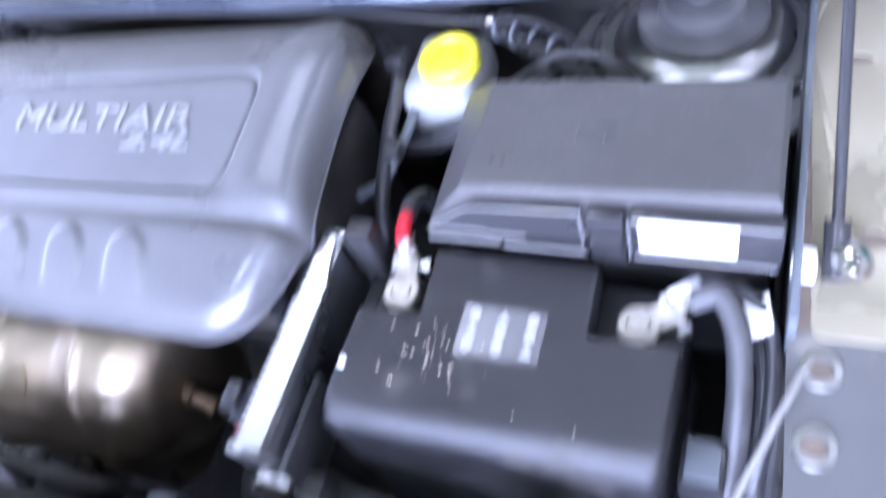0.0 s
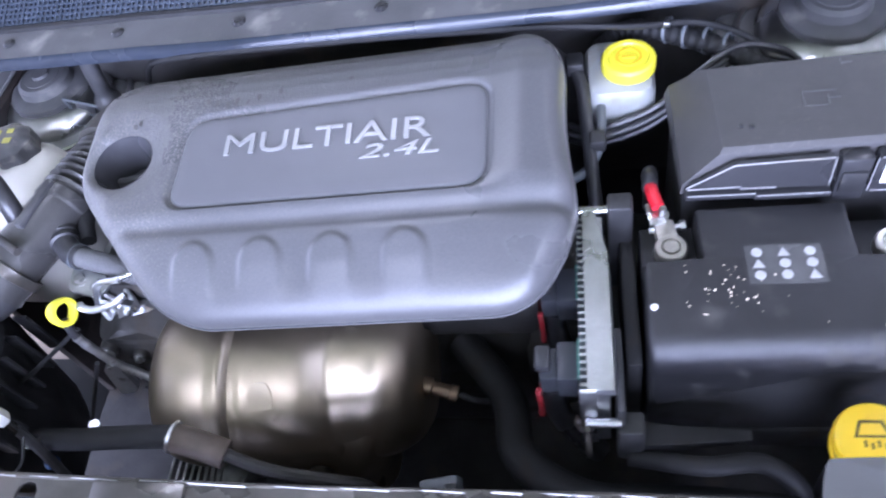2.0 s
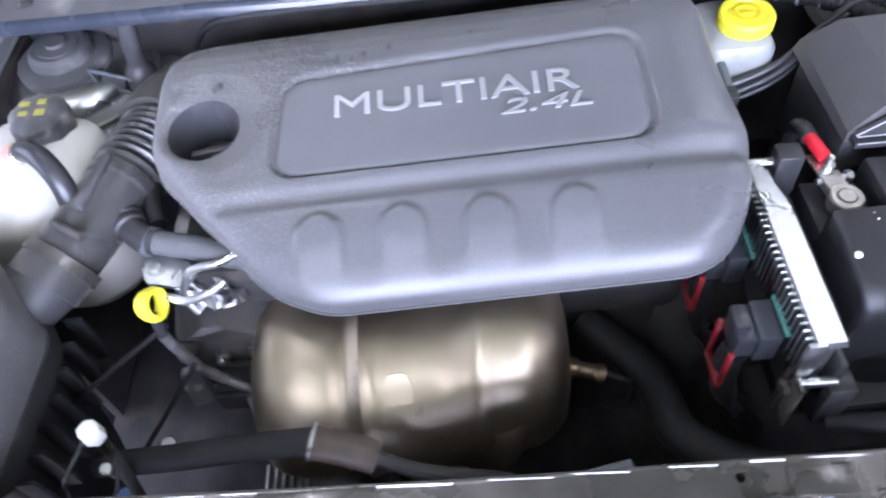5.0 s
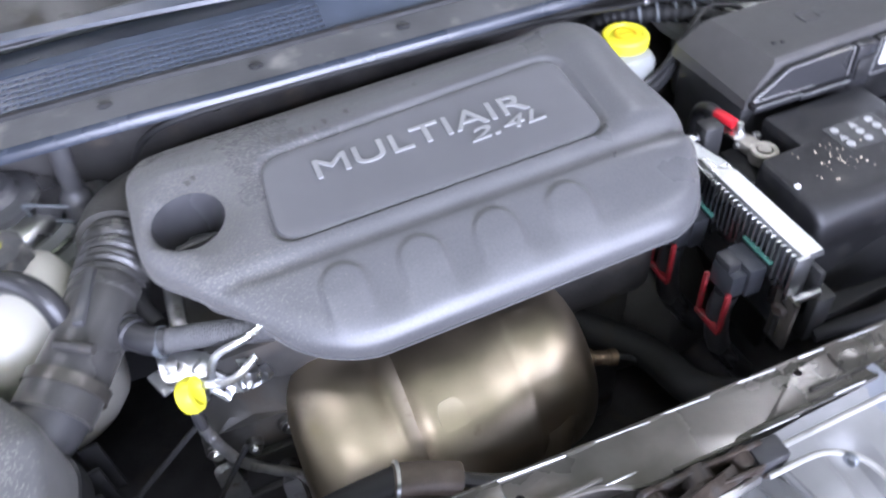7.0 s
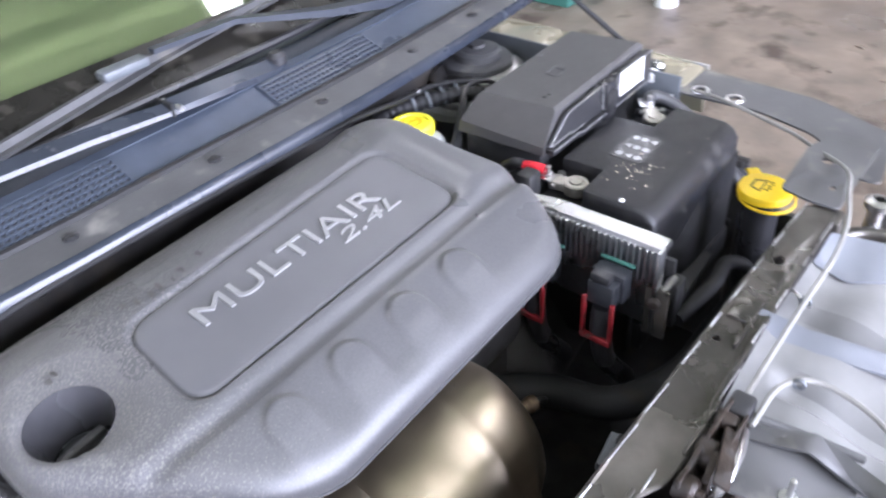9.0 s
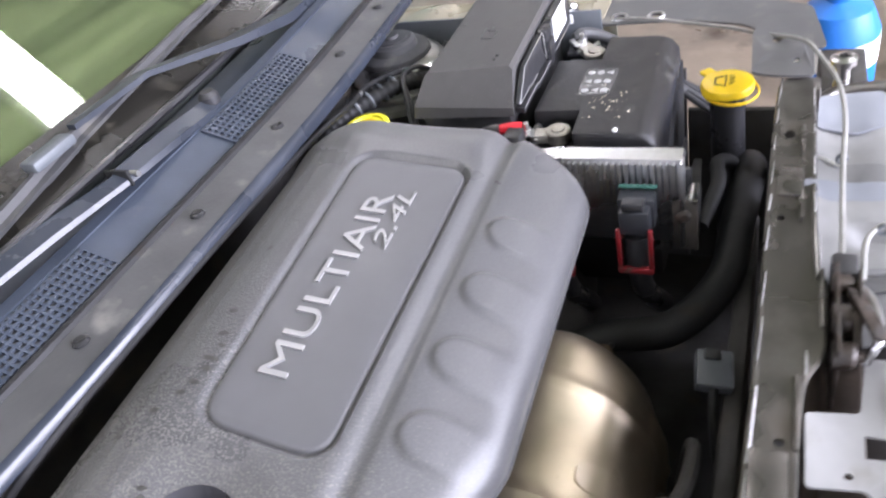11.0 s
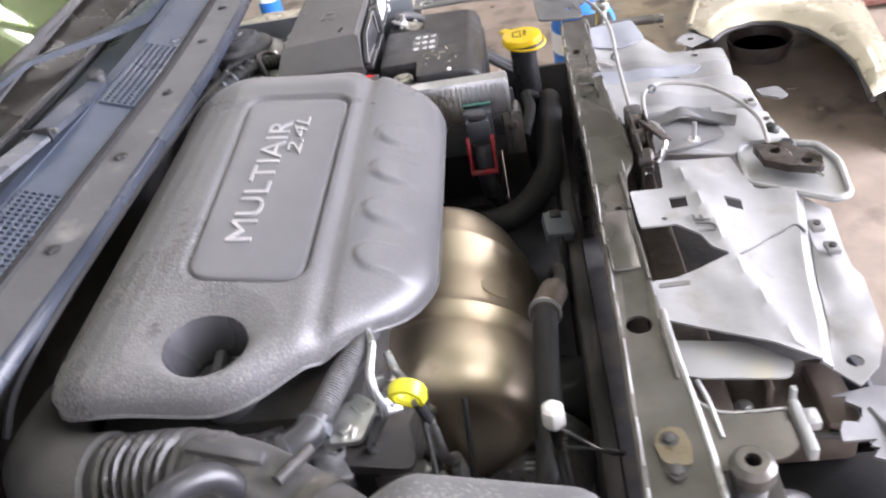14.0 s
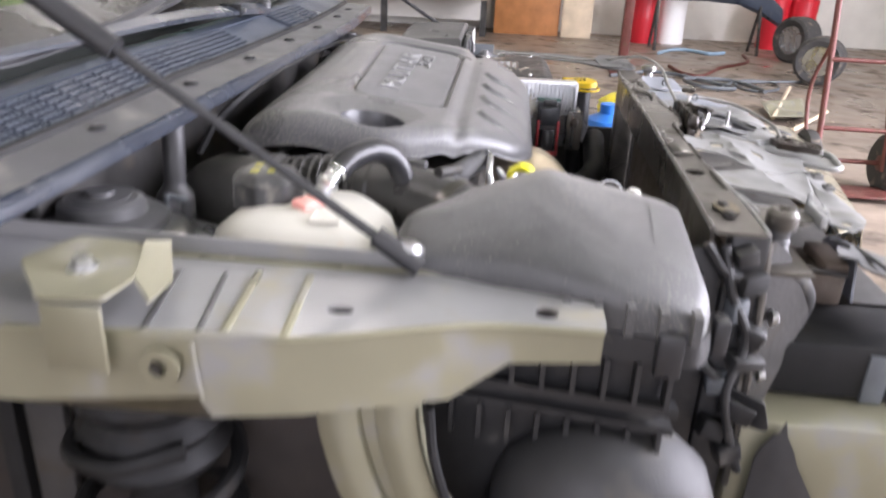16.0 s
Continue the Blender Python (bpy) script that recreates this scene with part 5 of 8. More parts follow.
# ---- washer filler ----
wash = thing("washer_filler", "yellow-capped black washer fluid filler neck", "filler neck")
part("neck", tube([(0.541, -0.315, 0.655), (0.541, -0.316, 0.60), (0.542, -0.32, 0.50), (0.55, -0.33, 0.35)], 0.024, 24), M_BLACKCLEAN, wash)
CAPM = Matrix.Translation((0.541, -0.315, -0.006))
part("leash_ring", torus(0.0375, 0.0016, 40, 6, CAPM @ pose(0.002, -0.004, 0.657, 4, -3, 0)), M_YELLOW, wash, "thin yellow leash ring")
wc = part("cap", lathe([(0, 0.6745), (0.030, 0.674), (0.0345, 0.672), (0.036, 0.668), (0.0355, 0.661), (0.030, 0.659)], 40, CAPM), M_YELLOW, wash, "yellow flip cap")
part("tab", box(0.026, 0.018, 0.005, (0, 0, 0), 0.002, pose(0.572, -0.289, 0.662, 0, 0, 40)), M_YELLOW, wc)
M_STAMP = mat("worn_cap_print", (0.10, 0.07, 0.01), 0.6, spread=0.5, scale=200)
part("symbol", sheet([(0.522, -0.314), (0.554, -0.314), (0.548, -0.298), (0.528, -0.298)], [[(0.5255, -0.312), (0.5505, -0.312), (0.546, -0.3005), (0.530, -0.3005)]], 0.0006,
                     lambda q: [0.6685] * len(q)), M_STAMP, wc, "worn windscreen symbol")
for k in range(5):
    part("symbol", box(0.0022, 0.006, 0.0006, (0.530 + 0.0055 * k, -0.320 - 0.002 * (k % 2), 0.6688), 0, None), M_STAMP, wc)

# ---- radiator support ----
rad = thing("radiator_support", "dark lacquered steel radiator support bar with worn edges", "support bar")
BAR = rounded([(-0.475, -0.366), (-0.30, -0.372), (0.0, -0.379), (0.30, -0.380), (0.47, -0.384), (0.475, -0.420), (0.30, -0.421), (0.135, -0.424), (0.10, -0.432), (0.02, -0.430),
               (-0.02, -0.414), (-0.16, -0.410), (-0.30, -0.412), (-0.34, -0.416), (-0.475, -0.420)], 0.006, 2)
part("top", sheet(BAR, [ring_poly(-0.265, -0.391, 0.012, 20), ring_poly(0.352, -0.397, 0.009, 16, 0.006), ring_poly(-0.08, -0.399, 0.004, 10), ring_poly(0.195, -0.392, 0.004, 10)],
                  0.003, lambda q: [0.699 + 0.002 * math.sin(30 * x) for x, y in q]), M_RAD, rad)
REAR = [(-0.46, -0.368), (-0.30, -0.374), (0.0, -0.381), (0.30, -0.382), (0.46, -0.386)]
part("rear_flange", loft([[(x, y, z) for x, y in REAR] + [(x, y - 0.004, z) for x, y in REAR[::-1]] for z in (0.64, 0.6985)]), M_RAD, rad)
part("front_flange", span(-0.33, 0.46, -0.410, -0.406, 0.655, 0.699, 0.0015), M_RAD, rad)
for x in (-0.30, -0.17, -0.05, 0.08, 0.23, 0.33):
    part("weld_lip", box(0.075, 0.004, 0.006, (x, -0.411 - (0.018 if 0.0 < x < 0.12 else 0), 0.7025), 0.0015), M_RAD, rad)
# Bright dashes along the edges: some wear, the rest highlights put into colour.
random.seed(21)
ex = -0.468
while ex < 0.44:
    run = random.uniform(0.02, 0.075)
    ey = np.interp(ex, [-0.47, -0.30, 0.0, 0.30, 0.47], [-0.3675, -0.3735, -0.3795, -0.3805, -0.3835])
    part("worn_lit_edge", tube([(ex, ey, 0.7020), (ex + run * 0.5, ey - 0.0012 * run / 0.05, 0.7030), (ex + run, ey - 0.002 * run / 0.05, 0.7022)], random.uniform(0.0006, 0.0014), 6, 3), M_CAST, rad, "bright edge line, wear with painted highlight")
    ex += run + random.uniform(0.004, 0.03)
ex = -0.32
while ex < 0.42:
    run = random.uniform(0.015, 0.05)
    ey = np.interp(ex, [-0.33, -0.16, -0.02, 0.02, 0.10, 0.135, 0.45], [-0.4145, -0.4100, -0.4140, -0.4290, -0.4310, -0.4240, -0.4210])
    part("worn_lit_edge", tube([(ex, ey, 0.7015), (ex + run * 0.5, ey, 0.7025), (ex + run, ey, 0.7018)], random.uniform(0.0005, 0.0012), 6, 3), M_CAST, rad, "bright edge line, wear with painted highlight")
    ex += run + random.uniform(0.02, 0.06)
part("raised_pad", box(0.05, 0.026, 0.004, (0.255, -0.4, 0.7035), 0.0018), M_RAD, rad)
part("raised_pad", box(0.10, 0.028, 0.005, (-0.14, -0.392, 0.7030), 0.002), M_RAD, rad)
part("rolled_edge", tube([(-0.33, -0.4135, 0.6995), (-0.16, -0.4095, 0.6995), (-0.03, -0.413, 0.6995), (0.02, -0.429, 0.6995), (0.10, -0.431, 0.6995), (0.14, -0.4235, 0.6995), (0.46, -0.4205, 0.6995)], 0.0032, 8, 8), M_RAD, rad)
part("rolled_edge", tube([(-0.47, -0.3665, 0.6995), (-0.30, -0.3725, 0.6995), (0.0, -0.3795, 0.6995), (0.30, -0.3805, 0.6995), (0.46, -0.3835, 0.6995)], 0.0032, 8, 8), M_RAD, rad)
for tx in (0.262, 0.318):
    part("tie", tube([(tx + 0.006, -0.418, 0.692), (tx, -0.432, 0.690), (tx - 0.008, -0.448, 0.686)], 0.0022, 6), M_STEEL, rad, "bent wire tie")
# Ochre patch paints the yellowish reflection lying on the bar.
part("ochre_patch", sheet(rounded([(-0.424, -0.404), (-0.410, -0.408), (-0.388, -0.405), (-0.385, -0.390), (-0.398, -0.380), (-0.420, -0.384)], 0.006, 3), [], 0.001, lambda q: [0.7036] * len(q)), mat("ochre_reflection", (0.105, 0.085, 0.048), 0.3, spread=0.5, scale=40, dirt=(0.12, 0.10, 0.07), dirt_amount=0.45, dirt_scale=30), rad, "ochre patch round the bolt holes painting a yellowish reflection")
for bx in (-0.398, -0.428):
    part("dark_bolt", bolt(0.005, 0.004, pose(bx, -0.392, 0.7035)), M_DARK, rad)
part("side_post", span(-0.474, -0.450, -0.425, -0.385, 0.25, 0.70, 0.006), M_BLACK, rad, "black plastic side post")
random.seed(31)
for k in range(9):
    z = 0.68 - 0.029 * k
    part("post_clip", box(0.016 + 0.008 * random.random(), 0.020 + 0.018 * random.random(), 0.014 + 0.012 * random.random(), (0, 0, 0), 0.003,
                          pose(-0.482 - 0.004 * random.random(), -0.395 - 0.028 * random.random(), z, random.uniform(-25, 25), random.uniform(-20, 20), random.uniform(-30, 30))),
         (M_BLACK, M_DEEP, M_GREYPL)[k % 3 if k % 4 else 0], rad)
part("post_cable", tube([(-0.482, -0.378, 0.69), (-0.490, -0.392, 0.64), (-0.487, -0.415, 0.59), (-0.494, -0.404, 0.53), (-0.488, -0.42, 0.47), (-0.478, -0.44, 0.42)], 0.0052, 10), M_BLACK, rad, "loose black cable")
part("post_bracket", sheet(rounded([(-0.03, -0.02), (0.032, -0.024), (0.02, 0.0), (0.028, 0.026), (-0.025, 0.02)], 0.006, 3), [ring_poly(0.0, 0.0, 0.006, 14)], 0.003, lambda q: [0.006 * math.sin(60 * x) for x, y in q], 0.006, (), pose(-0.486, -0.425, 0.505, 78, 8, 70)), M_BLACK, rad, "bent black bracket")
# Lip tube draws the highlight running down the post's edge.
part("side_post_lip", tube([(-0.466, -0.424, 0.69), (-0.474, -0.427, 0.62), (-0.478, -0.430, 0.52), (-0.478, -0.43, 0.40)], 0.0045, 8), M_RAD, rad, "bright edge line, wear with painted highlight")
part("brace", tube([(-0.482, -0.36, 0.69), (-0.486, -0.38, 0.665), (-0.486, -0.40, 0.655)], 0.006, 8), M_BLACK, rad)
part("brace", tube([(-0.482, -0.365, 0.57), (-0.488, -0.385, 0.55), (-0.488, -0.405, 0.535)], 0.006, 8), M_BLACK, rad)
part("post_plate", span(-0.470, -0.462, -0.385, -0.350, 0.30, 0.68, 0.003), M_BLACK, rad)
part("post_web", sheet(rounded([(0, 0), (0.03, -0.02), (0.085, -0.10), (0.07, -0.13), (0.01, -0.30), (-0.01, -0.30)], 0.01, 3), [], 0.003, None, 0, (), pose(-0.452, -0.43, 0.69, 90, 0, -60)), M_DARK, rad)
for z in (0.60, 0.53):
    part("bolt", bolt(0.006, 0.008, pose(-0.452, -0.448, z, 90, 0, 0)), M_STEEL, rad)
part("clamp_pair", join(span(-0.490, -0.478, -0.362, -0.354, 0.60, 0.66, 0.002), span(-0.490, -0.478, -0.346, -0.338, 0.60, 0.66, 0.002)), M_BLACK, rad)
part("end_plate", sheet(rounded([(0.474, -0.384), (0.484, -0.348), (0.60, -0.343), (0.655, -0.36), (0.655, -0.42), (0.474, -0.421)], 0.008, 3), [ring_poly(0.515, -0.40, 0.006, 14, 0.004), ring_poly(0.575, -0.375, 0.007, 14)], 0.003,
                        lambda q: [0.706 + 0.004 * math.exp(-((x - 0.54) / 0.012) ** 2) for x, y in q], 0.012), M_GREYSHEET, rad, "bare grey end plate")
part("side_post", span(0.455, 0.49, -0.43, -0.388, 0.25, 0.70, 0.006), M_RAD, rad)
part("end_gusset", sheet(rounded([(-0.325, -0.408), (-0.347, -0.414), (-0.362, -0.427), (-0.371, -0.443), (-0.371, -0.489), (-0.406, -0.489), (-0.416, -0.475), (-0.428, -0.41)], 0.006, 3),
                         [], 0.003, lambda q: [0.694 + 0.02 * (y + 0.405) for x, y in q]), M_RAD, rad)
part("ridge", tube([(-0.25, -0.4155, 0.700), (-0.31, -0.4165, 0.7015), (-0.36, -0.4195, 0.7015), (-0.42, -0.4215, 0.7005), (-0.470, -0.4215, 0.699)], 0.0030, 8), M_CAST, rad, "rubbed bright ridge")
part("ridge", tube([(-0.335, -0.4275, 0.697), (-0.36, -0.4315, 0.697), (-0.395, -0.4335, 0.696)], 0.0022, 8), M_CAST, rad, "rubbed bright ridge")
# Gusset edge gets the same painted bright line.
part("gusset_edge", tube([(-0.345, -0.4125, 0.6972), (-0.362, -0.427, 0.6968), (-0.371, -0.443, 0.6965), (-0.371, -0.489, 0.6955)], 0.0016, 6), M_CAST, rad, "bright edge line, wear with painted highlight")
part("tab_clip", join(box(0.050, 0.0075, 0.014, (-0.393, -0.4935, 0.697), 0.002), box(0.016, 0.012, 0.010, (-0.386, -0.501, 0.699), 0.002), box(0.006, 0.005, 0.022, (-0.366, -0.4935, 0.703), 0.0015)), M_PRIMER, rad, "pale bent clip on the gusset's end")
bz = thing("mount_bush", "round steel headlamp mounting bush", "bush")
part("bush", lathe([(0.006, 0.694), (0.015, 0.694), (0.0165, 0.698), (0.0165, 0.710), (0.012, 0.715), (0.006, 0.715)], 28, Matrix.Translation((-0.43, -0.445, 0)), None, True), M_RAD, bz)
part("spring", lathe([(0.011, 0.66), (0.013, 0.664), (0.011, 0.668), (0.013, 0.672), (0.011, 0.676), (0.013, 0.680), (0.011, 0.684), (0.013, 0.694)], 20, Matrix.Translation((-0.43, -0.445, 0))), M_COWL, bz)
part("plate", span(-0.47, -0.40, -0.475, -0.43, 0.655, 0.660, 0.001), M_RAD, bz)
bz2 = thing("mount_bush", "grey steel headlamp mounting stub at the support's end", "bush")
part("stub", lathe([(0.006, 0.692), (0.011, 0.692), (0.0095, 0.698), (0.0095, 0.718), (0.016, 0.722), (0.0165, 0.730), (0.012, 0.733), (0.006, 0.733)], 24, Matrix.Translation((0.515, -0.455, -0.020)), None, True), M_STEEL, bz2)
part("arm", tube([(0.47, -0.425, 0.668), (0.50, -0.45, 0.670), (0.515, -0.50, 0.668), (0.52, -0.56, 0.664)], 0.008, 12), M_RAD, bz2, "grey tubular arm")
part("cavity", span(0.492, 0.76, -0.50, -0.435, 0.22, 0.60, 0.006), M_DARK, bz2, "dark lamp cavity panel")
fit_w = thing("refrigerant_fitting", "capped white refrigerant service fitting on a thin pipe", "fitting")
part("cap", lathe([(0.0, 0.699), (0.006, 0.699), (0.0092, 0.696), (0.0102, 0.680), (0.008, 0.675)], 16, Matrix.Translation((-0.35, -0.305, 0)), lambda a, z: 1 + 0.05 * math.cos(6 * a)), mat("dirty_white_cap", (0.6, 0.6, 0.56), 0.5, spread=0.2, scale=90), fit_w, "dirty white plastic cap")
part("stem", tube([(-0.35, -0.305, 0.675), (-0.352, -0.307, 0.63), (-0.36, -0.315, 0.55), (-0.37, -0.33, 0.45)], 0.006, 10), M_STEEL, fit_w)
part("leash", tube([(-0.36, -0.310, 0.68), (-0.375, -0.345, 0.665), (-0.36, -0.362, 0.64), (-0.345, -0.34, 0.63), (-0.348, -0.31, 0.64)], 0.0018, 8), M_BLACKCLEAN, fit_w)
fit_b = thing("pipe_fitting", "small steel pipe union with a blue seal", "fitting")
part("union", lathe([(0.007, 0), (0.010, 0.004), (0.010, 0.014), (0.006, 0.02), (0.006, 0.04)], 12, pose(-0.378, -0.289, 0.56, 20, 0, 0)), M_STEEL, fit_b)
part("seal", lathe([(0.006, 0), (0.008, 0.003), (0.008, 0.015), (0.006, 0.018)], 12, pose(-0.385, -0.30, 0.53, 30, 20, 0)), mat("faded_blue_seal", (0.05, 0.09, 0.2), 0.5), fit_b)
fan = thing("radiator_fan", "black radiator fan shroud low behind the support bar", "fan")
part("shroud", span(-0.42, 0.44, -0.368, -0.345, 0.22, 0.52, 0.008), M_HAZEGRIME, fan)
part("hub", lathe([(0.0, 0), (0.05, 0.0), (0.055, 0.01), (0.055, 0.05), (0.0, 0.06)], 28, pose(-0.10, -0.345, 0.42, -90, 0, 0)), M_BLACK, fan)
upper = thing("radiator_hose", "thick black radiator hose curving behind the support bar", "hose")
part("hose", tube([(0.13, -0.12, 0.50), (0.19, -0.20, 0.50), (0.21, -0.28, 0.51), (0.28, -0.332, 0.53), (0.37, -0.342, 0.545)], 0.022, 18), M_DEEP, upper)
part("hose_end", tube([(0.36, -0.341, 0.543), (0.43, -0.346, 0.548), (0.50, -0.352, 0.545), (0.56, -0.345, 0.51), (0.58, -0.335, 0.44)], 0.0225, 18), M_DEEP, upper)
fan_plug = thing("fan_connector", "grey plastic connector hanging beside the radiator hose", "connector")
part("housing", box(0.046, 0.040, 0.020, (0, 0, 0), 0.003, pose(0.125, -0.335, 0.535, 8, -12, 6)), M_GREYPL, fan_plug)
part("latch", box(0.014, 0.018, 0.006, (0, 0, 0), 0.002, pose(0.138, -0.333, 0.549, 8, -12, 6)), M_BLACKCLEAN, fan_plug)
part("lead", tube([(0.103, -0.337, 0.531), (0.08, -0.338, 0.52), (0.06, -0.342, 0.49), (0.055, -0.346, 0.45)], 0.005, 8), M_DEEP, fan_plug)
low_hose = thing("bypass_hose", "black formed hose lying in the bay", "hose")
part("hose", tube([(0.33, -0.30, 0.575), (0.40, -0.315, 0.59), (0.46, -0.31, 0.585), (0.50, -0.33, 0.55), (0.51, -0.34, 0.45)], 0.010, 14), M_DEEP, low_hose)

# ---- front sheet metal ahead of the support ----
shieldf = thing("front_air_shield", "bent pale sheet-metal air shield ahead of the radiator", "air shield")


def sag(q):
    return [0.690 - 0.17 * max(0, -0.42 - y) + 0.004 * math.sin(22 * x + 8 * y) + 0.003 * math.sin(60 * y) for x, y in q]


FOLD = [(-0.034, -0.604), (-0.10, -0.588), (-0.18, -0.5690), (-0.25, -0.5550), (-0.302, -0.5425)]


def plateau(q):
    return [z + 0.0025 * noise.noise(Vector((x * 22, y * 22, 0))) + 0.004 * math.exp(-((y + 0.512 - 0.15 * (x + 0.2)) / 0.006) ** 2) for (x, y), z in zip(q, sag(q))]


def lower_lip(q):
    return [z - 0.013 - 0.05 * max(0, -0.60 - y) + 0.007 * math.exp(-((x + 0.165) / 0.025) ** 2 - ((y + 0.605) / 0.016) ** 2) + 0.003 * noise.noise(Vector((x * 30, y * 30, 5))) for (x, y), z in zip(q, sag(q))]


part("centre_sheet", sheet(rounded([(0.031, -0.463), (0.046, -0.552), (-0.002, -0.555), (-0.03, -0.562)] + FOLD + [(-0.287, -0.505), (-0.269, -0.467), (-0.26, -0.452), (-0.25, -0.416), (-0.195, -0.415), (-0.184, -0.44),
                                    (-0.172, -0.468), (-0.152, -0.502), (-0.139, -0.486), (-0.12, -0.48), (-0.10, -0.457), (-0.11, -0.418), (-0.043, -0.417), (-0.031, -0.457)], 0.004, 3),
                           [[(-0.052, -0.459), (-0.052, -0.478), (-0.071, -0.477), (-0.072, -0.459)], [(-0.052, -0.52), (-0.053, -0.539), (-0.071, -0.537), (-0.070, -0.52)],
                            ring_poly(-0.091, -0.447, 0.0032, 10)], 0.0022, plateau, 0.008), M_WHITE, shieldf)
fold_low = [(x + 0.003, y - 0.013) for x, y in FOLD]
part("front_lip", sheet([(-0.030, -0.612)] + fold_low[1:-1] + [(-0.302, -0.552), (-0.322, -0.568), (-0.300, -0.592), (-0.261, -0.612), (-0.225, -0.620), (-0.165, -0.632), (-0.150, -0.627), (-0.115, -0.632), (-0.046, -0.642)],
                        [ring_poly(-0.293, -0.574, 0.0075, 14)], 0.0022, lower_lip, 0.008), M_WHITE, shieldf)
za, zb = plateau(FOLD), lower_lip(fold_low)
part("fold_riser", loft([[(x, y, z) for (x, y), z in zip(FOLD, za)] + [(x, y + 0.002, z - 0.002) for (x, y), z in zip(FOLD[::-1], za[::-1])],
                         [(x, y, z) for (x, y), z in zip(fold_low, zb)] + [(x, y + 0.002, z - 0.002) for (x, y), z in zip(fold_low[::-1], zb[::-1])]]), M_WHITE, shieldf)


def on_sheet(pts, lift):
    return [(x, y, z + lift) for (x, y), z in zip(pts, plateau(pts))]


part("crack", tube(on_sheet([(-0.152, -0.512), (-0.136, -0.532), (-0.119, -0.551), (-0.108, -0.570), (-0.100, -0.584), (-0.112, -0.590)], 0.0020), 0.0014, 6, 5), M_DARK, shieldf, "dark open crack in the sheet")
part("tear_flap", sheet(rounded([(-0.206, -0.420), (-0.214, -0.448), (-0.219, -0.447), (-0.212, -0.419)], 0.002, 2), [], 0.0015, lambda q: [0.694 + 0.25 * (-0.42 - y) for x, y in q]), M_WHITE, shieldf, "curled torn edge")
part("raised_pad", sheet(rounded([(-0.186, -0.580), (-0.180, -0.608), (-0.205, -0.606), (-0.210, -0.578)], 0.010, 4), [], 0.006, lambda q: [z - 0.006 for z in lower_lip(q)], 0.006), M_WHITE, shieldf)


def far_plate(q):
    """Pressed plate with two channels running forwards."""
    return [z + 0.002 - 0.020 * (math.exp(-((x - 0.290) / 0.019) ** 4) + 0.8 * math.exp(-((x - 0.190) / 0.015) ** 4) * min(1, max(0, (-0.45 - y) / 0.02))) + 0.0025 * noise.noise(Vector((x * 24, y * 24, 9))) for (x, y), z in zip(q, sag(q))]


part("far_sheet", sheet(rounded([(0.419, -0.425), (0.424, -0.503), (0.411, -0.517), (0.366, -0.539), (0.377, -0.625), (0.293, -0.623), (0.188, -0.64), (0.097, -0.641), (0.075, -0.60), (0.081, -0.577),
                                 (0.05, -0.56), (0.05, -0.46), (0.11, -0.43), (0.167, -0.427), (0.295, -0.418)], 0.008, 3),
                        [ring_poly(0.345, -0.575, 0.007, 12, 0.005)], 0.0022, far_plate, 0.007), M_WHITE, shieldf)
part("grey_flap", sheet(rounded([(0.122, -0.459), (0.145, -0.551), (0.093, -0.559), (0.049, -0.506), (0.035, -0.456)], 0.006, 3), [], 0.0022, lambda q: [z + 0.010 for z in sag(q)], 0.012), M_GREYSHEET,
     shieldf, "dark grey folded flap")
part("flap_lip", tube([(0.124, -0.459, 0.697), (0.136, -0.51, 0.690), (0.146, -0.551, 0.682)], 0.004, 8), M_GREYSHEET, shieldf)
part("flap_screw", lathe([(0.008, 0), (0.008, 0.003), (0.0028, 0.003), (0.0028, 0.026), (0, 0.027)], 14, pose(0.065, -0.513, 0.686)), M_STEEL, shieldf, "dull screw")
part("rear_flap", sheet(rounded([(0.433, -0.427), (0.455, -0.496), (0.41, -0.511), (0.375, -0.465), (0.38, -0.426)], 0.006, 3), [], 0.002, lambda q: [z + 0.010 + 0.006 * math.sin(60 * x) for (x, y), z in zip(q, sag(q))], 0.012),
     M_BLUESHEET, shieldf, "blue-grey bent flap")
part("lower_sheet", sheet(rounded([(-0.257, -0.417), (-0.266, -0.486), (-0.293, -0.523), (-0.313, -0.513), (-0.308, -0.439), (-0.30, -0.420)], 0.008, 3), [], 0.002,
                          lambda q: [0.666 - 0.06 * max(0, -0.45 - y) for x, y in q], 0.012), M_OVERSPRAY, shieldf)
mark = letters("UF", 0.030, 0.021, 0.0006)
bmesh.ops.transform(mark, matrix=Matrix.Translation((-0.119, -0.4985, 0.6835)) @ pose(0, 0, 0, 9.6, 0, 0) @ pose(0, 0, 0, 0, 0, 4), verts=mark.verts[:])
part("marker_letters", mark, M_DARK, shieldf, "dark hand-drawn marker letters")
part("far_fold", sheet(rounded([(0.258, -0.412), (0.262, -0.466), (0.289, -0.545), (0.283, -0.572), (0.262, -0.556), (0.240, -0.47), (0.236, -0.412)], 0.005, 2), [], 0.002, lambda q: [z + 0.012 - 0.5 * max(0, 0.262 - x) for (x, y), z in zip(q, sag(q))], 0.010), M_BLUESHEET, shieldf, "lifted blue-grey fold")
part("bent_strip", sheet(rounded([(0.118, -0.455), (0.136, -0.512), (0.134, -0.583), (0.114, -0.577), (0.112, -0.512), (0.100, -0.456)], 0.003, 2), [], 0.002, lambda q: [z + 0.016 + 0.008 * math.sin(70 * y) for (x, y), z in zip(q, sag(q))], 0.008), M_GREYSHEET, shieldf, "bent grey strip lying on the sheet")
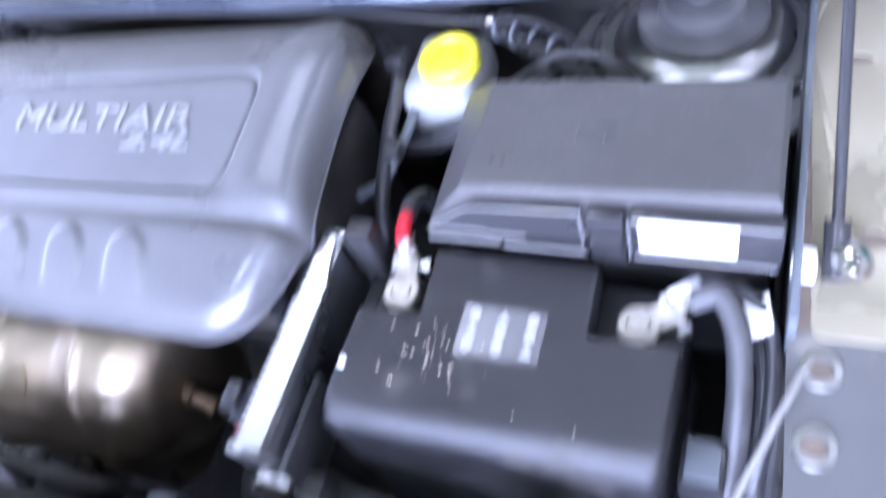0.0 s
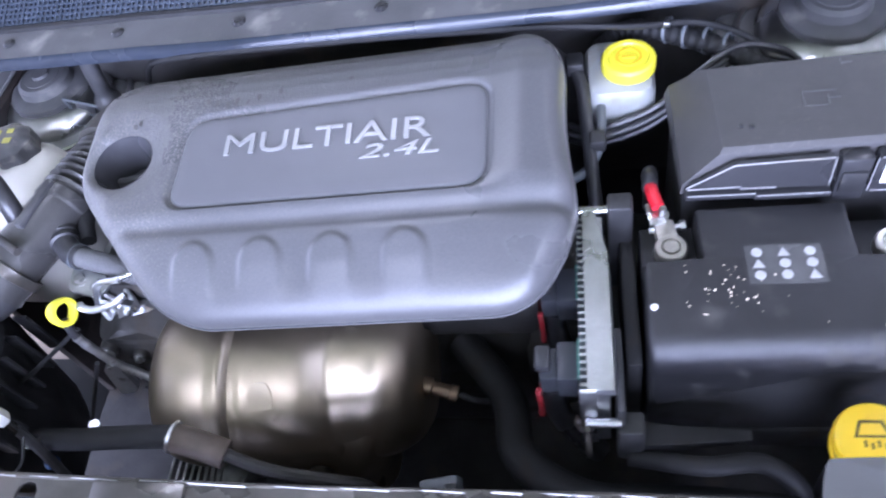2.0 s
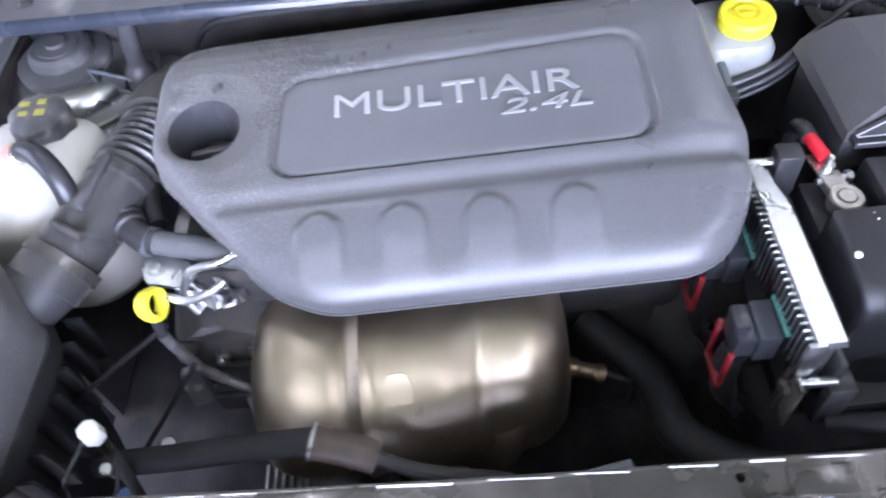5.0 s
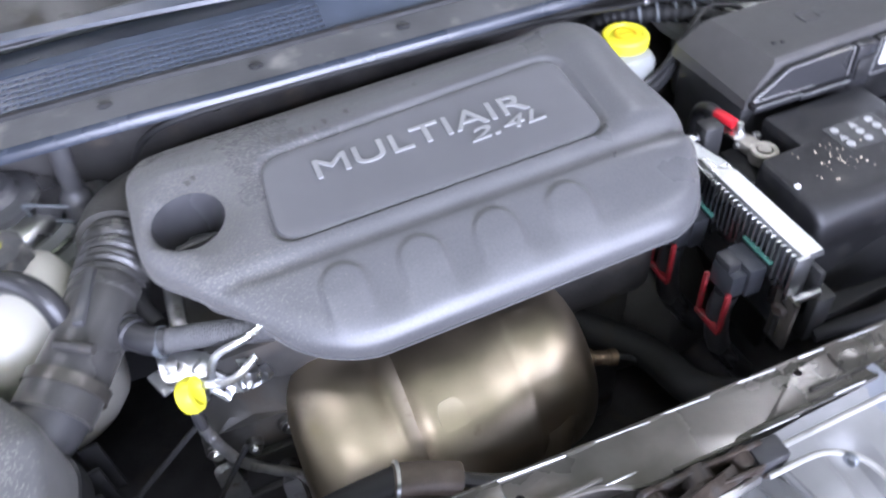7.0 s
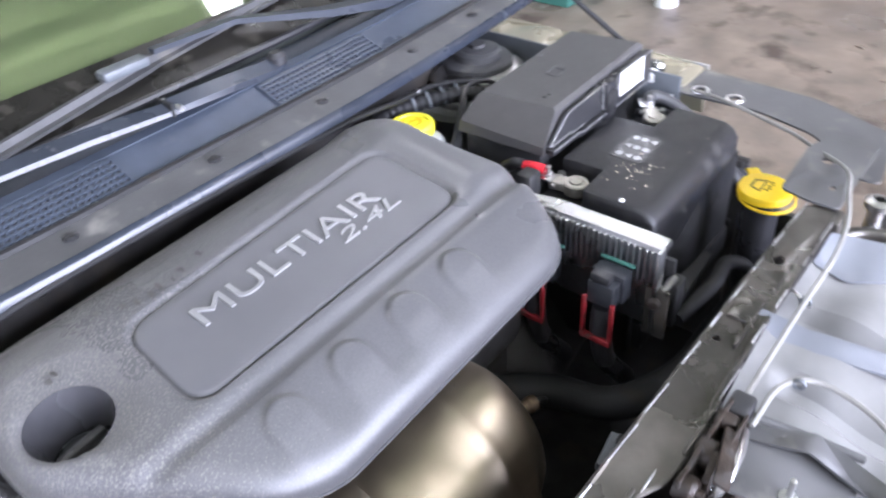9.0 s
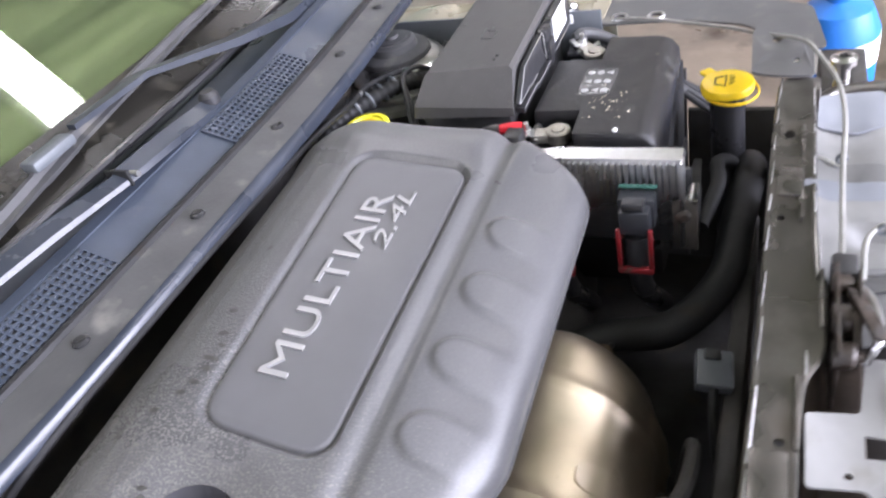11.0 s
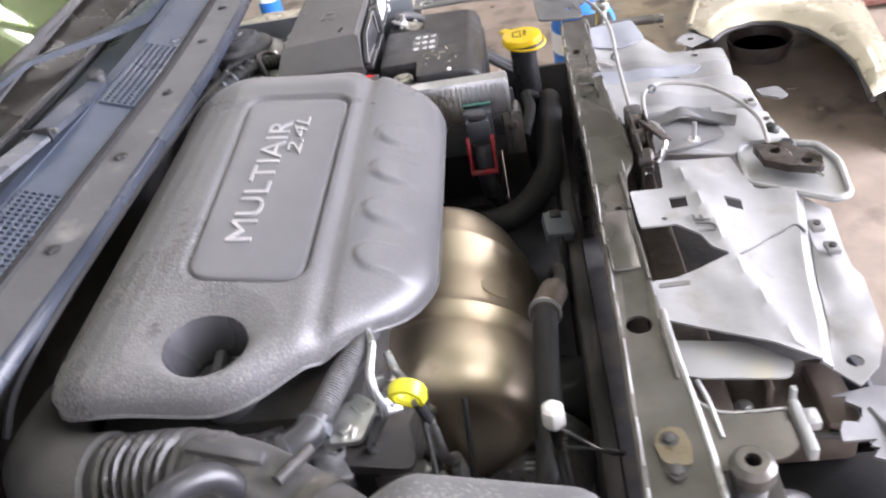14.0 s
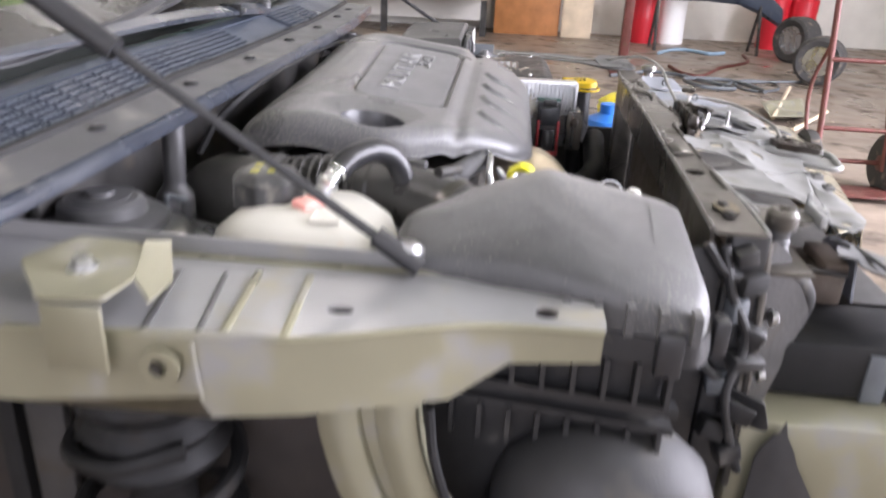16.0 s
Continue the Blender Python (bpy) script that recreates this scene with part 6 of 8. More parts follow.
part("hanging_tab", sheet(rounded([(0.233, -0.636), (0.250, -0.672), (0.226, -0.680), (0.210, -0.664), (0.214, -0.638)], 0.004, 2), [], 0.003, lambda q: [0.652 - 0.3 * max(0, -0.645 - y) for x, y in q]), M_GREYSHEET, shieldf, "bent grey tab over the edge")
part("rubber_buffer", lathe([(0.010, 0), (0.011, 0.006), (0.007, 0.012), (0, 0.013)], 14, pose(0.109, -0.620, 0.656)), M_DEEP, shieldf, "small black rubber buffer")
part("rubber_buffer", lathe([(0.009, 0), (0.010, 0.006), (0.006, 0.011), (0, 0.012)], 14, pose(0.067, -0.626, 0.657)), M_DEEP, shieldf, "small black rubber buffer")
random.seed(17)
torn = [(-0.30, -0.66), (-0.30, -0.592)]
for k in range(22):
    u = k / 21
    torn.append((-0.325 - 0.092 * u + random.uniform(-0.006, 0.006), -0.549 - 0.010 * math.sin(u * 9) - 0.022 * (u > 0.45) + random.uniform(-0.008, 0.008)))
torn += [(-0.43, -0.60), (-0.42, -0.68)]
liner = thing("torn_bumper_liner", "torn pale plastic bumper liner with a jagged edge", "liner")
part("liner", sheet(torn, [], 0.0025, lambda q: [0.640 + 0.30 * (y + 0.56) + 0.004 * math.sin(70 * x) for x, y in q], 0.012), M_GREYSHEET, liner)
part("liner_rib", tube([(-0.335, -0.572, 0.642), (-0.37, -0.585, 0.638), (-0.41, -0.598, 0.633)], 0.003, 8), M_GREYSHEET, liner)
core = thing("condenser_core", "dark dirty condenser core beneath the torn air shield", "condenser")
part("core", span(-0.40, 0.44, -0.47, -0.432, 0.22, 0.62, 0.004), M_BROWN, core)
part("header", rod((-0.372, -0.468, 0.30), (-0.372, -0.468, 0.645), 0.016, 16), M_BROWN, core, "round header tank")
part("duct", span(-0.33, 0.40, -0.66, -0.47, 0.48, 0.56, 0.01), M_DARK, core)
part("side_pocket", span(-0.330, -0.235, -0.575, -0.472, 0.562, 0.603, 0.006), M_BROWN, core, "brown muddy pocket")
part("pocket_rib", span(-0.296, -0.262, -0.507, -0.500, 0.603, 0.632, 0.002), M_BROWN, core)
part("pocket_step", span(-0.330, -0.255, -0.575, -0.545, 0.603, 0.618, 0.004), M_BROWN, core)
part("pocket_lip", tube([(-0.333, -0.470, 0.618), (-0.334, -0.52, 0.612), (-0.336, -0.57, 0.606)], 0.0035, 8), M_DARK, core)
part("pocket_bolt", bolt(0.006, 0.006, pose(-0.292, -0.482, 0.604)), M_CAST, core, "dull bolt head")
latch = thing("hood_latch", "rusty greasy hood latch on the support bar", "latch")
part("plate", box(0.11, 0.004, 0.075, (0.06, -0.440, 0.680), 0.001), M_RUST, latch)
part("plate", box(0.06, 0.003, 0.055, (0.075, -0.458, 0.690), 0.001, None), M_RUST, latch)
for dx, dz, r in ((0.015, 0.012, 0.012), (0.035, -0.008, 0.010), (0.055, 0.014, 0.014), (0.078, -0.004, 0.011), (0.095, 0.018, 0.009), (0.05, -0.022, 0.012), (0.112, 0.004, 0.010)):
    part("pivot", lathe([(r, 0), (r, 0.014), (r * 0.75, 0.018), (r * 0.4, 0.018), (r * 0.35, 0.024), (0, 0.024)], 14, pose(dx, -0.436, 0.69 + dz, 90, 0, 0)), M_RUST, latch)
part("pawl", sheet(rounded([(0.0, 0.0), (0.05, 0.006), (0.062, 0.026), (0.04, 0.022), (0.018, 0.034), (-0.006, 0.02)], 0.005, 3), [], 0.006, None, 0, (), pose(0.03, -0.452, 0.685, 90, 0, 4)), M_RUST, latch)
part("spring", tube([(0.03 + 0.0011 * k, -0.452 + 0.006 * math.cos(k * 1.1), 0.672 + 0.006 * math.sin(k * 1.1)) for k in range(46)], 0.0014, 6, 2), M_STEEL, latch, "small coil spring")
part("hook", tube([(0.02, -0.462, 0.69), (0.03, -0.47, 0.712), (0.07, -0.467, 0.712), (0.10, -0.46, 0.70)], 0.0042, 8), M_STEEL, latch)
part("cable_end", box(0.030, 0.022, 0.022, (0.118, -0.447, 0.703), 0.004), M_BLACKCLEAN, latch)
part("lever", box(0.07, 0.014, 0.004, (0, 0, 0), 0.001, pose(0.05, -0.462, 0.718, 20, 8, 14)), M_RUST, latch)
M_CABLE = mat("grey_cable_sheath", (0.24, 0.235, 0.22), 0.45, spread=0.25, scale=60)
cable = thing("latch_cable", "thin grey hood release cable looping over the shield", "cable")
part("cable", tube([(0.735, -0.08, 0.65), (0.712, -0.14, 0.690), (0.655, -0.29, 0.696), (0.612, -0.348, 0.702), (0.545, -0.405, 0.722), (0.47, -0.427, 0.735), (0.407, -0.444, 0.735), (0.34, -0.450, 0.730), (0.25, -0.447, 0.718), (0.15, -0.446, 0.706), (0.11, -0.446, 0.70)], 0.0028, 8), M_CABLE, cable)
part("cable", tube([(0.11, -0.462, 0.70), (0.16, -0.468, 0.712), (0.185, -0.50, 0.71), (0.17, -0.56, 0.70), (0.11, -0.60, 0.685), (0.045, -0.60, 0.672)], 0.0028, 8), M_CABLE, cable)
for p in ((0.28, -0.447, 0.716), (0.17, -0.48, 0.712)):
    part("tie", torus(0.005, 0.0016, 14, 6, pose(*p, 0, 90, 10)), M_GREYPL, cable, "grey cable tie")
grille_latch = thing("rusty_catch", "rusty broken cast catch in a grey tray at the shield's edge", "catch")
TRAY = rounded([(0.072, -0.568), (0.088, -0.588), (0.062, -0.661), (0.020, -0.672), (-0.050, -0.660), (-0.058, -0.643), (-0.002, -0.560)], 0.010, 4)
part("tray", sheet(TRAY, [], 0.002, lambda q: [0.655] * len(q)), M_PRIMER, grille_latch, "grey pressed tray")
part("rim", tube([(x, y, 0.660) for x, y in TRAY] + [(*TRAY[0], 0.660)], 0.0042, 8, 1), M_PRIMER, grille_latch)
part("casting", sheet(rounded([(0.055, -0.580), (0.045, -0.622), (0.012, -0.648), (-0.016, -0.640), (-0.008, -0.612), (0.014, -0.584)], 0.008, 3), [ring_poly(0.03, -0.60, 0.006, 12), ring_poly(0.002, -0.628, 0.007, 12)], 0.010,
                      lambda q: [0.668 + 0.004 * noise.noise(Vector((x * 90, y * 90, 1))) for x, y in q], 0.006), M_RUST, grille_latch, "rusty cast lever")
for gx, gy, gr in ((0.045, -0.600, 0.007), (0.018, -0.606, 0.009), (-0.004, -0.640, 0.006), (0.030, -0.632, 0.005)):
    part("lug", lathe([(gr, 0), (gr * 1.05, 0.004), (gr * 0.8, 0.008), (gr * 0.4, 0.009), (gr * 0.35, 0.005), (0, 0.005)], 14, pose(gx, gy, 0.667, 6, 8, 0)), M_RUST, grille_latch)
part("spring_wire", tube([(0.06, -0.585, 0.668), (0.035, -0.612, 0.676), (0.008, -0.618, 0.674), (-0.02, -0.64, 0.668)], 0.0018, 8), M_STEEL, grille_latch)
part("black_stop", lathe([(0.008, 0), (0.008, 0.008), (0.005, 0.011), (0, 0.011)], 14, pose(0.062, -0.628, 0.657)), M_DEEP, grille_latch)
for x, y, z in ((0.145, -0.625, 0.653), (0.200, -0.620, 0.654), (-0.100, -0.606, 0.6600), (-0.132, -0.612, 0.6535)):
    cl = thing("trim_clip", "small torn trim clip on the shield edge", "clip", group="trim clips")
    part("clip", box(0.018, 0.014, 0.007, (x, y, z), 0.002), M_WHITE, cl)
    # A dark disc on the clip stands in for its shaded hole.
    part("hole", lathe([(0.004, 0), (0.004, 0.0045), (0, 0.0045)], 10, pose(x, y, z + 0.0005)), M_DARK, cl)

# ---- front corner, crash box and rails ----
crash = thing("crash_rail", "champagne painted front crash rail below the support", "rail")
part("beam", span(-0.478, -0.395, -0.75, -0.43, 0.36, 0.487, 0.008), M_GOLD, crash)
part("lower_duct", span(-0.425, -0.30, -0.76, -0.45, 0.489, 0.560, 0.01), M_DEEP, crash, "black plastic air duct")
part("duct_rib", span(-0.428, -0.420, -0.60, -0.575, 0.489, 0.55, 0.002), M_GREYPL, crash)
part("splash_flap", sheet([(-0.447, 0.455), (-0.452, 0.470), (-0.461, 0.486), (-0.467, 0.488), (-0.471, 0.503), (-0.475, 0.486), (-0.486, 0.467), (-0.493, 0.449), (-0.507, 0.425), (-0.522, 0.40), (-0.530, 0.33), (-0.445, 0.33)], [], 0.002, lambda q: [0.010 * math.sin(30 * u) + 0.05 * max(0, v - 0.46) for u, v in q], 0.01, (), pose(-0.492, 0, 0, 90, 0, 90)), M_BLACK, crash, "black torn splash flap")
lampm = thing("headlamp_bracket", "grey plastic headlamp bracket, broken", "bracket")
part("arm", tube([(-0.44, -0.43, 0.66), (-0.42, -0.47, 0.64), (-0.40, -0.50, 0.60), (-0.39, -0.49, 0.54)], 0.012, 12), M_BLACK, lampm)
part("panel", sheet(rounded([(0, 0), (0.10, 0.01), (0.09, 0.12), (0.01, 0.13)], 0.02, 4), [], 0.003, lambda q: [0.012 * math.sin(25 * x) for x, y in q], 0.02, (), pose(-0.315, -0.60, 0.50, 84, 0, 12)), M_BLUESHEET, lampm)

rail = thing("fender_rail", "champagne painted upper fender rail with holes and ribs", "fender rail", group="fender rails")
RAIL = rounded([(-0.585, 0.62), (-0.590, 0.30), (-0.604, 0.12), (-0.600, -0.120), (-0.612, -0.165), (-0.618, -0.243), (-0.678, -0.243), (-0.682, -0.165), (-0.694, -0.125), (-0.735, -0.02), (-0.750, 0.19),
                (-0.755, 0.62)], 0.012, 3)
part("top", sheet(RAIL, [ring_poly(-0.682, -0.037, 0.006, 18, 0.011), ring_poly(-0.652, -0.197, 0.010, 18)], 0.003,
                  lambda q: [0.687 - 0.003 * min(1, max(0, (-0.125 - y) / 0.03)) + 0.004 * (1 if 0.20 < y else 0) for x, y in q], 0.02), M_OVERSPRAY, rail)
part("inner_flange", loft([[(-0.588, 0.62, 0.687), (-0.603, 0.12, 0.687), (-0.599, -0.12, 0.687), (-0.596, -0.12, 0.687), (-0.600, 0.12, 0.687), (-0.585, 0.62, 0.687)],
                           [(-0.588, 0.62, 0.708), (-0.603, 0.12, 0.708), (-0.599, -0.12, 0.704), (-0.596, -0.12, 0.704), (-0.600, 0.12, 0.708), (-0.585, 0.62, 0.708)]]), M_OVERSPRAY, rail)
part("edge_line", tube([(-0.606, 0.16, 0.690), (-0.606, 0.0, 0.690), (-0.602, -0.12, 0.690)], 0.003, 6), M_GOLD, rail)
part("edge_line", tube([(-0.749, 0.19, 0.690), (-0.735, 0.03, 0.690), (-0.732, -0.02, 0.690), (-0.694, -0.125, 0.690), (-0.681, -0.17, 0.687), (-0.678, -0.24, 0.686)], 0.003, 6), M_GOLD, rail)
FACE = ((-0.755, 0.62, 0.622, 0.694), (-0.750, 0.19, 0.629, 0.690), (-0.741, 0.056, 0.640, 0.689), (-0.740, 0.047, 0.622, 0.6885), (-0.735, -0.02, 0.628, 0.6885),
        (-0.695, -0.125, 0.626, 0.6885), (-0.681, -0.17, 0.655, 0.686), (-0.678, -0.24, 0.660, 0.685))
part("outer_face", loft([[(x, y, zb) for x, y, zb, zt in FACE] + [(x + 0.003, y, zb) for x, y, zb, zt in FACE[::-1]],
                         [(x, y, zt) for x, y, zb, zt in FACE] + [(x + 0.003, y, zt) for x, y, zb, zt in FACE[::-1]]]), M_GOLD, rail)
part("overlap_seam", tube([(-0.7435, 0.052, 0.640), (-0.744, 0.055, 0.665), (-0.7445, 0.056, 0.687)], 0.0018, 6), M_GOLD, rail)
for y in (0.041, -0.003):
    part("pressed_rib", box(0.108, 0.008, 0.008, (0, 0, 0), 0.0035, pose(-0.679, y, 0.689, 0, 0, 4)), M_GOLD, rail)
# Dark grey strips paint the shade of two pressed grooves.
for y, w in ((0.103, 0.006), (0.063, 0.005)):
    part("groove_shade", box(0.100, w, 0.004, (0, 0, 0), 0.0015, pose(-0.684, y, 0.6892, 0, 0, 9)), M_GREYSHEET, rail, "darker strip standing in for a pressed groove's shade")
brk = part("bracket", sheet(rounded([(-0.758, 0.157), (-0.752, 0.113), (-0.715, 0.108), (-0.655, 0.128), (-0.648, 0.185), (-0.700, 0.205)], 0.006, 3), [], 0.003, lambda q: [0.718] * len(q)), M_GOLD, rail)
part("hanging_tab", box(0.003, 0.044, 0.052, (-0.7565, 0.1345, 0.690), 0.001), M_GOLD, brk)
part("foot_tab", span(-0.652, -0.648, 0.13, 0.185, 0.688, 0.717, 0.001), M_GOLD, brk)
part("wing", sheet([(-0.715, 0.108), (-0.737, 0.088), (-0.700, 0.086), (-0.642, 0.112), (-0.655, 0.128)], [], 0.002, lambda q: [0.718 - 0.25 * (0.112 - y) for x, y in q], 0.01), M_GOLD, brk)
part("bolt", bolt(0.0075, 0.010, pose(-0.706, 0.152, 0.719)), M_ALU, brk, "bright bolt")
part("side_tab", lathe([(0.007, 0), (0.015, 0), (0.015, 0.004), (0.007, 0.004)], 24, pose(-0.7505, 0.080, 0.667, 0, 90, 0), None, True), M_GOLD, rail)
# Dark disc on the closed face paints the shade of the side hole.
part("hole_shade_disc", lathe([(0.0075, 0), (0.0075, 0.003), (0, 0.003)], 16, pose(-0.749, 0.086, 0.663, 0, 90, 0)), M_DARK, rail, "dark disc standing in for the shade in the hole")
def leg(y0, wid, depth):
    path = ((-0.660, y0, 0.61), (-0.668, y0 - 0.008, 0.56), (-0.672, y0 - 0.030, 0.50), (-0.668, y0 - 0.075, 0.44), (-0.655, y0 - 0.15, 0.38), (-0.64, y0 - 0.25, 0.34))
    pts = spline(path, 6)
    secs = []
    for k, p in enumerate(pts):
        d = (pts[min(k + 1, len(pts) - 1)] - pts[max(k - 1, 0)]).normalized()
        nrm = Vector((0, -d.z, d.y)).normalized()
        secs.append([tuple(p + nrm * wid * c + Vector((-depth * e, 0, 0))) for c, e in ((-1, 0), (-0.8, 0.7), (-0.3, 1), (0.3, 1), (0.8, 0.7), (1, 0), (0.9, -1), (-0.9, -1))])
    return loft(secs)


part("leg", leg(-0.028, 0.021, 0.014), M_GOLD, rail)
part("leg", leg(-0.078, 0.021, 0.014), M_GOLD, rail)
part("web", leg(-0.053, 0.045, 0.004), M_GOLD, rail)
part("arch_trim", tube([(-0.672, -0.108, 0.60), (-0.680, -0.116, 0.55), (-0.682, -0.138, 0.49), (-0.676, -0.18, 0.43), (-0.66, -0.25, 0.38)], 0.0045, 8), M_DEEP, rail, "black arch trim edge")


coil = thing("coil_spring_strut", "black dusty spring strut inside the wheel arch", "strut")
part("damper", lathe([(0.03, 0.1), (0.03, 0.60), (0.05, 0.61), (0.05, 0.63)], 24, Matrix.Translation((-0.660, 0.135, 0))), M_DEEP, coil)
part("spring", tube([(-0.660 + 0.07 * math.cos(k * 0.785), 0.135 + 0.07 * math.sin(k * 0.785), 0.25 + k * 0.0085) for k in range(38)], 0.0085, 8, 3), M_DEEP, coil)
part("boot", lathe([(0.055, 0.52), (0.065, 0.535), (0.055, 0.55), (0.065, 0.565), (0.055, 0.58), (0.068, 0.6), (0.06, 0.62)], 24, Matrix.Translation((-0.660, 0.135, 0))), M_DEEP, coil)

rail2 = thing("fender_rail", "champagne painted upper fender rail with a grey bolted front plate", "fender rail", group="fender rails")
part("top", sheet(rounded([(0.712, 0.62), (0.705, 0.20), (0.716, -0.11), (0.80, -0.11), (0.82, 0.20), (0.83, 0.62)], 0.01, 3), [ring_poly(0.757, -0.02, 0.009, 16), ring_poly(0.745, 0.18, 0.012, 16, 0.005)], 0.003,
                  lambda q: [0.688 - 0.006 * math.sin(28 * y) ** 8 for x, y in q], 0.02), M_LITGOLD, rail2)
part("inner_flange", span(0.700, 0.706, -0.11, 0.62, 0.60, 0.712, 0.001), M_GREYPL, rail2)
part("outer_face", span(0.812, 0.818, -0.11, 0.62, 0.60, 0.689, 0.001), M_GOLD, rail2)
part("front_plate", sheet(rounded([(0.70, -0.105), (0.80, -0.105), (0.79, -0.30), (0.74, -0.42), (0.60, -0.44), (0.60, -0.40), (0.68, -0.33), (0.705, -0.24)], 0.015, 3),
                          [ring_poly(0.724, -0.135, 0.009, 16), ring_poly(0.722, -0.193, 0.009, 16)], 0.003, lambda q: [0.684 - 0.02 * max(0, -0.2 - y) for x, y in q], 0.02), M_GREYSHEET, rail2, "grey bolted plate")
for x, y in ((0.724, -0.135), (0.722, -0.193)):
    part("washer", lathe([(0.0095, 0), (0.015, 0), (0.014, 0.002), (0.0095, 0.002)], 20, pose(x, y, 0.687), None, True), M_STEEL, rail2)
part("white_collar", box(0.018, 0.022, 0.02, (0.708, -0.055, 0.70), 0.004), M_LABEL, rail2)
apron = thing("inner_fender", "grimy dark inner fender panel", "inner fender", group="inner fenders")
part("panel", span(-0.60, -0.585, -0.05, 0.62, 0.20, 0.686, 0.002), mat("muddy_arch_liner", (0.017, 0.013, 0.011), 0.6, spread=0.5, scale=30, bump=0.3, dirt=(0.03, 0.022, 0.017), dirt_amount=0.4), apron)
part("arch_liner", tube([(-0.62, 0.62, 0.30), (-0.61, 0.5, 0.52), (-0.61, 0.3, 0.62), (-0.63, 0.05, 0.63)], 0.02, 12), M_DEEP, apron, "black arch liner")
part("liner_strip", span(-0.626, -0.612, 0.245, 0.285, 0.20, 0.60, 0.004), M_DARK, apron, "grimy liner strip")
apron2 = thing("inner_fender", "grimy dark inner fender panel", "inner fender", group="inner fenders")
part("panel", span(0.70, 0.712, -0.24, 0.62, 0.20, 0.60, 0.002), M_DARK, apron2)
part("front_panel", span(0.70, 0.712, -0.50, -0.242, 0.20, 0.525, 0.002), M_DARK, apron2)
part("flange", span(0.692, 0.699, -0.235, 0.60, 0.588, 0.600, 0.002), M_DARK, apron2, "folded top flange")
part("seam_bead", tube([(0.699, -0.23, 0.48), (0.698, 0.1, 0.49), (0.699, 0.58, 0.48)], 0.004, 8), M_DARK, apron2, "sealed panel seam")


def gas_strut(foot, head, label):
    g = thing("hood_gas_strut", label, "gas strut", group="hood struts")
    f, h = Vector(foot), Vector(head)
    d = (h - f).normalized()
    part("rod", rod(f + d * 0.03, f + d * 0.30, 0.0045, 14), M_BLACKCLEAN, g)
    part("cylinder", rod(f + d * 0.29, h, 0.0105, 18), M_BLACKCLEAN, g)
    part("socket", rod(f - d * 0.012, f + d * 0.034, 0.0095, 14), M_BLACKCLEAN, g)
    part("ball_stud", lathe([(0.0, 0.0), (0.010, 0.002), (0.017, 0.010), (0.017, 0.016), (0.008, 0.022), (0, 0.022)], 20, pose(f.x + 0.004, f.y + 0.004, f.z - 0.008, 0, 30, 0)), M_STEEL, g, "bright ball stud")
    return g


gas_strut((-0.612, -0.080, 0.706), (-0.575, 0.60, 1.145), "black hood gas strut hooked on the champagne rail")
gas_strut((0.730, -0.052, 0.70), (0.695, 0.60, 1.10), "black hood gas strut beside the fuse box")

# ---- cowl, wipers and windscreen ----
cowl = thing("windscreen_cowl", "blue-grey plastic cowl with mesh grilles", "cowl")


def strip(xs, edge_a, edge_b, thick=0.004):
    """A long panel between two edges given as functions of x that return (y, z)."""
    bm = bmesh.new()
    rows = []
    for x in xs:
        (ya, za), (yb, zb) = edge_a(x), edge_b(x)
        rows.append([bm.verts.new((x, ya, za)), bm.verts.new((x, yb, zb)), bm.verts.new((x, yb, zb - thick)), bm.verts.new((x, ya, za - thick))])
    for p, q in zip(rows, rows[1:]):
        for j in range(4):
            bm.faces.new((p[j], p[(j + 1) % 4], q[(j + 1) % 4], q[j]))
    bm.faces.new(rows[0]); bm.faces.new(rows[-1][::-1])
    return bm


def bow(x):
    """How far the cowl line lies back at x: it curves away to both fenders."""
    return 0.10 * max(0, (abs(x - 0.06) - 0.20)) ** 1.5


def dip(x):
    """How far the cowl line sinks at x."""
    return 0.1 * bow(x) + 0.04 * max(0, -0.3 - x)


XS = [-0.72 + 0.02 * i for i in range(76)]
part("sealing_bar", strip(XS, lambda x: (0.178 + bow(x), 0.784 - dip(x)), lambda x: (0.232 + bow(x), 0.788 - dip(x)), 0.006), M_COWL, cowl, "dusty grey metal sealing bar")
M_LIP = mat("glossy_navy_lip", (0.022, 0.027, 0.038), 0.26, spread=0.2, scale=30, bump=0.06, dirt=(0.09, 0.085, 0.078), dirt_amount=0.2)
part("front_lip", loft([[(x, 0.178 + bow(x), 0.7845 - dip(x)), (x, 0.1735 + bow(x), 0.7825 - dip(x)), (x, 0.1705 + bow(x), 0.7775 - dip(x)), (x, 0.1695 + bow(x), 0.7690 - dip(x)), (x, 0.1715 + bow(x), 0.7685 - dip(x)), (x, 0.178 + bow(x), 0.7805 - dip(x))] for x in XS]), M_LIP, cowl, "dark rolled front lip", 60)
# Black bead fills the gap, standing in for the shade inside it.
part("gap_shade_bead", tube([(x, 0.2375 + bow(x), 0.788 - dip(x)) for x in XS[::3]], 0.0065, 8, 3), M_DEEP, cowl)
part("leaf_screen", strip(XS, lambda x: (0.236 + bow(x), 0.786 - dip(x)), lambda x: (0.296 + bow(x), 0.808 - dip(x)), 0.004), M_BLUEGREY, cowl)
part("valley", strip(XS, lambda x: (0.296 + bow(x), 0.806 - dip(x)), lambda x: (0.40 + bow(x), 0.790 - dip(x)), 0.004), M_BLUEGREY, cowl)
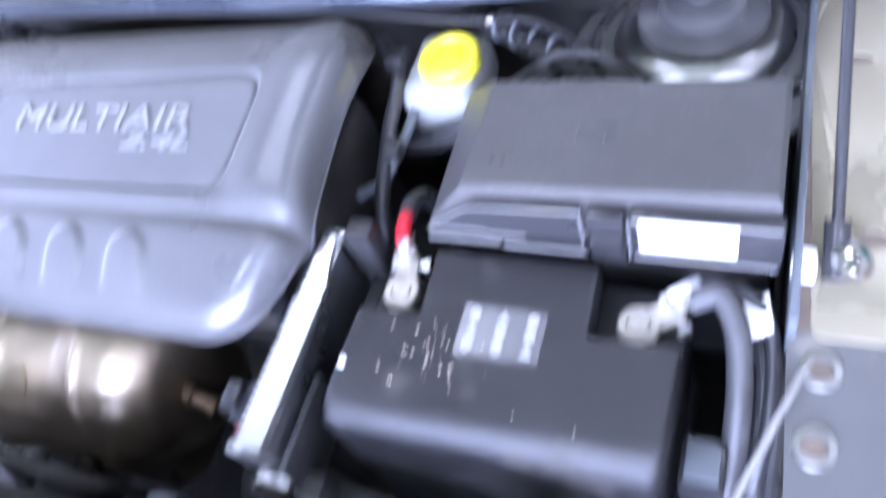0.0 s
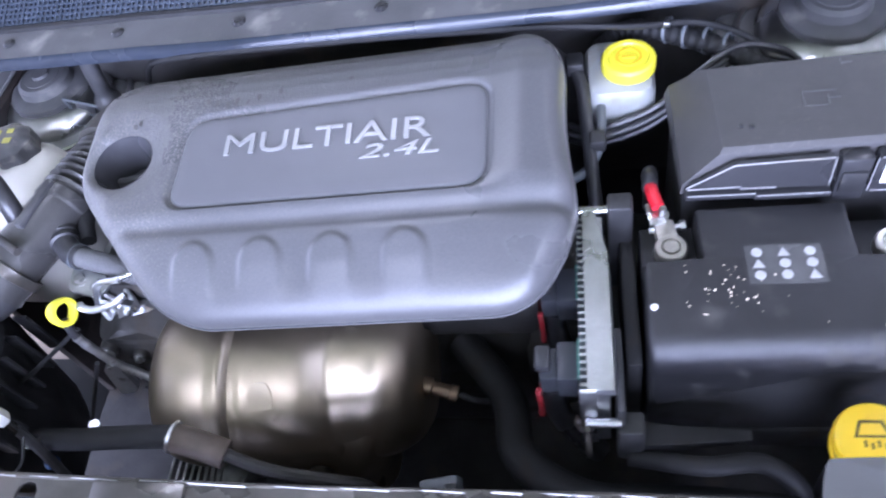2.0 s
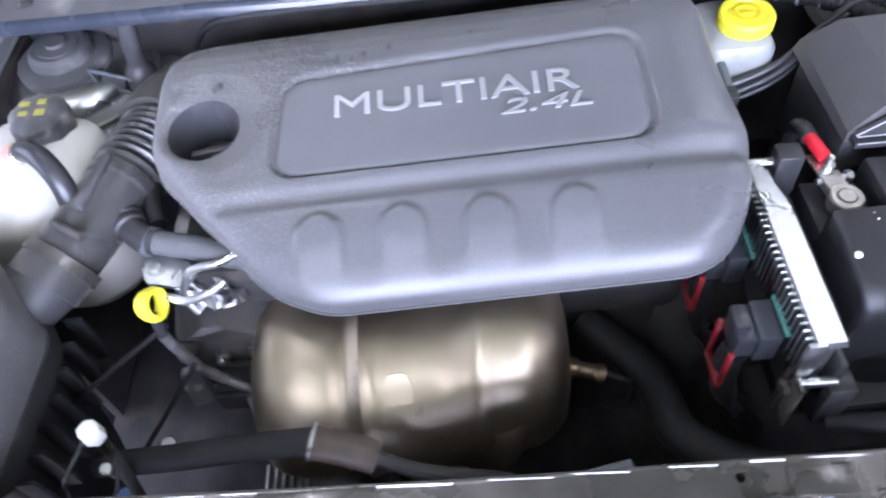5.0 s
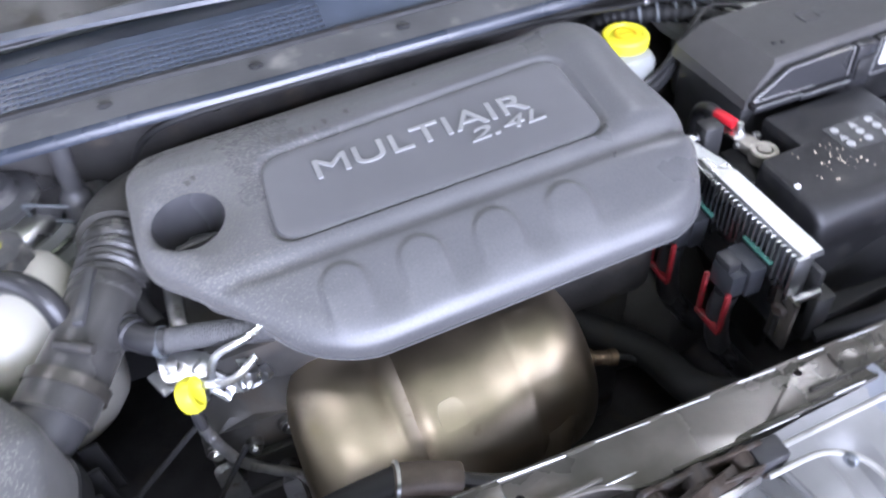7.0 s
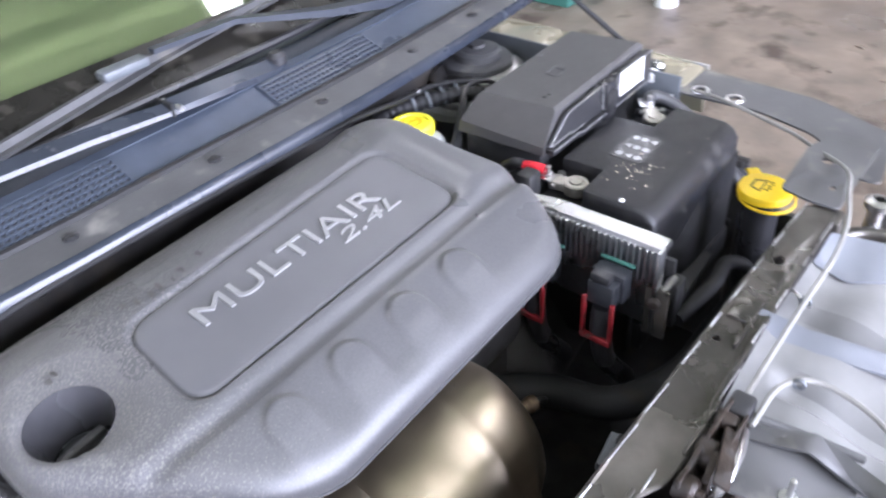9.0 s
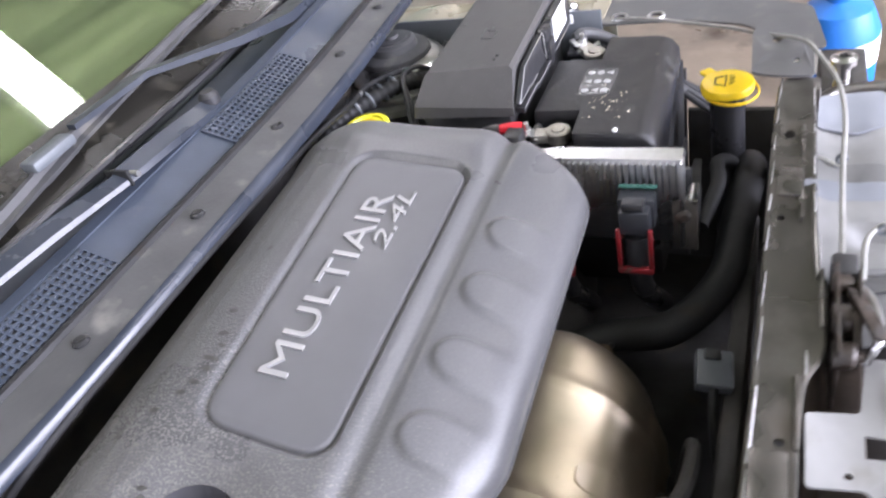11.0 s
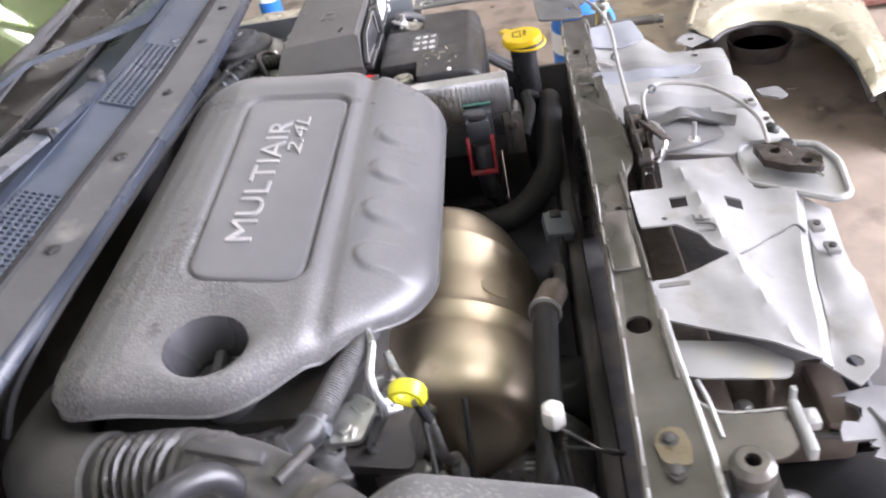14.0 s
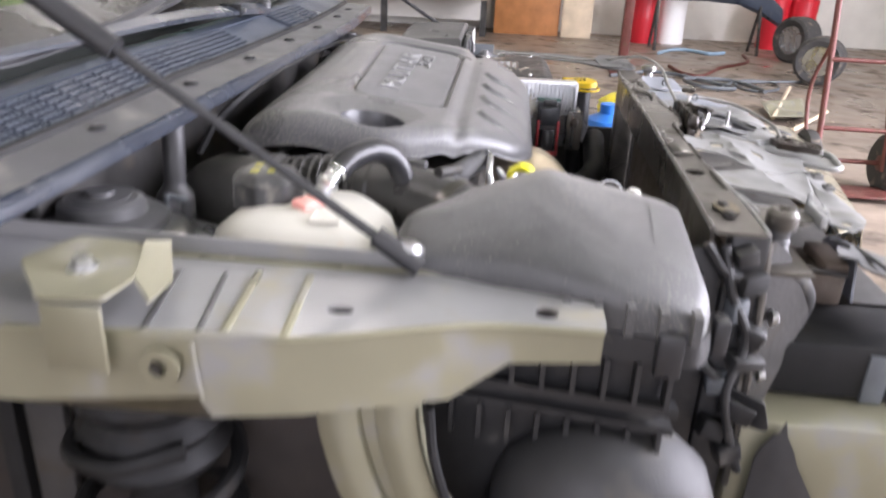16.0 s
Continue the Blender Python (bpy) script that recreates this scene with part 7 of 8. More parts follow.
part("rear_lip", strip(XS, lambda x: (0.296 + bow(x), 0.810 - dip(x)), lambda x: (0.312 + bow(x), 0.812 - dip(x)), 0.006), M_BLUEGREY, cowl)


def mesh_grille(x0, x1):
    bm = bmesh.new()

    def bar(c, s, m):
        b = bmesh.ops.create_cube(bm, size=1.0, matrix=m @ Matrix.Diagonal((*s, 1)))
    a = math.degrees(math.atan2(0.022, 0.06))
    n = int((x1 - x0) / 0.0085)
    for i in range(n + 1):
        x = x0 + (x1 - x0) * i / n
        y = 0.266 + bow(x)
        bar(None, (0.003, 0.052, 0.004), pose(x, y, 0.7995 - dip(x), a, 0, 0))
    for j in range(6):
        v = (j + 0.5) / 6 - 0.5
        for i in range(0, n, 4):
            xa, xb = x0 + (x1 - x0) * i / n, x0 + (x1 - x0) * min(n, i + 4) / n
            xm = (xa + xb) / 2
            bar(None, (xb - xa + 0.001, 0.003, 0.0038), pose(xm, 0.266 + bow(xm) + v * 0.05, 0.7995 - dip(xm) + v * 0.0185, a, 0, 0))
    return bm


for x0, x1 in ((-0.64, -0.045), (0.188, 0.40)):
    # A black sheet under the mesh stands in for its shaded depth.
    mesh_backing = part("mesh_shade", strip([x0 + (x1 - x0) * i / 12 for i in range(13)], lambda x: (0.240 + bow(x), 0.7888 - dip(x)), lambda x: (0.292 + bow(x), 0.8080 - dip(x)), 0.002), M_BLACKCLEAN, cowl, "black sheet standing in for the shade behind the mesh")
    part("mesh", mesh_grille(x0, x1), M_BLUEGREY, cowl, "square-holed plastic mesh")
for x in (-0.520, -0.333, -0.148, 0.048, 0.233, 0.433, 0.60):
    part("push_pin", lathe([(0.0, 0.004), (0.006, 0.0035), (0.009, 0.001), (0.009, 0)], 20, pose(x, 0.209 + bow(x), 0.7868 - dip(x))), M_BLACKCLEAN, cowl, "black push pin")
fire = thing("firewall", "dark bulkhead below the cowl", "firewall")
part("panel", span(-0.62, 0.72, 0.30, 0.32, 0.2, 0.77, 0.002), M_DEEP, fire)
part("insulation_pad", span(-0.55, 0.66, 0.285, 0.299, 0.35, 0.74, 0.006), M_HAZEGRIME, fire, "dusty insulation pad coloured paler for haze")
wire = thing("bonnet_cable", "black taped cable clipped under the cowl edge", "cable")
part("cable", tube([(-0.33, 0.215, 0.70), (-0.305, 0.20, 0.735), (-0.26, 0.176, 0.764), (-0.15, 0.172, 0.770), (0.05, 0.172, 0.768), (0.25, 0.172, 0.76), (0.36, 0.176, 0.745), (0.44, 0.19, 0.73), (0.50, 0.16, 0.72), (0.52, 0.14, 0.69)],
                   0.0042, 10), M_DEEP, wire)
for p in ((-0.21, 0.173, 0.768), (0.40, 0.183, 0.738)):
    part("clip", box(0.010, 0.008, 0.008, p, 0.002), M_STEEL, wire, "bright clip")
corr = thing("corrugated_conduit", "black corrugated wiring conduit behind the fuse box", "cable")
part("conduit", tube([(0.32, 0.24, 0.66), (0.36, 0.225, 0.70), (0.42, 0.19, 0.712), (0.48, 0.15, 0.71), (0.53, 0.12, 0.69)], 0.0125, 16, 22, lambda u: 1 + 0.09 * math.sin(u * 150)), M_DEEP, corr, angle=80)
for i in range(4):
    part("strap", torus(0.0155, 0.0016, 18, 6, pose(0.405 + 0.022 * i, 0.203 - 0.013 * i, 0.712, 0, 80, -30)), M_GREYPL, corr)
side_loom = thing("engine_loom", "black taped engine loom at the cover's end", "cable")
part("strand", tube([(0.255, 0.20, 0.70), (0.292, 0.15, 0.695), (0.300, 0.08, 0.68), (0.305, 0.01, 0.65), (0.31, -0.03, 0.60)], 0.0085, 12), M_BLACKCLEAN, side_loom)
part("strand", tube([(0.27, 0.02, 0.64), (0.30, 0.03, 0.655), (0.315, 0.06, 0.67), (0.318, 0.12, 0.675), (0.31, 0.19, 0.66)], 0.006, 10), M_GREYPL, side_loom)
part("connector", box(0.022, 0.026, 0.02, (0.288, 0.165, 0.702), 0.004), M_BLACK, side_loom)
part("connector", box(0.02, 0.022, 0.02, (0.312, 0.055, 0.676), 0.004), M_BLACK, side_loom)

M_ARM = mat("wiper_paint", (0.027, 0.032, 0.042), 0.32, spread=0.2, scale=40, bump=0.06, dirt=(0.08, 0.078, 0.075), dirt_amount=0.2)
wiper = thing("windscreen_wiper", "blue-grey painted wiper arm across the screen base", "wiper", group="wipers")
part("arm", loft([[(x, y - w, z), (x, y + w, z), (x, y + w, z + h * 0.5), (x, y + w * 0.25, z + h), (x, y - w * 0.9, z + h * 0.45)] for x, y, z, w, h in
                  ((0.255, 0.313, 0.806, 0.010, 0.012), (0.235, 0.313, 0.806, 0.016, 0.018), (0.15, 0.311, 0.814, 0.017, 0.018), (0.06, 0.307, 0.822, 0.017, 0.016), (0.052, 0.307, 0.822, 0.015, 0.012),
                   (-0.05, 0.322, 0.826, 0.019, 0.014), (-0.20, 0.342, 0.826, 0.018, 0.012), (-0.40, 0.366, 0.822, 0.010, 0.010), (-0.52, 0.38, 0.82, 0.008, 0.009))]), M_ARM, wiper)
# Black slab across the solid arm draws the shaded hinge gap.
part("hinge_shade", box(0.004, 0.036, 0.020, (0.056, 0.3075, 0.8285), 0.001), M_DEEP, wiper, "black slab standing in for the hinge slot's shade")
part("hinge_pin", rod((0.066, 0.286, 0.828), (0.066, 0.329, 0.828), 0.004, 10), M_STEEL, wiper)
part("pivot_nut", lathe([(0.014, 0.815), (0.014, 0.826), (0.009, 0.832), (0, 0.832)], 20, Matrix.Translation((0.248, 0.314, 0))), M_BLACKCLEAN, wiper)
wiper2 = thing("windscreen_wiper", "grey rubber wiper blade lying on the glass", "wiper", group="wipers")
part("blade", loft([[(x, y - w, z), (x, y + w, z), (x, y + w, z + h * 0.35), (x, y + w * 0.45, z + h), (x, y - w * 0.1, z + h * 0.95), (x, y - w * 0.4, z + h * 0.45), (x, y - w, z + h * 0.3)] for x, y, z, w, h in
                    ((0.66, 0.47, 0.858, 0.004, 0.008), (0.40, 0.452, 0.850, 0.010, 0.014), (0.12, 0.424, 0.836, 0.012, 0.016), (0.10, 0.422, 0.835, 0.016, 0.018), (0.04, 0.414, 0.831, 0.016, 0.018), (0.03, 0.412, 0.830, 0.012, 0.016),
                     (-0.17, 0.384, 0.818, 0.012, 0.015), (-0.42, 0.372, 0.812, 0.008, 0.010), (-0.52, 0.376, 0.812, 0.005, 0.008))]), M_RUBBER, wiper2)
part("clip", box(0.07, 0.026, 0.014, (0.07, 0.418, 0.852), 0.004), M_GREYPL, wiper2)
arm2 = thing("windscreen_wiper", "slim second wiper arm lying along the screen", "wiper", group="wipers")
part("arm", loft([[(x, y - w, z), (x, y + w, z), (x, y + w, z + h), (x, y - w, z + h)] for x, y, z, w, h in ((0.66, 0.36, 0.80, 0.016, 0.016), (0.50, 0.345, 0.812, 0.018, 0.016), (0.40, 0.365, 0.826, 0.014, 0.012), (0.26, 0.42, 0.850, 0.009, 0.008), (0.12, 0.424, 0.853, 0.007, 0.007))]), M_ARM, arm2)
screen = thing("windscreen", "sloping green-tinted car windscreen glass", "windscreen")
XG = [-0.70 + 0.05 * i for i in range(31)]
pane = part("pane", strip(XG, lambda x: (0.385 + bow(x), 0.812), lambda x: (1.12 + bow(x) * 0.6, 1.20), 0.005), M_GLASS, screen)
pane.visible_shadow = False
part("black_band", strip(XG, lambda x: (0.388 + bow(x), 0.8155), lambda x: (0.462 + bow(x), 0.8550), 0.002), mat("screen_band", (0.014, 0.013, 0.011), 0.3, spread=0.4, scale=20, dirt=(0.05, 0.045, 0.034), dirt_amount=0.3, dirt_scale=9, spec=0.3), screen, "dirty black ceramic band")
part("lower_seal", tube([(x, 0.383 + bow(x), 0.813) for x in XG[::2]], 0.006, 8, 3), M_BLACKCLEAN, screen, "black lower screen seal")
dash = thing("dashboard", "dark dashboard behind the windscreen", "dashboard")
part("top", strip(XG, lambda x: (0.42 + bow(x), 0.80), lambda x: (1.2, 0.86), 0.03), M_SEAT, dash)
bodyc = thing("parked_car", "champagne painted car body behind the engine bay", "car body")
part("side", span(-0.80, -0.74, 0.62, 3.2, 0.25, 0.85, 0.03), M_GOLD, bodyc)
part("side", span(0.86, 0.92, 0.62, 3.2, 0.25, 0.85, 0.03), M_GOLD, bodyc)
part("roof", span(-0.58, 0.70, 1.12, 2.8, 1.19, 1.25, 0.02), M_GOLD, bodyc)
part("tail", span(-0.78, 0.90, 3.0, 3.3, 0.25, 0.9, 0.05), M_GOLD, bodyc)
for s in (-1, 1):
    part("pillar", rod((0.06 + s * 0.78, 0.45, 0.80), (0.06 + s * 0.62, 1.15, 1.22), 0.03, 12), M_GOLD, bodyc)
under = thing("undertray", "black undertray closing the engine bay below", "tray")
part("tray", span(-0.60, 0.72, -0.43, 0.32, 0.16, 0.20, 0.004), M_HAZEGRIME, under)
part("splash_liner", span(-0.80, -0.602, -0.43, 0.02, 0.16, 0.196, 0.004), M_DEEP, under, "black splash liner")
subf = thing("wheel_stand", "dark axle stand carrying the car", "stand", group="stands")
part("post", lathe([(0.12, 0.0), (0.05, 0.02), (0.03, 0.16)], 20, pose(-0.3, 0.1, 0)), M_DARK, subf)
copy_thing(subf, pose(0.7, 0, 0))

# ---- things standing about the workshop ----
fender = thing("loose_fender", "loose champagne front fender leaning beside the car", "fender")


FE_OUT = [(2.24, -1.42), (1.85, -1.385), (1.52, -1.33), (1.25, -1.28), (1.01, -1.235)]
FE_ARCH = [(0.963, -1.15), (1.12, -1.168), (1.24, -1.162), (1.37, -1.13), (1.45, -1.075), (1.478, -1.00), (1.455, -0.925), (1.40, -0.867)]
FE_LIP = [(1.48, -0.82), (1.77, -0.92), (2.02, -1.015), (2.26, -1.11)]


def fender_z(q):
    d = edge_distance(q, FE_OUT + FE_ARCH + FE_LIP)
    return [0.215 + 0.045 * (1 - math.exp(-k / 0.07)) - 0.10 * max(0, 1.15 - x) + 0.012 * math.exp(-((y + 0.80 + 0.36 * (x - 1.4)) / 0.02) ** 2) for (x, y), k in zip(q, d)]


def at_fender(pts, dz=0.0):
    return [(x, y, z + dz) for (x, y), z in zip(pts, fender_z(pts))]


part("skin", sheet(dense(FE_OUT + FE_ARCH + FE_LIP, 0.03), [], 0.002, fender_z, 0.025), M_LITGOLD, fender, angle=60)
# Flange of the champagne fender takes a dark colour in place of shade.
part("arch_flange", tube(at_fender(FE_ARCH, -0.008), 0.008, 8, 4), M_DARK, fender, "arch flange coloured dark for its shade")
part("bonnet_flange", tube(at_fender(FE_LIP, 0.004), 0.010, 8, 4), M_LITGOLD, fender, "folded bonnet flange")
part("hinge_tab", sheet([(1.40, -0.86), (1.36, -0.80), (1.42, -0.765), (1.48, -0.815)], [ring_poly(1.42, -0.81, 0.010, 12)], 0.002, lambda q: [0.213] * len(q)), M_WHITE, fender, "bare bolt tab")
for pts, drop in ((FE_OUT[::-1], 0.03), (FE_LIP, -0.03)):
    top = at_fender(pts, -0.001)
    low = [(x, y - drop, 0.0) for x, y, z in top]
    part("side_wall", loft([low + [(x, y + 0.003, z) for x, y, z in low[::-1]], top + [(x, y + 0.003, z) for x, y, z in top[::-1]]]), M_LITGOLD, fender)

truck = thing("hand_truck", "rusty red hand truck with air tyres", "hand truck")
for s in (-0.14, 0.14):
    part("upright", tube([(2.05 , -1.62 + s, 0.10), (2.20, -1.62 + s, 0.75), (2.32, -1.62 + s, 1.25)], 0.013, 10, 4), M_REDIRON, truck)
for k in range(4):
    t = 0.15 + 0.25 * k
    part("cross_bar", rod((2.05 + 0.24 * t, -1.76, 0.1 + 1.1 * t), (2.05 + 0.24 * t, -1.48, 0.1 + 1.1 * t), 0.010, 10), M_REDIRON, truck)
for s in (-1, 1):
    wm = pose(2.10, -1.62 + s * 0.17, 0.125, 90, 0, 0)
    wl = part("wheel", lathe([(0.05, -0.032), (0.10, -0.035), (0.122, -0.02), (0.125, 0.0), (0.122, 0.02), (0.10, 0.035), (0.05, 0.032)], 32, wm), M_TYRE, truck, "worn grey air tyre")
    part("hub", lathe([(0.0, -0.036), (0.05, -0.03), (0.05, 0.03), (0.0, 0.036)], 24, wm), M_REDIRON, wl, "red wheel hub")
part("axle", rod((2.10, -1.80, 0.125), (2.10, -1.44, 0.125), 0.01, 10), M_REDIRON, truck)
part("toe_plate", span(1.90, 2.06, -1.78, -1.46, 0.02, 0.03, 0.003), M_REDIRON, truck)
for s in (-0.14, 0.14):
    part("brace", tube([(2.16, -1.62 + s, 0.62), (2.22, -1.62 + s * 1.2, 0.40), (2.12, -1.62 + s * 1.2, 0.15)], 0.009, 8), M_REDIRON, truck)


def loose_wheel(x, y, z, r, m_turn, label):
    w = thing("spare_roadwheel", label, "wheel", group="loose wheels", at=(0, 0, 0))
    wm = pose(x, y, z, 90, 0, m_turn)
    part("tyre", lathe([(0.62 * r, -0.09), (0.85 * r, -0.10), (0.97 * r, -0.085), (r, -0.05), (r, 0.05), (0.97 * r, 0.085), (0.85 * r, 0.10), (0.62 * r, 0.09)], 36, wm, None, True), M_TYRE, w)
    rim_ = part("rim", lathe([(0.60 * r, -0.085), (0.60 * r, 0.085), (0.54 * r, 0.07), (0.50 * r, 0.0), (0.50 * r, -0.06)], 36, wm), M_STEEL, w)
    for k in range(7):
        part("spoke", box(0.50 * r, 0.045, 0.02, (0.27 * r, 0, 0), 0.004, wm @ pose(0, 0, -0.06, 0, 0, k * 360 / 7) @ Matrix.Translation((0, 0, 0))), M_STEEL, rim_)
        part("spoke", box(0.50 * r, 0.045, 0.02, (0.27 * r, 0, 0.12), 0.004, wm @ pose(0, 0, -0.06, 0, 0, k * 360 / 7)), M_STEEL, rim_)
    return w


loose_wheel(4.86, -2.48, 0.18, 0.18, 60, "small alloy wheel with a dusty tyre standing on the floor")
loose_wheel(6.0, -2.68, 0.20, 0.20, 30, "dusty car tyre standing on the floor")
post = thing("steel_post", "dark red painted steel roof post", "post")
part("post", box(0.07, 0.07, 4.2, (4.9, -1.02, 2.1), 0.006), M_REDIRON, post)
part("foot", box(0.2, 0.2, 0.015, (4.9, -1.02, 0.0075), 0.003), M_REDIRON, post)
door = thing("wooden_cabinet", "orange-brown wooden door panel standing at the wall", "cabinet")
part("panel", span(6.95, 7.05, -0.62, 0.05, 0.0, 1.9, 0.01), M_WOOD, door)
part("side_board", span(6.9, 6.94, -0.95, -0.64, 0.0, 1.2, 0.01), M_PALEWOOD, door, "pale leaning board")
shelf = thing("wall_shelf", "dark steel frame with pale boards along the wall", "shelf")
for y in (0.15, 1.15, 2.2):
    part("upright", span(6.6, 6.66, y - 0.03, y + 0.03, 0.0, 2.2), M_DARK, shelf)
part("board", span(6.55, 7.1, 0.1, 2.25, 0.35, 0.40), M_PALEWOOD, shelf)
part("board", span(6.55, 7.1, 0.1, 2.25, 0.95, 1.0), M_PALEWOOD, shelf)
part("back", span(7.1, 7.12, 0.1, 2.25, 0.1, 2.0), M_WALL, shelf)
teal = thing("tool_cabinet", "teal painted steel tool cabinet", "cabinet")
part("body", span(2.5, 3.1, 1.2, 2.6, 0.0, 1.3, 0.01), M_TEAL, teal)
for k in range(4):
    part("drawer", span(2.485, 2.5, 1.24, 2.56, 0.1 + 0.29 * k, 0.36 + 0.29 * k, 0.004), M_TEAL, teal)
ext = thing("spray_bottle", "white bottle with a red top and blue label", "bottle")
part("bottle", lathe([(0.05, 0), (0.05, 0.2), (0.02, 0.25), (0.02, 0.28)], 20, pose(2.75, 0.85, 0.0)), M_LABEL, ext)
part("top", lathe([(0.028, 0), (0.028, 0.05), (0, 0.06)], 16, pose(2.75, 0.85, 0.28)), M_RED, ext)
part("label", lathe([(0.0515, 0.05), (0.0515, 0.14)], 20, pose(2.75, 0.85, 0.0)), M_BLUE, ext)
bucket = thing("plastic_barrel", "blue plastic barrel with white bands", "barrel")
part("barrel", lathe([(0.0, 0), (0.08, 0.0), (0.09, 0.04), (0.09, 0.36), (0.07, 0.41), (0.03, 0.43), (0.03, 0.46), (0.0, 0.46)], 32, pose(1.33, -0.49, 0.0)), M_BLUE, bucket)
part("band", lathe([(0.0915, 0.29), (0.0915, 0.35)], 32, pose(1.33, -0.49, 0.0)), M_LABEL, bucket, "white printed band")
bag = thing("plastic_bag", "crumpled bright yellow plastic bag", "bag")
bb = bmesh.new()
bmesh.ops.create_icosphere(bb, subdivisions=4, radius=0.19)
for v in bb.verts:
    k = 1 + 0.22 * noise.noise(v.co * 6) + 0.10 * abs(noise.noise(v.co * 24))
    v.co = Vector((v.co.x * k * 0.9, v.co.y * k * 1.1, v.co.z * k * 0.6))
bmesh.ops.translate(bb, vec=(3.0, -0.88, 0.10), verts=bb.verts[:])
part("bag", bb, M_BAG, bag, angle=20)
hosef = thing("air_hose", "grey air hose coiled loosely on the floor", "hose")
part("hose", tube([(4.6, -0.9, 0.02), (4.9, -1.3, 0.02), (4.6, -1.6, 0.02), (4.35, -1.75, 0.02), (4.3, -1.5, 0.03), (4.6, -1.45, 0.03), (4.7, -1.8, 0.02), (4.3, -1.95, 0.02)], 0.014, 8), M_GREYPL, hosef)
hoseb = thing("garden_hose", "thin brown rubber hose trailing over the workshop floor", "hose")
part("hose", tube([(5.29, -1.46, 0.015), (4.95, -1.50, 0.015), (4.85, -1.62, 0.015), (5.10, -1.76, 0.015), (5.36, -1.90, 0.015), (5.76, -2.22, 0.015), (6.2, -2.3, 0.015)], 0.014, 8), M_REDIRON, hoseb)
loopf = thing("electric_lead", "grey electric lead lying in a loop on the floor", "cable")
part("lead", tube([(4.9, -2.4, 0.010), (4.72, -1.95, 0.010), (4.57, -1.81, 0.010), (4.40, -1.84, 0.010), (4.37, -1.95, 0.010), (4.50, -2.10, 0.010), (4.75, -2.14, 0.010), (4.80, -1.98, 0.012), (4.64, -1.80, 0.014), (4.3, -1.62, 0.010)], 0.009, 8), M_GREYPL, loopf)
hosebl = thing("air_hose", "pale blue air line lying near the far wall", "hose")
part("hose", tube([(6.04, -1.50, 0.015), (6.3, -1.66, 0.015), (6.36, -1.82, 0.015), (6.18, -1.99, 0.015), (6.3, -2.15, 0.015)], 0.016, 8), mat("pale_blue_hose", (0.25, 0.36, 0.46), 0.45, spread=0.15), hosebl)
scrap = thing("scrap_trim", "crumpled yellowish plastic trim scrap on the floor", "scrap")
part("sheet", sheet([(3.29, -1.67), (3.77, -1.76), (3.96, -2.08), (3.70, -2.02), (3.42, -1.92)], [], 0.003, lambda q: [0.03 + 0.025 * math.sin(14 * x) * math.cos(11 * y) + 0.02 * noise.noise(Vector((x * 8, y * 8, 2))) for x, y in q], 0.04), M_GOLD, scrap)
for a, b in (((3.41, -1.73, 0.02), (4.37, -2.13, 0.05)), ((3.14, -1.76, 0.015), (3.51, -2.07, 0.06))):
    part("strip", rod(a, b, 0.012, 8), M_PALEWOOD, scrap, "pale bent strip")
loose_bumper = thing("bumper_cover", "loose blue-grey bumper cover raised on trestles by the far wall", "bumper")
part("cover", loft([[(6.45 + b, y, zb), (6.40 + b, y, zb + 0.03), (6.385 + b, y, (zb + zt) / 2), (6.42 + b, y, zt - 0.015), (6.47 + b, y, zt), (6.50 + b, y, zt - 0.03), (6.47 + b, y, (zb + zt) / 2), (6.49 + b, y, zb + 0.02)]
                     for y, zb, zt, b in ((-1.15, 0.47, 0.55, 0.14), (-1.30, 0.46, 0.62, 0.06), (-1.55, 0.45, 0.68, 0.0), (-1.95, 0.46, 0.69, -0.03), (-2.25, 0.44, 0.65, 0.0), (-2.50, 0.34, 0.56, 0.06), (-2.70, 0.24, 0.42, 0.16))]), M_BLUEGREY, loose_bumper, angle=50)
# Black block on the closed skin imitates the shade of an opening.
part("opening_shade", span(6.372, 6.384, -2.15, -1.45, 0.49, 0.55, 0.004), M_DEEP, loose_bumper, "black block standing in for the shaded intake opening")
for y in (-1.5, -2.45):
    part("trestle", join(rod((6.45, y, 0.44), (6.3, y, 0.0), 0.015, 8), rod((6.45, y, 0.44), (6.62, y, 0.0), 0.015, 8)), M_DARK, loose_bumper)
for x, y, c, l in ((6.9, -1.45, M_RED, "red"), (6.95, -1.75, M_LABEL, "white"), (6.95, -2.75, M_RED, "red"), (6.9, -3.0, M_RED, "red")):
    d = thing("drum", l + " metal drum standing at the far wall", "drum", group="drums", at=(x, y, 0))
    part("drum", lathe([(0, 0), (0.13, 0), (0.135, 0.02), (0.13, 0.22), (0.135, 0.25), (0.13, 0.28), (0.135, 0.48), (0.12, 0.5), (0, 0.5)], 24), c, d)

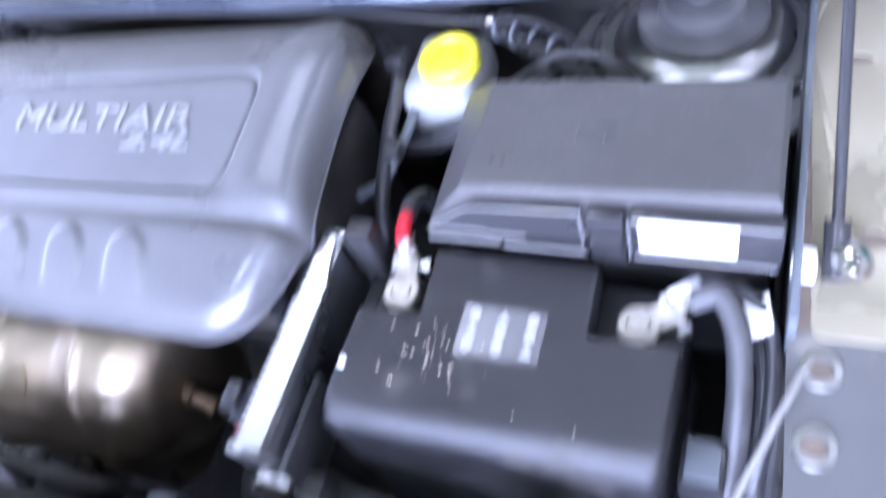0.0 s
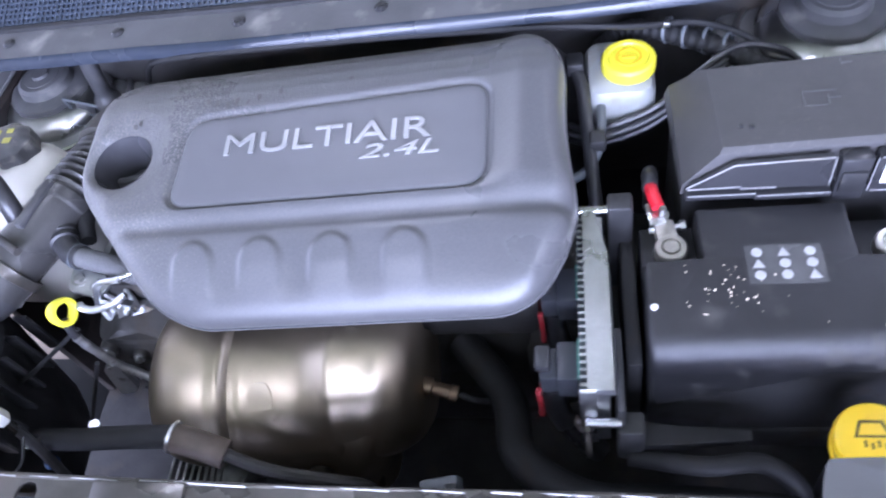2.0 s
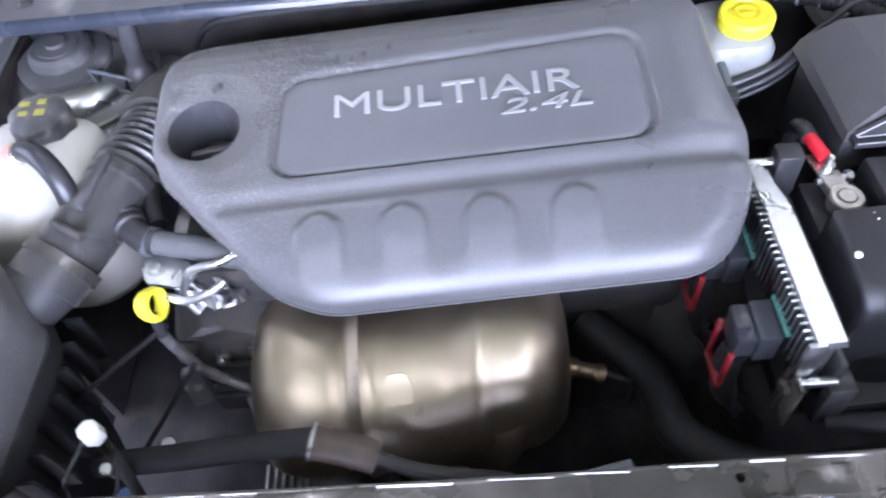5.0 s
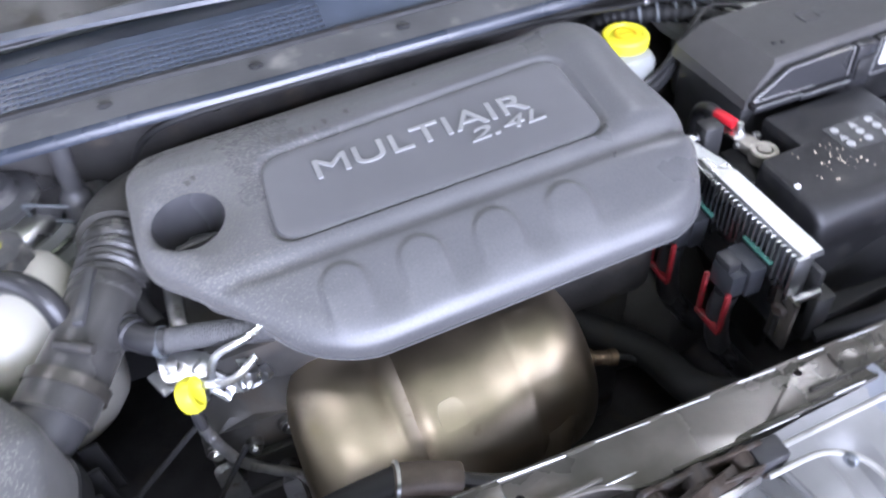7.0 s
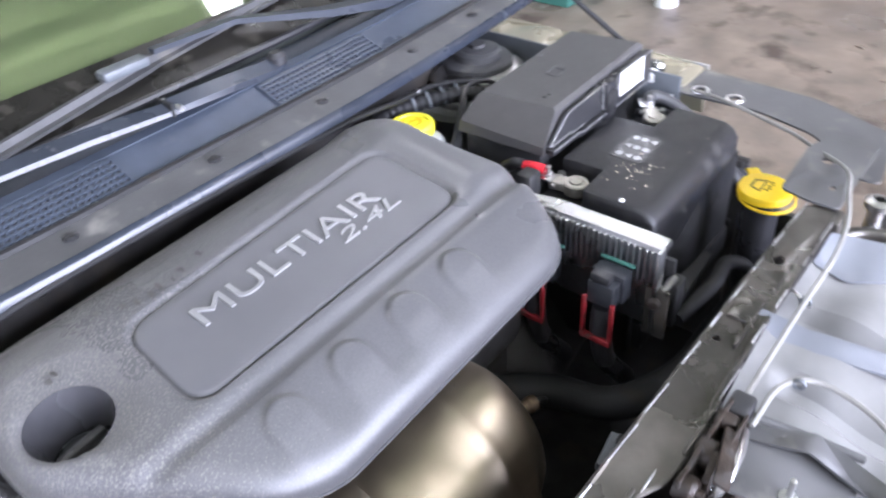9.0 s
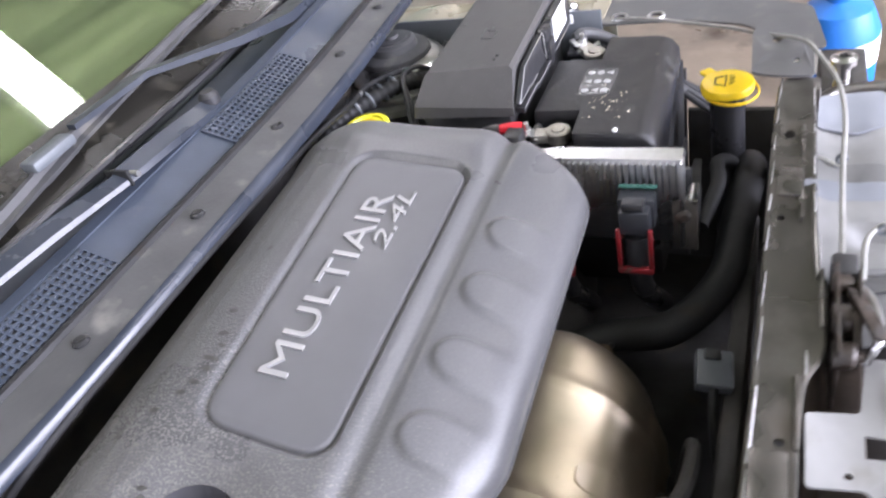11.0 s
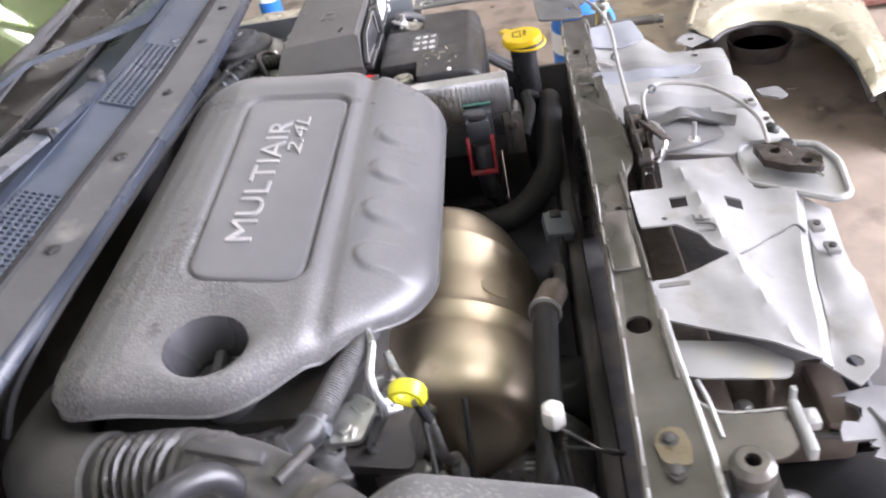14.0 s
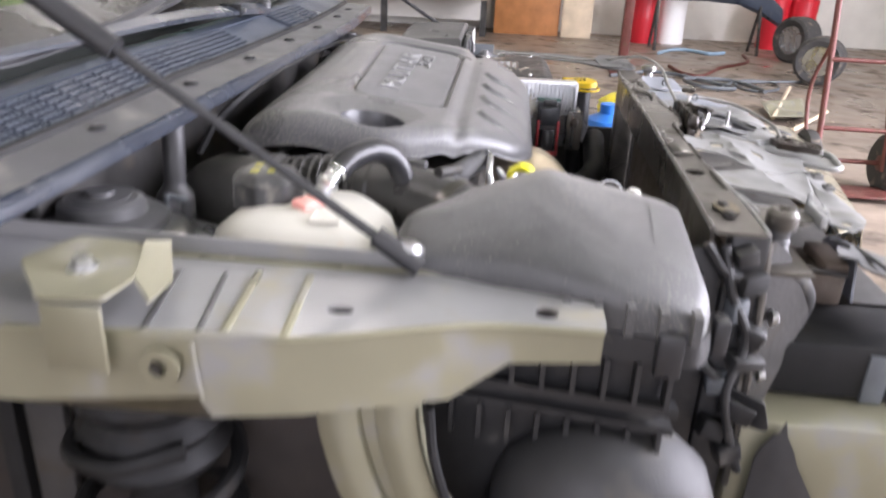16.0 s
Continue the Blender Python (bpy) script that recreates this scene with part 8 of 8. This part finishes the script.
rods = thing("brake_line", "thin dark metal lines running down beside the air box", "pipe", group="bay lines")
part("line", tube([(-0.312, -0.184, 0.665), (-0.40, -0.202, 0.603), (-0.472, -0.22, 0.552), (-0.52, -0.235, 0.50)], 0.003, 8), M_DEEP, rods)
part("line", tube([(-0.284, -0.22, 0.645), (-0.34, -0.22, 0.56), (-0.42, -0.22, 0.44), (-0.482, -0.22, 0.348)], 0.003, 8), M_DEEP, rods)
part("union", rod((-0.352, -0.248, 0.525), (-0.358, -0.25, 0.505), 0.0075, 8), M_STEEL, rods)

drain = thing("cowl_drain", "black rubber drain hose hanging under the cowl end", "hose")
part("hose", tube([(-0.398, 0.214, 0.772), (-0.403, 0.213, 0.747), (-0.409, 0.212, 0.710), (-0.414, 0.212, 0.670), (-0.416, 0.212, 0.616), (-0.415, 0.214, 0.54)], 0.0125, 18, 8, lambda u: 1.0 if u < 0.52 else 1.0 + 0.7 * min(1, (u - 0.52) / 0.06)), M_RUBBER, drain)
CLIP = [(-0.470, 0.196, 0.695), (-0.420, 0.196, 0.672), (-0.409, 0.196, 0.641), (-0.467, 0.196, 0.669)]
for a, b in zip(CLIP, CLIP[1:] + CLIP[:1]):
    part("clip_bar", rod(a, b, 0.0026, 8), M_GREYPL, drain, "grey square clip")
part("clip_tongue", box(0.030, 0.006, 0.020, (0, 0, 0), 0.002, pose(-0.447, 0.200, 0.672, 0, 24, 0)), M_RUBBER, drain)

basin = thing("rubber_basin", "brown grimy drain basin on the workshop floor", "basin")
part("basin", lathe([(0.0, 0.012), (0.08, 0.012), (0.096, 0.055), (0.104, 0.06), (0.106, 0.054), (0.09, 0.0), (0.0, 0.0)], 32, pose(1.70, -1.10, 0.0)), M_BROWN, basin)
part("residue", lathe([(0.0, 0.03), (0.084, 0.03)], 32, pose(1.70, -1.10, 0.0)), M_DARK, basin, "dark oily residue")
random.seed(8)
litter = bmesh.new()
for k in range(140):
    lx, ly = random.uniform(0.7, 5.5), random.uniform(-2.6, 0.2)
    r = random.uniform(0.004, 0.018)
    bmesh.ops.create_icosphere(litter, subdivisions=1, radius=r, matrix=pose(lx, ly, r * 0.3, 0, 0, random.uniform(0, 180)) @ Matrix.Diagonal((1, random.uniform(0.3, 1.6), 0.35, 1)))
tagged(link("litter", litter, mat("floor_litter", (0.22, 0.18, 0.14), 0.8, spread=0.5, scale=30)), "small stones and scraps scattered on the floor", "litter", kind="stuff")
